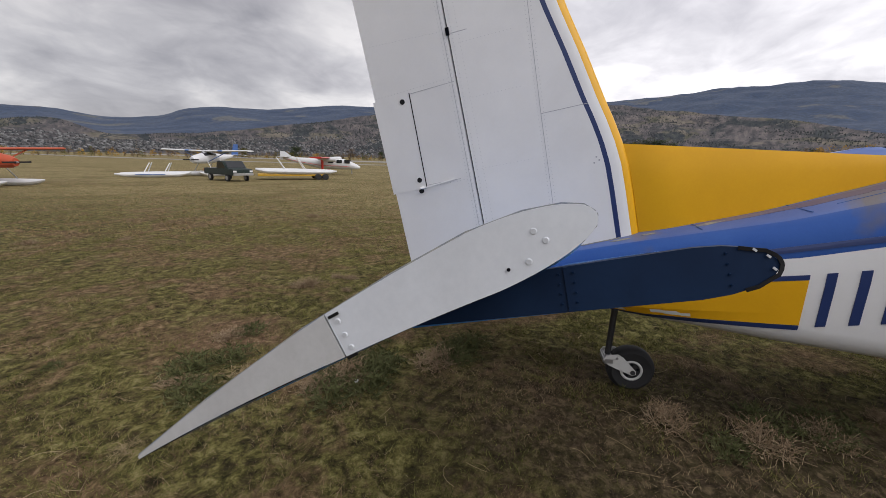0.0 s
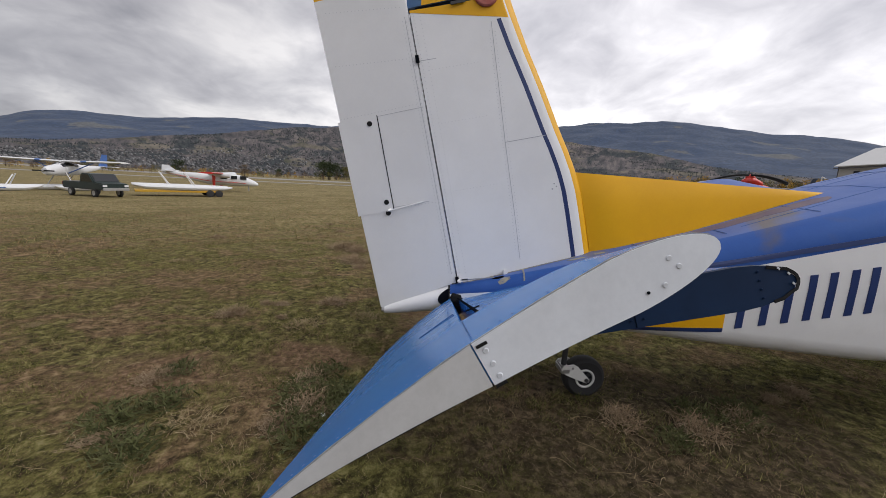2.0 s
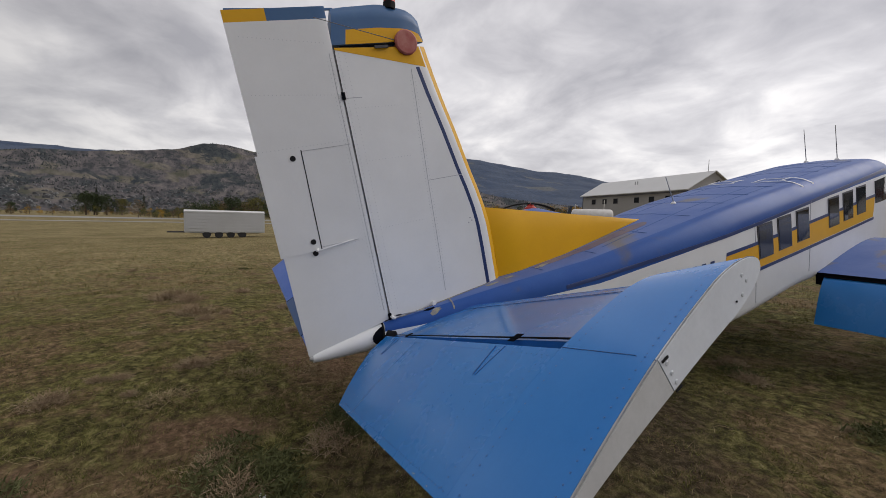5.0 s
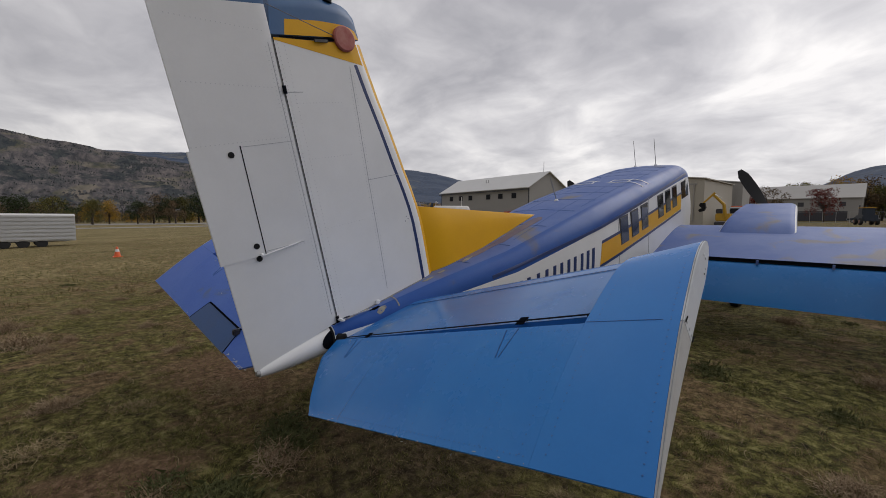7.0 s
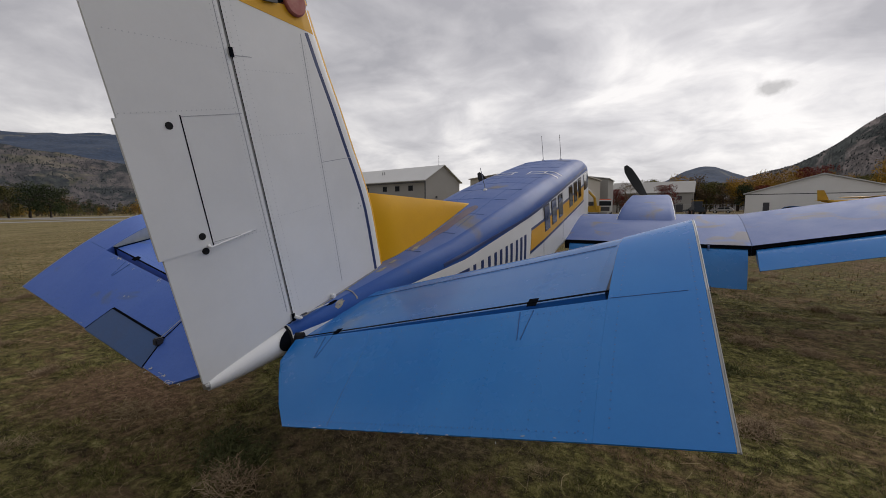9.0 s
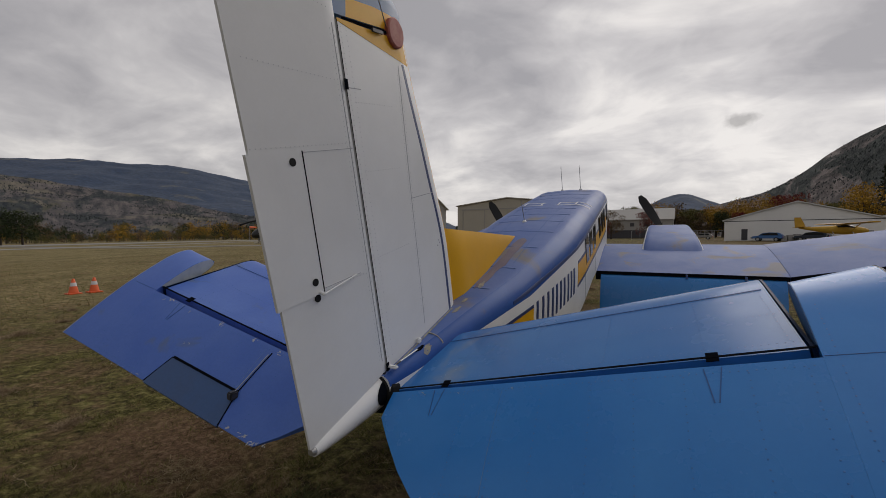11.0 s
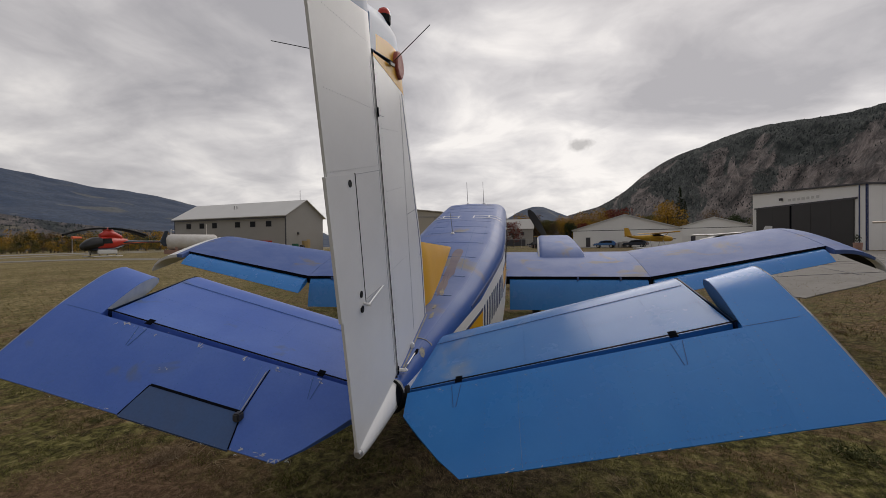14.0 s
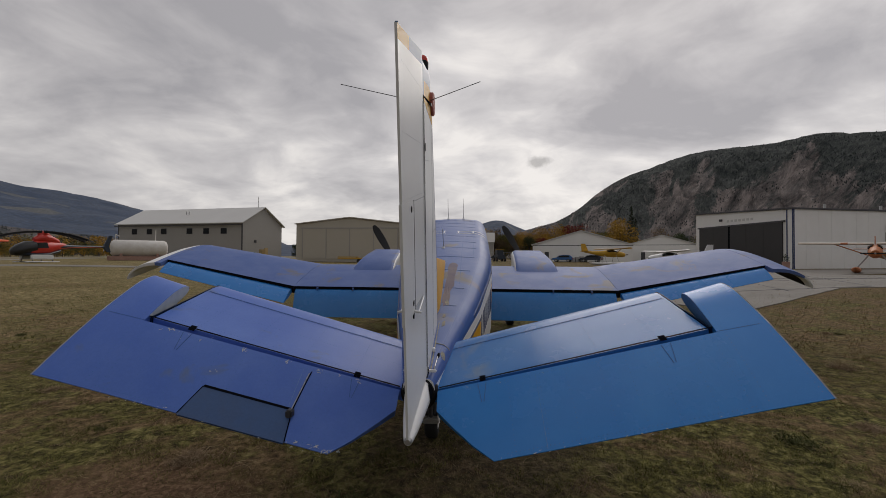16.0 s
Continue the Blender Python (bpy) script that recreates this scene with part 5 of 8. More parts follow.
    pts = [one(slant(elev_le(2.05 + 0.07 * k).lerp(elev_te(2.05 + 0.07 * k), HINGE_AT) + EUP * (upper(HINGE_AT, 2.05 + 0.07 * k) + 0.0006))) for k in range(5)]
    part("skin_joint", strip(pts, one(EUP), 0.002, 0.001), M_SEAMB, horn)
    for c in (0.28,):
        pts = [one(stab_le(x).lerp(hinge_point(x), c) + UP * (slab(c) + 0.0006)) for x in (0.2, 0.8, 1.4, 2.0)]
        part("skin_joint", strip(pts, one(UP), 0.003, 0.0008), M_SEAMB, stab)
    # rivet rows on the upper skins
    def elev_row(x0, x1, k0, k1, n=8):
        return [one(tail_hinge(x0 + (x1 - x0) * j / n).lerp(elev_te(x0 + (x1 - x0) * j / n), k0 + (k1 - k0) * j / n) + EUP * (upper(HINGE_AT + (1 - HINGE_AT) * (k0 + (k1 - k0) * j / n)) + 0.0005)) for j in range(n + 1)]

    def stab_row(x0, x1, c0, c1, n=8):
        return [one(stab_le(x0 + (x1 - x0) * j / n).lerp(hinge_point(x0 + (x1 - x0) * j / n), c0 + (c1 - c0) * j / n) + UP * (slab(c0 + (c1 - c0) * j / n) + 0.0005)) for j in range(n + 1)]
    for x in (0.66, 0.87, 1.05, 1.27, 1.44, 1.62, 1.83, 2.0):
        rivet_row(elev_row(x, x, 0.06, 0.97), one(EUP), flap_skin)
    rivet_row(elev_row(0.3, 2.03, 0.07, 0.07), one(EUP), flap_skin)
    rivet_row(elev_row(0.6, 2.03, 0.95, 0.95), one(EUP), flap_skin)
    for c in (0.26, 0.30, 0.62, 0.93):
        rivet_row(stab_row(0.2, 2.0, c, c), one(UP), skin)
    for x in (0.5, 0.9, 1.3, 1.7, 1.98):
        rivet_row(stab_row(x, x, 0.3, 0.93), one(UP), skin)
    horn_row = lambda x, c0, c1: [one(slant(elev_le(x).lerp(elev_te(x), c0 + (c1 - c0) * j / 8) + EUP * (upper(c0 + (c1 - c0) * j / 8, x) + 0.0005))) for j in range(9)]
    for x in (2.09, 2.355):
        rivet_row(horn_row(x, 0.12, 0.97), one(EUP), flap_skin)
    rivet_row([one(slant(elev_le(x).lerp(elev_te(x), 0.49) + EUP * (upper(0.49, x) + 0.0005))) for x in (2.07, 2.37)], one(EUP), flap_skin)
    return stab, elev


stab_r, elev_r = tailplane(1)
stab_l, elev_l = tailplane(-1)


def elev_top(x, k, lift=0.0):
    """A point on the upper skin of the left elevator, k from hinge to trailing edge."""
    p = tail_hinge(x).lerp(elev_te(x), k) + EUP * (upper(HINGE_AT + (1 - HINGE_AT) * k) + lift)
    return Vector((-p.x, p.y, p.z))


LUP = Vector((-EUP.x, EUP.y, EUP.z))
TAB_AT = 0.645
tab_rows = []
for q in (0.0, 0.5, 1.0):
    near, far = 0.825 + 0.585 * q, 0.800 + 0.675 * q
    tab_rows.append([elev_top(near, TAB_AT, 0.003), elev_top((near + far) / 2, 0.82, 0.003), elev_top(far, 1.015, 0.004), elev_top(far, 1.015, -0.012), elev_top(near, TAB_AT, -0.02)])
etab = part("trim_tab", grid_mesh(tab_rows), M_TAB, elev_l, "dull slate-blue elevator trim tab")
part("tab_gap", strip([elev_top(x, TAB_AT - 0.006, 0.003) for x in (0.825, 1.12, 1.41)], LUP, 0.016, 0.002), M_GAP, etab)
part("tab_gap", strip([elev_top(0.790, 0.10, 0.003), elev_top(0.818, TAB_AT, 0.003), elev_top(0.797, 1.0, 0.003)], LUP, 0.007, 0.002), M_GAP, etab)
part("tab_gap", strip([elev_top(1.414, TAB_AT, 0.003), elev_top(1.478, 1.0, 0.003)], LUP, 0.006, 0.002), M_GAP, etab)
rodded("tab_rod", M_STEEL, etab, elev_top(0.80, 0.14, 0.010), elev_top(0.822, 0.70, 0.026), 0.0035, 0.0035, 6)
horn_at = elev_top(0.822, 0.70, 0.018)
boxed("tab_horn", M_DARKSTEEL, etab, horn_at.x - 0.022, horn_at.x + 0.022, horn_at.y - 0.028, horn_at.y + 0.028, horn_at.z - 0.026, horn_at.z + 0.024, bevel=0.008)


def chips(name, mat, spots, normal, parent, seed, size=0.010):
    """Small flakes of missing paint round the given points."""
    r = random.Random(seed)
    nrm = Vector(normal).normalized()
    bm = bmesh.new()
    for p, spread, count in spots:
        p = Vector(p)
        for _ in range(count):
            u = Vector((r.gauss(0, 1), r.gauss(0, 1), r.gauss(0, 1)))
            u = (u - nrm * u.dot(nrm)).normalized()
            w = nrm.cross(u)
            c = p + (u * r.uniform(0, 1) + w * r.uniform(-1, 1)) * spread
            q = size * r.uniform(0.3, 1.3)
            ring = [bm.verts.new(c + nrm * 0.0012 + u * q * math.cos(k * 1.0472) * r.uniform(0.8, 2.6) + w * q * 0.45 * math.sin(k * 1.0472) * r.uniform(0.5, 1.3)) for k in range(6)]
            bm.faces.new(ring)
    ob = part(name, bm, mat, parent)
    return tagged(ob, "flakes of missing paint", kind="stuff")


M_CHIP = material("bare_primer_chips", (0.42, 0.44, 0.44), 0.6, second=(0.22, 0.26, 0.34), scale=30)
spots = [(elev_top(x, 0.985, 0.0), 0.035, 3) for x in [0.55 + 0.06 * k for k in range(25)]]
spots += [(elev_top(x, 0.05, 0.0), 0.03, 2) for x in (0.5, 0.72, 0.95, 1.3, 1.55, 1.7, 1.78, 1.9)] + [(elev_top(1.74, 0.13, 0.0), 0.05, 8), (elev_top(0.62, 0.12, 0.0), 0.05, 5), (elev_top(1.42, 0.42, 0.0), 0.04, 5)]
chips("paint_chips", M_CHIP, spots, LUP, elev_l, 5, 0.0050)
right_top = lambda x, k: Vector((-elev_top(x, k).x, elev_top(x, k).y, elev_top(x, k).z))
spots = [(right_top(x, 0.985), 0.03, 2) for x in [0.56 + 0.09 * k for k in range(17)]] + [(right_top(x, 0.06), 0.03, 2) for x in (0.4, 0.62, 0.9, 1.66, 1.9)]
chips("paint_chips", M_CHIP, spots, EUP, elev_r, 6, 0.005)
# long flakes along the hinge edge, and a bare folded lip at the inner corner
spots = [(elev_top(x, 0.055 + 0.012 * math.sin(37 * x), 0.0), 0.012, 2) for x in (0.46, 0.475, 0.60, 0.74, 0.755, 0.98, 1.30, 1.315, 1.60, 1.83, 1.845, 1.86)]
chips("paint_flakes", M_CHIP, spots, LUP, elev_l, 15, 0.0095)
spots = [(elev_top(x, 0.975 - 0.03 * math.sin(23 * x) ** 2, 0.0), 0.012, 2) for x in (0.46, 0.47, 0.49, 0.52, 0.53, 0.55, 0.60, 0.61, 0.66, 0.73)]
chips("paint_flakes", M_CHIP, spots, LUP, elev_l, 16, 0.009)

# ---- wings ----
def wing_te(x):
    if x <= 3.08:
        return Vector((x, 5.29, 1.075))
    return Vector((x, 5.29, 1.075 + 0.198 * (x - 3.08)))


def wing_le(x):
    return wing_te(x) + Vector((0, 1.72 - 0.10 * max(0, x - 3.08), 0.415 - 0.03 * max(0, x - 3.08)))


WUP = Vector((0, -0.235, 0.972))


def wing(side):
    flip = (lambda l: l) if side > 0 else mirrored
    one = lambda p: p if side > 0 else Vector((-p.x, p.y, p.z))
    label = "violet-blue wing with worn sanded patches"

    def section(x, thick):
        le, te = wing_le(x), wing_te(x)
        te = le + (te - le) * 1.32
        return flip(foil_loop(le, te, WUP, thick, 0.0, 0.76, 12))
    inner = part("wing", grid_mesh([section(x, 0.285) for x in (0.66, 1.5, 2.3, 3.08)], mats=lambda a, b: 2 if b == 25 else (1 if b >= 11 else 0)), [M_WINGTOP, M_WHITE, M_GAP], plane, label, smooth=True)
    outer = part("outer_wing", grid_mesh([section(x, 0.285 - 0.03 * (x - 3.08)) for x in (3.085, 4.0, 5.0, 5.68)], mats=lambda a, b: 2 if b == 25 else (1 if b >= 11 else 0)), [M_BLUETOP, M_WHITE, M_GAP], inner, label, smooth=True)
    # drooped tip
    rows = []
    for k in range(9):
        s = k / 8
        x = 5.685 + 0.62 * math.sin(s * math.pi / 2)
        drop = 0.40 * (1 - math.cos(s * math.pi / 2)) ** 1.0
        le, te = wing_le(5.685), wing_te(5.685)
        te = le + (te - le) * 1.32
        loop = foil_loop(le - Vector((0, 0.5 * s**2, 0)), te, WUP, 0.21 * (1 - 0.55 * s), 0.0, 0.86, 12)
        rows.append(flip([Vector((x - 0.0, p.y, p.z - drop + 0.115 * s)) for p in loop]))
    # black underside of the right tip stands for shade in its hollow
    part("wing_tip", grid_mesh(rows, mats=lambda a, b: (2 if side > 0 else 1) if 13 <= b < 24 else (0 if a < (5 if side > 0 else 1) else 1)), [M_BLUETOP, M_WHITE, M_BLACK], inner, "drooped wing tip, white edged, shade in the right hollow painted black", smooth=True)
    # flap hangs steeply, aileron slightly
    fl, ft = Vector((0, 5.275, 1.075)), Vector((0, 5.125, 0.575))
    loops = [flip(foil_loop(fl + Vector((x, 0.02, 0.03)), ft + Vector((x, 0, 0)), Vector((0, -0.957, 0.287)), 0.10, 0.0, 1.0, 9)) for x in (0.74, 1.9, 3.04)]
    part("flap", grid_mesh(loops), M_SKYBLUE, inner, "bright blue lowered wing flap", smooth=True)
    loops = []
    for x in (3.13, 4.0, 5.0, 5.64):
        t = wing_te(x)
        loops.append(flip(foil_loop(t + Vector((0, 0.03, 0.0)), t + Vector((0, -0.36 + 0.03 * (x - 3.1), -0.235 + 0.02 * (x - 3.1))), Vector((0, -0.53, 0.85)), 0.09, 0.0, 1.0, 9)))
    part("aileron", grid_mesh(loops), M_SKYBLUE, inner, "bright blue aileron", smooth=True)
    for x0, x1, parent in ((0.74, 3.06, inner), (3.10, 5.66, inner)):
        pts = [one(wing_te(x) + Vector((0, -0.012, 0.028))) for x in (x0, (x0 + x1) / 2, x1)]
        part("hinge_gap", strip(pts, one(Vector((0, -0.6, 0.8))), 0.05, 0.012), M_GAP, parent)
    for x in (1.9, 2.6):
        p = wing_te(x)
        boxed("hinge_arm", M_BLUETOP, inner, *sorted((side * (x - 0.012), side * (x + 0.012))), p.y - 0.07, p.y + 0.02, p.z + 0.0, p.z + 0.055)
    # engine nacelle and propeller
    rows = []
    for y, w, top, low in ((6.05, 0.47, 1.30, 1.10), (6.30, 0.46, 1.515, 1.15), (6.7, 0.435, 1.675, 1.15), (7.2, 0.41, 1.80, 1.15), (7.85, 0.38, 1.92, 1.20), (8.20, 0.35, 1.91, 1.30), (8.40, 0.27, 1.86, 1.45)):
        r = 0.095
        loop = []
        for cx, cz, a0 in ((w - r, top - r, 0), (-w + r, top - r, 90), (-w + r, low + r, 180), (w - r, low + r, 270)):
            for j in range(5):
                a = radians(a0 + 22.5 * j)
                loop.append(Vector((side * 1.76 + cx + r * math.cos(a), y, cz + r * math.sin(a))))
        rows.append(loop)
    nac = part("nacelle", grid_mesh(rows, mats=lambda a, b: 0 if b in (2, 3, 4, 5, 6) and a < 5 else 1), [M_BLUETOP, M_WHITE], inner, "white engine nacelle with a flat blue top", smooth=True)
    hub = Vector((side * 1.76, 8.56, 1.70))
    prop = part("propeller", lathe([(8.40, 0.12), (8.56, 0.11), (8.72, 0.06), (8.78, 0.01)], 16, (hub.x, 0, hub.z), "y"), M_STEEL, plane, "black two-bladed propeller", smooth=True)
    d = Vector((-0.52, 0, 0.854)).normalized()
    for sign in (1, -1):
        rows = []
        for k in range(9):
            s = k / 8
            c = hub + d * sign * (0.06 + 0.98 * s)
            w = 0.060 + 0.05 * math.sin(min(1, s * 1.25) * math.pi * 0.75) - (0.06 * max(0, s - 0.86) / 0.14)
            tw = radians(55 - 38 * s)
            across = (Vector((d.z, 0, -d.x)) * math.cos(tw) + Vector((0, 1, 0)) * math.sin(tw)) * sign
            nrm = across.cross(d).normalized()
            rows.append([c + across * w, c + nrm * 0.014 * (1.2 - s), c - across * w, c - nrm * 0.014 * (1.2 - s)])
        part("blade", grid_mesh(rows), M_PROP, prop, "black propeller blade", smooth=True)
    # main leg and wheel
    gx = side * 1.25
    leg = rodded("main_leg", M_STEEL, plane, (gx, 6.55, 1.30), (gx, 6.45, 0.32), 0.045, 0.04, 10, "main landing gear leg")
    part("tyre", lathe([(-0.10, 0.16), (-0.10, 0.25), (-0.06, 0.31), (0.06, 0.31), (0.10, 0.25), (0.10, 0.16)], 24, (gx + side * 0.12, 6.45, 0.305), "x"), M_TYRE, leg, "black main wheel tyre", smooth=True)
    part("rim", lathe([(-0.09, 0.02), (-0.105, 0.15), (0.105, 0.15), (0.09, 0.02)], 20, (gx + side * 0.12, 6.45, 0.305), "x"), M_RIM, leg)
    # the whole wing with its engine sits where the spar meets the cabin
    seat = Matrix(((1.06, 0, 0, 0), (0, 1.055, 0, 0.206), (0, 0, 1.06, -0.0345), (0, 0, 0, 1)))
    for ob in (inner, *inner.children_recursive, prop, *prop.children):
        ob.data.transform(seat)
    for ob in (leg, *leg.children):
        ob.data.transform(Matrix.Translation((side * 0.07, 2.2, 0)))
    return inner


wing_r, wing_l = wing(1), wing(-1)
# tail wheel
tail = rodded("tail_leg", M_DARKSTEEL, plane, (0, 1.495, 0.70), (0, 1.475, 0.22), 0.024, 0.022, 10, "tail wheel strut")
part("tyre", lathe([(-0.056, 0.080), (-0.064, 0.140), (-0.052, 0.160), (-0.030, 0.170), (0.030, 0.170), (0.052, 0.160), (0.064, 0.140), (0.056, 0.080)], 32, (0, 1.645, 0.166), "x"), M_TYRE, tail, "small black tail wheel tyre", smooth=True)
part("rim", lathe([(-0.056, 0.02), (-0.060, 0.080), (0.060, 0.080), (0.064, 0.070), (0.056, 0.062), (0.052, 0.02)], 24, (0, 1.645, 0.166), "x"), M_RIM, tail, "white wheel rim")
for k in range(5):
    q = 2 * math.pi * k / 5 + 0.3
    part("rim_hole", lathe([(-0.058, 0.010), (0.0575, 0.010)], 10, (0, 1.645 + 0.045 * math.cos(q), 0.166 + 0.045 * math.sin(q)), "x"), M_GAP, tail)
part("axle_nut", lathe([(-0.088, 0.016), (-0.080, 0.019), (0.080, 0.019), (0.088, 0.016)], 8, (0, 1.650, 0.160), "x"), M_DARKSTEEL, tail)
for side in (1, -1):
    bm = prism([(1.435, 0.245), (1.455, 0.278), (1.535, 0.292), (1.575, 0.270), (1.672, 0.170), (1.672, 0.146), (1.650, 0.136), (1.560, 0.168), (1.470, 0.205)], 0, side * 0.068, side * 0.078)
    part("fork", bm, M_RIM, tail, "white tail wheel fork")
    part("fork_bolt", lathe([(0, 0.011), (side * 0.006, 0.008)], 8, (side * 0.078, 1.53, 0.262), "x"), M_STEEL, tail)
boxed("fork_head", M_STEEL, tail, -0.079, 0.079, 1.435, 1.515, 0.205, 0.262, bevel=0.012)
tagged(part("rivets", RIVETS, RIVET_MATS, plane), "rows of small painted rivet heads", kind="stuff")
# torn rubber at the corners of the tip plates
for side in (1, -1):
    for c, up in ((0.486, 1.5), (0.489, -0.5)):
        p = slant(elev_le(2.392).lerp(elev_te(2.392), c) + EUP * up * 0.044) + Vector((0.006, 0, 0))
        p = Vector((side * p.x, p.y, p.z))
        d = (elev_te(2.392) - elev_le(2.392)).normalized()
        d.x *= side
        part("torn_seal", strip([p - d * 0.020, p - d * 0.008, p + d * 0.004], (side, 0, 0), 0.006, 0.002), M_BLACK, elev_r if side > 0 else elev_l)


# ---- buildings round the field ----
def on_field(x, y, turn=0.0, lift=0.0):
    return pose(x, y, swell(x, y) + lift, 0, 0, turn)


def ribs(parent, mat, x0, x1, y, z0, z1, step, out):
    """Standing ribs of sheet cladding on a wall facing -y."""
    n = int((x1 - x0) / step)
    for k in range(1, n):
        x = x0 + (x1 - x0) * k / n
        boxed("cladding_rib", mat, parent, x - 0.03, x + 0.03, y - out, y, z0, z1)


def gable_body(w, d, eave, ridge, axis="x"):
    """A block with a gable roof line; the ridge runs along axis."""
    if axis == "x":
        return prism([(-d / 2, -0.6), (d / 2, -0.6), (d / 2, eave), (0, ridge), (-d / 2, eave)], 0, -w / 2, w / 2)
    return prism([(-w / 2, -0.6), (w / 2, -0.6), (w / 2, eave), (0, ridge), (-w / 2, eave)], 1, -d / 2, d / 2)


def gable_roof(ob, w, d, eave, ridge, axis, over=0.5, mat=None, thick=0.18):
    span = d / 2 if axis == "x" else w / 2
    run = (w if axis == "x" else d) / 2 + over
    rise = (ridge - eave) / span
    for s in (1, -1):
        pts = [(0, ridge + 0.05), (s * (span + over), eave + 0.05 - rise * over), (s * (span + over), eave + 0.05 + thick - rise * over), (0, ridge + 0.05 + thick)]
        part("roof", prism(pts, 0 if axis == "x" else 1, -run, run), mat or M_ROOF, ob, "pale standing-seam metal roof")


# two-storey office building with a gable roof
office = thing("office_building", "grey metal-clad two-storey building with a pale gable roof", "building", at=on_field(-68.6, 98.3, -11.5, 0.6))
OW, OD = 37.4, 14.0
part("wall", gable_body(OW, OD, 8.0, 12.0), M_GREYCLAD, office, "grey metal-clad walls")
gable_roof(office, OW, OD, 8.0, 12.0, "x", 0.6)
for x in (-13.4, -8.6, -4.1, 3.7, 8.6, 13.6):
    win = boxed("window", M_TRIM, office, x - 0.85, x + 0.85, -OD / 2 - 0.06, -OD / 2 + 0.05, 5.3, 6.7, label="square dark window")
    boxed("pane", M_GLASS, win, x - 0.75, x + 0.75, -OD / 2 - 0.075, -OD / 2 - 0.062, 5.4, 6.6)
boxed("corner_trim", M_TRIM, office, OW / 2 - 0.15, OW / 2 + 0.06, -OD / 2 - 0.06, -OD / 2 + 0.15, 0, 7.7)
boxed("corner_trim", M_TRIM, office, -OW / 2 - 0.06, -OW / 2 + 0.15, -OD / 2 - 0.06, -OD / 2 + 0.15, 0, 7.7)
boxed("gutter", M_TRIM, office, -OW / 2 - 0.5, OW / 2 + 0.5, -OD / 2 - 0.75, -OD / 2 - 0.55, 7.25, 7.45)
for x in (-1.5, -0.6):
    rodded("roof_vent", M_STEEL, office, (x, -3.2, 10.0), (x, -3.2, 11.2), 0.12)
rodded("mast", M_STEEL, office, (OW / 2 - 1.5, 0, 12.0), (OW / 2 - 1.5, 0, 14.8), 0.06)
boxed("vent_box", M_TRIM, office, OW / 2 + 0.01, OW / 2 + 0.2, -3, -2.5, 3.4, 4.0)
boxed("door", M_WOODCRATE, office, OW / 2 + 0.005, OW / 2 + 0.08, 0.5, 1.7, 0, 2.2, label="pale door in the gable wall")

# beige hangar seen from its big door
beige = thing("hangar", "beige sheet-metal hangar with one wide closed door", "hangar", at=on_field(-23.4, 88, -4, 0.6))
part("wall", gable_body(23, 18, 7.0, 8.3, "y"), M_BEIGE, beige)
gable_roof(beige, 23, 18, 7.0, 8.3, "y", 0.3, M_BEIGE)
boxed("hangar_door", M_BEIGE, beige, -10, 10, -9.14, -8.95, 0, 6.1, label="wide closed beige sliding door")
for x in (-10.1, -5, 0, 5, 10.0):
    boxed("door_rail", M_GREYCLAD, beige, x - 0.06, x + 0.1, -9.2, -9.0, 0, 6.2)
boxed("door_rail", M_GREYCLAD, beige, -10.4, 10.4, -9.22, -9.0, 6.1, 6.35)

# dark shed wall with machines left of the beige hangar
shed = thing("shed", "grey corrugated end wall of a shed", "shed", at=on_field(-14.5, 104, 0))
part("wall", gable_body(9, 10, 8.0, 8.6, "y"), M_GREYCLAD, shed)
gable_roof(shed, 9, 10, 8.0, 8.6, "y", 0.3)
ribs(shed, M_GREYCLAD, -4.4, 4.4, -5.0, 0, 8.0, 0.9, 0.06)

# long grey barn far behind
barn = thing("barn", "long grey building with a low pitched roof", "building", at=on_field(-2.5, 150, -4))
part("wall", gable_body(23, 12, 6.0, 9.5), M_GREYCLAD, barn)
gable_roof(barn, 23, 12, 6.0, 9.5, "x", 0.4, M_GREYCLAD)
for x in (-8, -4, 0, 4, 8):
    boxed("window", M_TRIM, barn, x - 0.6, x + 0.6, -6.08, -5.9, 3.8, 4.9)
boxed("dark_bay", M_TRIM, barn, -9, 9, -6.06, -5.9, 0, 2.6)

# low white gable hangars
for i, (x, y, w, d, e, r) in enumerate(((26.4, 96.3, 20.5, 18, 3.5, 6.5), (48.2, 104.2, 14.0, 16, 3.8, 5.9))):
    h = thing("gable_hangar", "low white sheet-metal hangar with a wide gable", "hangar", "white hangars", at=on_field(x, y, -14 - 8 * i))
    part("wall", gable_body(w, d, e, r, "y"), M_WHITECLAD, h)
    gable_roof(h, w, d, e, r, "y", 0.3)
    boxed("sill_line", M_TRIM, h, -w / 2, w / 2, -d / 2 - 0.03, -d / 2 + 0.02, e - 0.12, e)
    boxed("hangar_door", M_WHITECLAD, h, -w / 2 + 0.6, w / 2 - 0.6, -d / 2 - 0.08, -d / 2 + 0.02, 0, e - 0.3)
    boxed("side_door", M_TRIM, h, -w / 2 + 2.6, -w / 2 + 3.5, -d / 2 - 0.1, -d / 2 + 0.02, 0, 2.0)

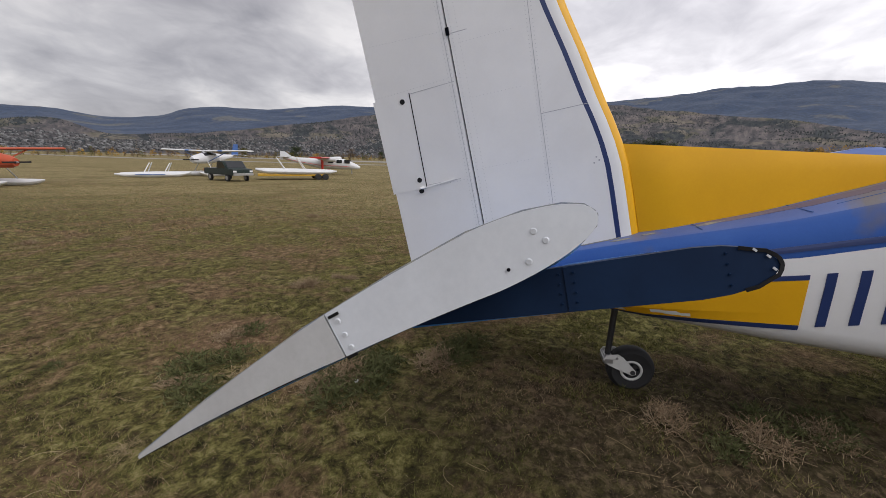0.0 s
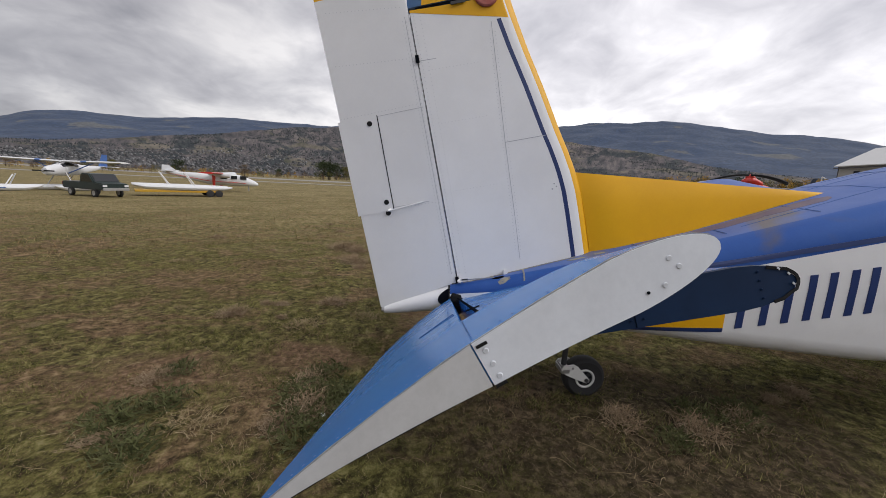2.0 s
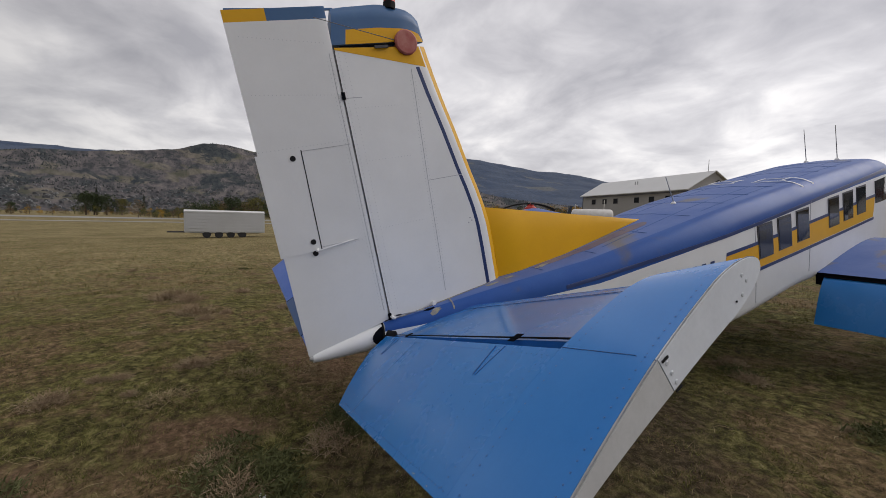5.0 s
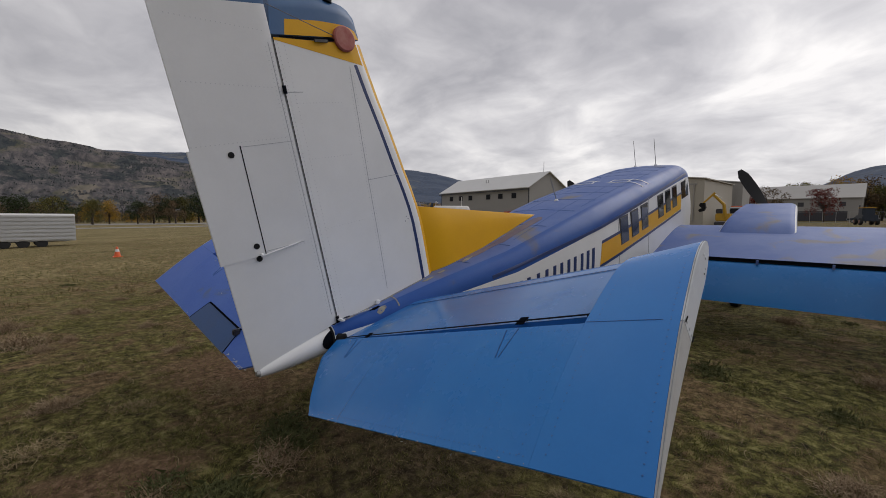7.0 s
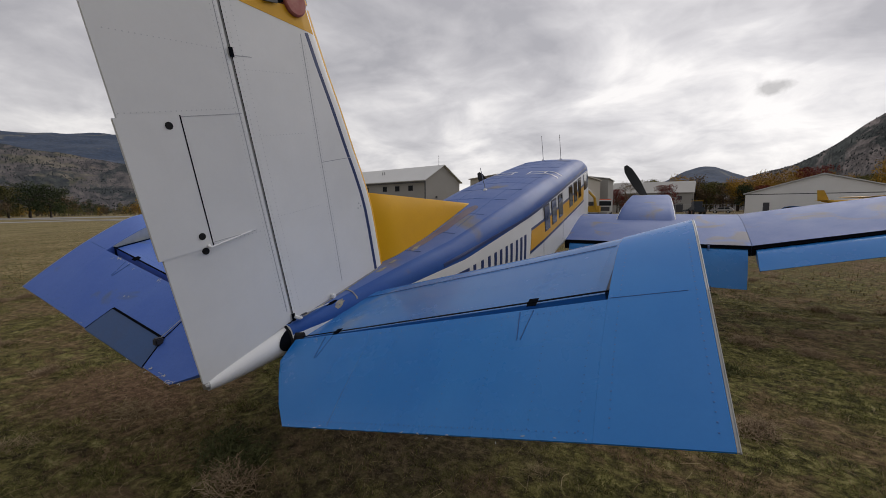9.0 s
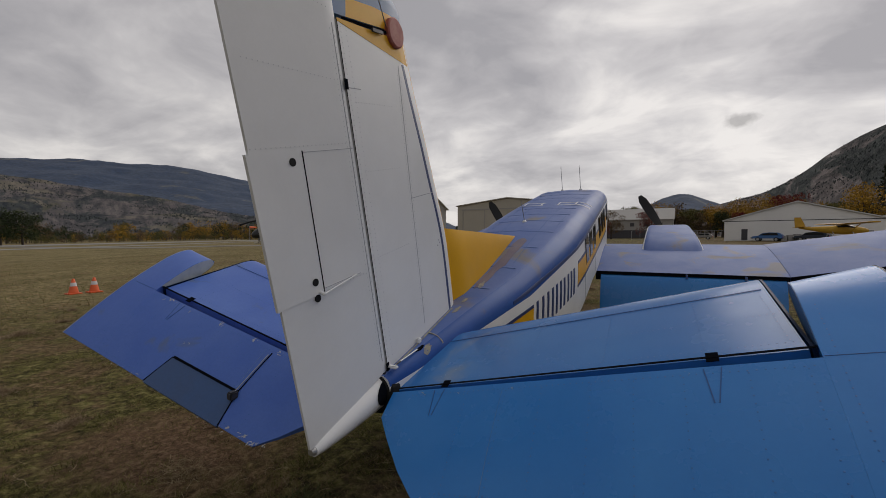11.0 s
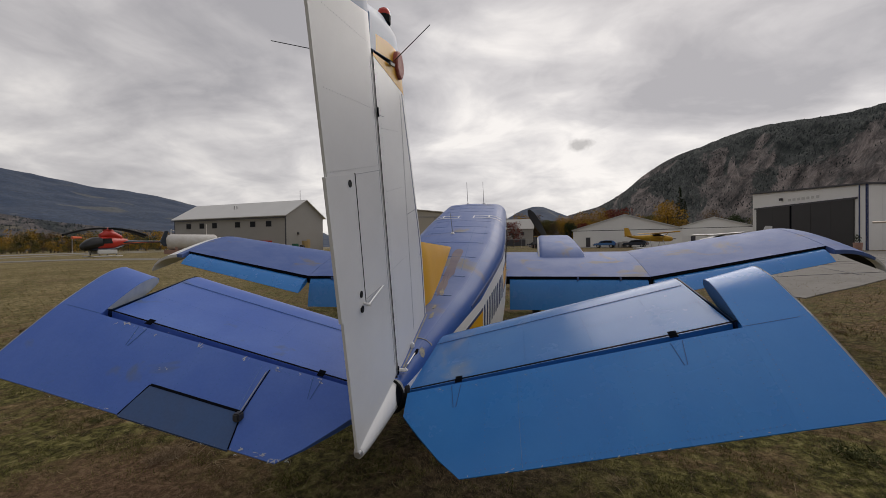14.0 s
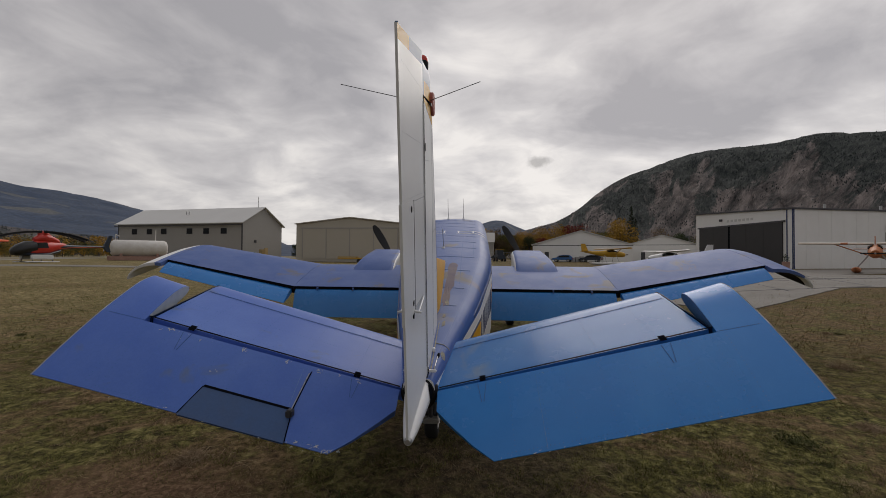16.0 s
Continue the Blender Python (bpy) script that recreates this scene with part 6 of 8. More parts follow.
# big white hangar with charcoal doors
big_hangar = thing("large_hangar", "large white hangar with open charcoal sliding doors", "hangar", at=on_field(37.5, 47.2, -78.5))
BW, BD, BH = 15.0, 42.0, 6.9
part("wall", prism([(-BW, -0.6), (0, -0.6), (0, BH), (-BW, BH + 0.8)], 1, 0, BD), M_WHITECLAD, big_hangar)
part("roof", prism([(-BW - 0.25, BH + 0.82), (0.2, BH + 0.02), (0.2, BH + 0.18), (-BW - 0.25, BH + 0.98)], 1, -0.25, BD + 0.2), M_TRIM, big_hangar, "dark roof edge")
DX0, DX1, DH = -14.2, -1.25, 5.5
for a, b in ((DX0, -9.0), (-8.7, DX1)):
    door = boxed("hangar_door", M_CHARCOAL, big_hangar, a, b, -0.16, 0.02, 0.02, DH, label="charcoal sliding hangar door")
    n = int((b - a) / 1.9)
    for k in range(1, n):
        boxed("door_rib", M_CHARCOAL, door, a + (b - a) * k / n - 0.04, a + (b - a) * k / n + 0.04, -0.175, -0.15, 0.05, DH - 0.05)
boxed("door_gap", M_GAP, big_hangar, -9.0, -8.7, -0.12, 0.03, 0, DH)
boxed("door_track", M_TRIM, big_hangar, DX0 - 0.3, DX1 + 0.3, -0.2, 0.02, DH, DH + 0.18)
for x in (-0.06, -0.75):
    boxed("downpipe", M_NAVY, big_hangar, x - 0.04, x + 0.04, -0.08, -0.002, 0, BH, label="blue corner trim")
boxed("corner_trim", M_NAVY, big_hangar, 0.002, 0.05, 0.0, 0.10, 0, BH)
for k in range(1, 20):
    boxed("cladding_rib", M_WHITECLAD, big_hangar, 0.0, 0.02, k * 1.7 - 0.03, k * 1.7 + 0.03, 0, BH - 0.05)
for k in range(7):
    boxed("sign_bar", M_ROOF, big_hangar, -9.3 + 0.62 * k, -8.95 + 0.62 * k, -0.05, 0.0, 6.1, 6.4, label="grey sign lettering bar")
boxed("wall_lamp", M_TRIM, big_hangar, -10.4, -10.1, -0.3, 0, 6.3, 6.6)
boxed("side_door", M_CARBLUE, big_hangar, 0.0, 0.08, 13.5, 14.6, 0, 2.1, label="blue side door")
boxed("louvre", M_STEEL, big_hangar, 0.0, 0.25, 12.6, 13.6, 4.3, 5.3, label="wall louvre with a soot stain")
boxed("soot_stain", M_GREYCLAD, big_hangar, 0.0, 0.055, 12.5, 13.9, 3.1, 4.4)
boxed("side_window", M_GLASS, big_hangar, 0.0, 0.08, 24.5, 25.5, 2.6, 4.2)
boxed("side_window", M_GLASS, big_hangar, 0.0, 0.08, 24.5, 25.5, 0.9, 2.0)
boxed("meter_box", M_STEEL, big_hangar, 0.0, 0.2, 20.2, 20.8, 4.6, 5.4)
for y in (6.0, 14.0, 22.0):
    rodded("roof_vent", M_STEEL, big_hangar, (-1.5, y, BH), (-1.5, y, BH + 0.9), 0.14)

# far hangar with a blue roof line beyond the orange floatplane
far_shed = thing("metal_hangar", "pale hangar with a teal roof edge", "hangar", at=on_field(-60, -124, 62))
part("wall", gable_body(16, 14, 4.2, 6.0, "y"), M_WHITECLAD, far_shed)
gable_roof(far_shed, 16, 14, 4.2, 6.0, "y", 0.4, M_CAPBLUE)


# ---- aircraft, vehicles and gear round the field ----
def tube(stations, n=14, squash=1.0):
    """A body along y from (y, centre z, half width, half height)."""
    return grid_mesh([[(w * math.cos(2 * math.pi * k / n), y, z + h * math.sin(2 * math.pi * k / n)) for k in range(n)] for y, z, w, h in stations])


def flat_wing(x0, x1, y, z, chord, thick, rise=0.0, chord1=None):
    loops = []
    for x, c in ((x0, chord), ((x0 + x1) / 2, (chord + (chord1 or chord)) / 2), (x1, chord1 or chord)):
        zz = z + abs(x) * rise
        loops.append(foil_loop((x, y + c * 0.3, zz), (x, y - c * 0.7, zz), (0, 0, 1), thick, 0, 1, 7))
    return grid_mesh(loops)


def float_hull(parent, x, y0, y1, z, mat):
    st = [(y0, z + 0.35, 0.05, 0.08), (y0 + 0.8, z + 0.28, 0.25, 0.20), ((y0 + y1) / 2, z + 0.28, 0.36, 0.28), (y1 - 1.0, z + 0.33, 0.32, 0.25), (y1 - 0.2, z + 0.46, 0.16, 0.12), (y1, z + 0.52, 0.04, 0.04)]
    bm = tube(st, 10)
    bmesh.ops.translate(bm, verts=bm.verts, vec=(x, 0, 0))
    return part("float", bm, mat, parent, "long pontoon float", smooth=True)


def floatplane(label, at, body, wing_mat, trim, floats=True, scale=1.0, float_mat=None):
    ob = thing("floatplane", label, "floatplane", at=at @ Matrix.Scale(scale, 4))
    z = 1.75 if floats else 0.9
    part("fuselage", tube([(-4.3, z + 0.55, 0.06, 0.12), (-3.0, z + 0.40, 0.18, 0.24), (-1.0, z + 0.25, 0.42, 0.50), (0.6, z + 0.30, 0.52, 0.66), (1.6, z + 0.20, 0.50, 0.56), (2.6, z + 0.10, 0.44, 0.44), (3.0, z + 0.08, 0.28, 0.28)]), body, ob, smooth=True)
    part("cabin_window", tube([(-0.3, z + 0.62, 0.46, 0.22), (0.6, z + 0.68, 0.535, 0.24), (1.5, z + 0.55, 0.50, 0.22)], 12), M_GLASS, ob, "dark cabin windows")
    for s in (1, -1):
        part("wing", flat_wing(s * 0.1, s * 5.4, 0.8, z + 1.0, 1.6, 0.2, 0.02, 1.3), wing_mat, ob, smooth=True)
        part("wing_band", flat_wing(s * 1.8, s * 2.3, 0.8, z + 1.005, 1.58, 0.215, 0.02), trim, ob)
        rodded("strut", trim, ob, (s * 0.4, 0.9, z - 0.1), (s * 2.8, 0.8, z + 1.02), 0.05)
        part("tailplane", flat_wing(s * 0.05, s * 1.6, -3.9, z + 0.62, 0.9, 0.08, 0, 0.6), body, ob)
        if floats:
            float_hull(ob, s * 1.25, -2.8, 3.6, 0.0, float_mat or M_FLOATWHITE)
            for y in (-0.9, 1.4):
                rodded("float_strut", M_STEEL, ob, (s * 1.2, y, 0.5), (s * 0.4, y * 0.9, z), 0.045)
        else:
            rodded("gear_leg", M_STEEL, ob, (s * 0.3, 1.0, z - 0.1), (s * 0.9, 1.0, 0.3), 0.05)
            part("wheel", lathe([(-0.1, 0.2), (-0.08, 0.28), (0.08, 0.28), (0.1, 0.2)], 14, (s * 0.95, 1.0, 0.28), "x"), M_TYRE, ob, smooth=True)
    part("tail_fin", prism([(-4.7, z + 0.5), (-3.5, z + 0.6), (-4.1, z + 1.9), (-4.8, z + 1.9)], 0, -0.04, 0.04), trim, ob)
    rodded("propeller_hub", M_STEEL, ob, (0, 3.0, z + 0.08), (0, 3.25, z + 0.08), 0.1, 0.04)
    for s in (1, -1):
        boxed("blade", M_PROP, ob, min(0, s * 0.95), max(0, s * 0.95), 3.1, 3.13, z + 0.02, z + 0.14)
    return ob


floatplane("white floatplane with blue bands on white pontoons", on_field(-41.0, -35.5, -89), M_FLOATWHITE, M_FLOATWHITE, M_FLOATBLUE, scale=1.04)
floatplane("orange-red floatplane on pale pontoons", on_field(-18.4, -34.2, 4), M_ORANGERED, M_ORANGERED, M_ORANGERED, scale=0.9)
floatplane("yellow high-wing floatplane with a red stripe", on_field(21.0, 60.5, -80), M_MACHINE, M_MACHINE, M_MACHINE, scale=0.88)
floatplane("small white high-wing aeroplane on wheels", on_field(26.3, 51.8, 92), M_FLOATWHITE, M_FLOATWHITE, M_FLOATWHITE, floats=False, scale=1.05)

# twin-engined red and white aircraft with fixed gear
islander = thing("propeller_aircraft", "white twin-engined aircraft with red stripes", "airplane", at=on_field(-52.7, -26.4, 14))
part("fuselage", tube([(-6.2, 2.2, 0.10, 0.16), (-4.0, 1.9, 0.32, 0.42), (-1.0, 1.55, 0.62, 0.72), (2.2, 1.5, 0.66, 0.76), (3.2, 1.35, 0.58, 0.58), (4.2, 1.15, 0.34, 0.34), (4.6, 1.05, 0.10, 0.12)]), M_FLOATWHITE, islander, smooth=True)
part("stripe", tube([(-6.0, 2.15, 0.125, 0.05), (-4.0, 1.75, 0.335, 0.07), (-1.0, 1.30, 0.645, 0.07), (2.2, 1.22, 0.68, 0.07), (3.2, 1.15, 0.60, 0.06)], 14), M_CHOPPER, islander, "red stripe along the body")
for y in (0.2, 1.4, 2.5):
    boxed("cabin_window", M_GLASS, islander, -0.69, 0.69, y, y + 0.75, 1.65, 2.1)
for s in (1, -1):
    part("wing", flat_wing(s * 0.1, s * 7.0, 0.3, 2.32, 1.9, 0.24, 0.01, 1.6), M_CHOPPER if s > 0 else M_FLOATWHITE, islander, smooth=True)
    part("nacelle", (lambda b, s=s: (bmesh.ops.translate(b, verts=b.verts, vec=(s * 2.0, 0, 0)), b)[1])(tube([(-0.9, 2.2, 0.1, 0.1), (0.3, 2.15, 0.34, 0.32), (1.6, 2.1, 0.32, 0.3)])), M_FLOATWHITE, islander, smooth=True)
    rodded("gear_leg", M_CHOPPER, islander, (s * 2.0, -0.3, 2.1), (s * 2.0, -0.3, 0.3), 0.22, 0.12)
    part("wheel", lathe([(-0.1, 0.2), (-0.08, 0.3), (0.08, 0.3), (0.1, 0.2)], 14, (s * 2.0, -0.3, 0.3), "x"), M_TYRE, islander, smooth=True)
    part("tailplane", flat_wing(s * 0.05, s * 2.3, -5.6, 2.4, 1.2, 0.1, 0), M_FLOATWHITE, islander)
part("tail_fin", prism([(-6.6, 2.2), (-4.6, 2.2), (-5.9, 3.1), (-6.5, 3.1)], 0, -0.06, 0.06), M_FLOATWHITE, islander)
rodded("nose_leg", M_STEEL, islander, (0, 3.4, 1.0), (0, 3.4, 0.2), 0.08)

# red helicopter with covered rotor head
heli = thing("helicopter", "red and black helicopter with tied-down rotor blades", "helicopter", at=on_field(-59.1, 51.0, 170) @ Matrix.Scale(1.1, 4))
part("cabin", tube([(2.2, 1.60, 0.70, 0.72), (1.0, 1.80, 0.90, 0.98), (-0.4, 1.85, 0.82, 0.90), (-1.5, 2.05, 0.42, 0.55), (-2.3, 2.1, 0.26, 0.32)]), M_CHOPPER, heli, "red cabin", smooth=True)
part("nose_glass", tube([(3.45, 1.30, 0.15, 0.18), (3.3, 1.34, 0.48, 0.46), (2.8, 1.50, 0.76, 0.72), (2.1, 1.74, 0.88, 0.86), (1.2, 1.86, 0.91, 0.80)], 14), M_DARKGLASS, heli, "dark bubble windows", smooth=True)
for s in (1, -1):
    part("door_window", prism([(1.3, 1.75), (1.2, 2.45), (0.3, 2.5), (0.1, 1.80)], 0, *sorted((s * 0.70, s * 0.925))), M_GLASS, heli)
part("belly", tube([(2.9, 1.02, 0.34, 0.14), (2.0, 0.98, 0.70, 0.26), (0.0, 1.0, 0.78, 0.28), (-1.6, 1.45, 0.40, 0.26)], 12), M_CARDARK, heli, "black lower hull", smooth=True)
part("tail_boom", tube([(-1.2, 1.95, 0.42, 0.40), (-4.0, 2.02, 0.24, 0.22), (-7.2, 2.10, 0.14, 0.13)], 12), M_CARDARK, heli, "black tail boom with an orange-red stripe", smooth=True)
part("boom_stripe", tube([(-1.2, 1.78, 0.435, 0.10), (-4.0, 1.95, 0.255, 0.06), (-6.8, 2.06, 0.155, 0.03)], 12), M_ORANGE, heli, "orange-red stripe")
part("tail_fin", prism([(-8.2, 1.35), (-7.7, 1.35), (-7.0, 2.1), (-7.3, 2.5), (-7.9, 3.75), (-8.4, 3.75), (-7.9, 2.2)], 0, -0.07, 0.07), M_CARDARK, heli, "swept black tail fin")
rodded("tail_rotor_blade", M_FLOATWHITE, heli, (0.25, -7.4, 1.5), (0.25, -7.6, 2.9), 0.06)
part("rotor_cover", tube([(1.2, 2.85, 0.25, 0.25), (0.6, 3.05, 0.60, 0.52), (-0.4, 3.0, 0.62, 0.55), (-1.5, 2.6, 0.30, 0.35)], 12), M_CHOPPER, heli, "red cloth cover over the engine", smooth=True)
part("mast_cover", tube([(0.75, 3.55, 0.12, 0.15), (0.2, 3.65, 0.34, 0.34), (-0.4, 3.45, 0.25, 0.25)], 10), M_CHOPPER, heli, "red cloth cover over the rotor head", smooth=True)
rodded("rotor_mast", M_STEEL, heli, (0, 0.2, 3.2), (0, 0.2, 3.75), 0.12)
for a in (98, 196, 280):
    d = Vector((math.cos(radians(a)), math.sin(radians(a)), 0))
    rows = []
    for k in range(8):
        s = k / 7
        c = Vector((0, 0.2, 3.7)) + d * (0.2 + 5.4 * s) - Vector((0, 0, 1.0 * s * s))
        n = Vector((-d.y, d.x, 0)) * 0.16
        rows.append([c - n, c + n, c + n + Vector((0, 0, 0.24)), c - n + Vector((0, 0, 0.24))])
    part("rotor_blade", grid_mesh(rows), M_BLACK, heli)
for s in (1, -1):
    rodded("skid", M_FLOATWHITE, heli, (s * 1.05, 2.6, 0.06), (s * 1.05, -1.0, 0.06), 0.06)
    for y in (1.8, -0.3):
        rodded("skid_leg", M_CARDARK, heli, (s * 1.05, y, 0.06), (s * 0.5, y, 1.1), 0.05)
    boxed("cargo_pod", M_FLOATWHITE, heli, *sorted((s * 0.75, s * 1.05)), -0.4, 2.0, 0.35, 0.95, bevel=0.1, label="white side cargo pod")

# white fuel tank on a frame
tank = thing("fuel_tank", "white cylindrical fuel tank on a rusty frame", "tank", at=on_field(-56.6, 64.6, 40.5))
part("vessel", lathe([(-4.0, 0.7), (-3.8, 1.2), (-3.4, 1.42), (3.4, 1.42), (3.8, 1.2), (4.0, 0.7)], 22, (0, 0, 2.1), "x"), M_TANK, tank, "white steel vessel", smooth=True)
boxed("frame", M_RUST, tank, -4.3, 4.3, -1.2, 1.2, 0.05, 0.75, label="pinkish rusty steel frame")
for x in (-2.5, 2.5):
    boxed("saddle", M_RUST, tank, x - 0.2, x + 0.2, -1.1, 1.1, 0.7, 1.25)
for x, h in ((-3.3, 0.9), (2.2, 1.9)):
    rodded("vent_pipe", M_TANK, tank, (x, 0, 3.4), (x, 0, 3.5 + h), 0.07)
rodded("vent_pipe", M_TANK, tank, (-3.3, 0, 4.38), (-2.8, 0, 4.1), 0.07)

# orange bins, green drum, crate beside the office
for k in range(8):
    t = thing("fuel_barrel", "orange-red barrel stacked beside the grey building", "barrel", "orange barrels", at=on_field(-59.5 + 1.1 * (k % 4), 89.2 - 0.22 * (k % 4), 0, 1.3 * (k // 4)))
    part("drum", lathe([(0, 0.42), (0.03, 0.46), (0.6, 0.45), (0.64, 0.47), (1.25, 0.46), (1.3, 0.40)], 16, (0, 0, 0.0), "z"), M_CHOPPER, t, smooth=True)
crate = thing("crate", "upright weathered plywood crate", "crate", at=on_field(-48.6, 91, -35))
boxed("board", M_WOODCRATE, crate, -0.7, 0.7, -0.4, 0.4, 0, 2.5, bevel=0.03)
bush_pump = thing("water_pump", "green pump unit with a black hose reel", "pump", at=on_field(-50.6, 90.0, -20))
boxed("casing", material("green_paint", (0.03, 0.16, 0.10), 0.5, vary=0.2), bush_pump, -0.8, 0.8, -0.5, 0.5, 0, 1.8, bevel=0.12)
part("hose_reel", lathe([(-0.3, 0.6), (-0.28, 0.75), (0.28, 0.75), (0.3, 0.6)], 18, (2.4, 0, 0.75), "y"), M_TYRE, bush_pump, smooth=True)


def road_vehicle(name, label, at, paint, length, height, pickup=False, category="car", group=""):
    ob = thing(name, label, category, group, at=at)
    L, w, wb = length / 2, 0.88 if not pickup else 0.98, length * 0.29
    h0, h1 = height * 0.32, height * 0.62
    prof = ([(-L, h0), (-L, h1), (-0.1 * L, h1), (-0.02 * L, height), (0.38 * L, height), (0.60 * L, h1 + 0.06), (L, h1 - 0.03), (L, h0)] if pickup else
            [(-L, h0), (-L, h1 + 0.05), (-0.72 * L, height * 0.97), (-0.1 * L, height), (0.22 * L, height * 0.93), (0.52 * L, h1 + 0.03), (0.97 * L, h1 - 0.10), (L, h0)])
    bm = prism(prof, 0, -w, w)
    bmesh.ops.bevel(bm, geom=[e for e in bm.edges if e.calc_length() > 0.3], offset=0.07, segments=2, affect="EDGES")
    body = part("body", bm, paint, ob)
    if pickup:
        boxed("load_bed", M_TRIM, body, -w + 0.12, w - 0.12, -L + 0.12, -0.14 * L, h1 - 0.05, h1 + 0.012)
    for s in (1, -1):
        gl = [(-0.02 * L, h1 + 0.05), (0.0, height - 0.10), (0.36 * L, height - 0.10), (0.54 * L, h1 + 0.06)] if pickup else [(-0.72 * L, h1 + 0.06), (-0.62 * L, height * 0.93), (-0.1 * L, height - 0.09), (0.2 * L, height * 0.88), (0.44 * L, h1 + 0.06)]
        part("side_window", prism(gl, 0, s * (w - 0.05), s * (w + 0.006)), M_GLASS, body)
        for y in (-wb, wb):
            whl = part("wheel", lathe([(-0.11, 0.2), (-0.11, 0.30), (-0.07, 0.345), (0.07, 0.345), (0.11, 0.30), (0.11, 0.2)], 18, (s * (w - 0.08), y, 0.345), "x"), M_TYRE, ob, smooth=True)
            part("rim", lathe([(-0.115, 0.03), (-0.118, 0.2), (0.118, 0.2), (0.115, 0.03)], 14, (s * (w - 0.08), y, 0.345), "x"), M_STEEL, whl)
        boxed("headlight", M_FLOATWHITE, body, *sorted((s * (w - 0.35), s * (w - 0.05))), L - 0.04, L + 0.015, h1 - 0.28, h1 - 0.12)
        boxed("tail_light", M_LENS, body, *sorted((s * (w - 0.18), s * (w - 0.02))), -L - 0.015, -L + 0.03, h1 - 0.3, h1 - 0.05)
    part("windshield", prism([(0.40 * L, height - 0.06), (0.585 * L, h1 + 0.10), (0.60 * L, h1 + 0.12), (0.415 * L, height - 0.04)] if pickup else [(0.26 * L, height * 0.91), (0.50 * L, h1 + 0.06), (0.52 * L, h1 + 0.09), (0.28 * L, height * 0.94)], 0, -w + 0.15, w - 0.15), M_GLASS, body)
    boxed("bumper", M_STEEL if pickup else M_TRIM, body, -w + 0.03, w - 0.03, L - 0.05, L + 0.10, h0 - 0.02, h0 + 0.2, bevel=0.03)
    return ob


road_vehicle("pickup_truck", "dark green pickup truck towing a float trailer", on_field(-32.2, -26.6, -24), M_TRUCK, 5.2, 1.85, True, "truck")
road_vehicle("car", "small bright blue car by the white hangar", on_field(19.6, 84.5, 70), M_CARBLUE, 4.2, 1.5)
road_vehicle("car", "dark blue car beside the white hangar", on_field(25.0, 83.0, 60), M_CARDARK, 4.4, 1.5)
road_vehicle("car", "pale green parked car by the fence", on_field(13.0, 112, 80), M_GREYCLAD, 4.3, 1.45)
road_vehicle("car", "dark parked car by the fence", on_field(7.5, 112, 84), M_CARDARK, 4.4, 1.5)
# boxes stacked between the cars
for k in range(3):
    t = thing("storage_box", "weathered grey storage box beside parked cars", "box", "storage boxes", at=on_field(21.6 + 0.9 * k, 84.2, 10 * k))
    boxed("box_body", M_GREYCLAD, t, -0.4, 0.4, -0.4, 0.4, 0, 0.95 + 0.12 * k, bevel=0.03)

# two floats on a low trailer behind the truck
ftrailer = thing("float_trailer", "low trailer carrying a pair of white pontoons", "trailer", at=on_field(-37.6, -22.6, 215))
for x in (-1.1, 1.1):
    float_hull(ftrailer, x, -4.0, 4.0, 0.55, M_FLOATWHITE)
boxed("trailer_frame", M_MACHINE, ftrailer, -1.3, 1.3, -3.0, 3.8, 0.40, 0.56, bevel=0.02)
for s in (1, -1):
    for y in (-2.0, -2.75):
        part("wheel", lathe([(-0.1, 0.2), (-0.08, 0.33), (0.08, 0.33), (0.1, 0.2)], 16, (s * 1.45, y, 0.33), "x"), M_TYRE, ftrailer, smooth=True)
    for y in (-0.8, 1.2):
        rodded("spreader_strut", M_FLOATWHITE, ftrailer, (s * 1.0, y, 1.1), (s * 0.55, y + 0.7, 2.2), 0.05)

# a loose pair of floats beside the white floatplane
pair = thing("pontoon_pair", "loose pair of white pontoons with a blue stripe on the grass", "pontoons", at=on_field(-35.2, -37.6, 36))
for x in (-1.1, 1.1):
    float_hull(pair, x, -3.4, 3.2, 0.0, M_FLOATWHITE)
    boxed("stripe", M_FLOATBLUE, pair, x - 0.375, x + 0.375, -1.6, 1.0, 0.31, 0.37)
    for y in (-0.9, 0.9):
        rodded("spreader_strut", M_FLOATWHITE, pair, (x, y, 0.5), (x * 0.6, y + 0.5, 1.5), 0.05)
for y in (-1.4, 1.6):
    rodded("spreader_bar", M_STEEL, pair, (-1.1, y, 0.4), (1.1, y, 0.4), 0.05)

# long ribbed aluminium trailer at the field's edge
strailer = thing("box_trailer", "long ribbed aluminium box trailer", "trailer", at=on_field(-42.5, -0.7, 91))
TL, TW, TZ0, TZ1 = 6.8, 2.4, 0.50, 2.40
boxed("box_body", M_SILVER, strailer, -TL / 2, TL / 2, -TW / 2, TW / 2, TZ0, TZ1, bevel=0.04, label="ribbed aluminium body")
for s in (1, -1):
    for k in range(7):
        z = TZ0 + 0.12 + 0.29 * k
        boxed("side_rib", M_SILVER, strailer, -TL / 2 + 0.05, TL / 2 - 0.05, *sorted((s * TW / 2, s * (TW / 2 + 0.07))), z, z + 0.12)
part("trailer_roof", prism([(-TW / 2 - 0.05, TZ1 + 0.004), (TW / 2 + 0.05, TZ1 + 0.004), (TW / 2 - 0.3, TZ1 + 0.22), (-TW / 2 + 0.3, TZ1 + 0.22)], 0, -TL / 2, TL / 2), M_ROOF, strailer)
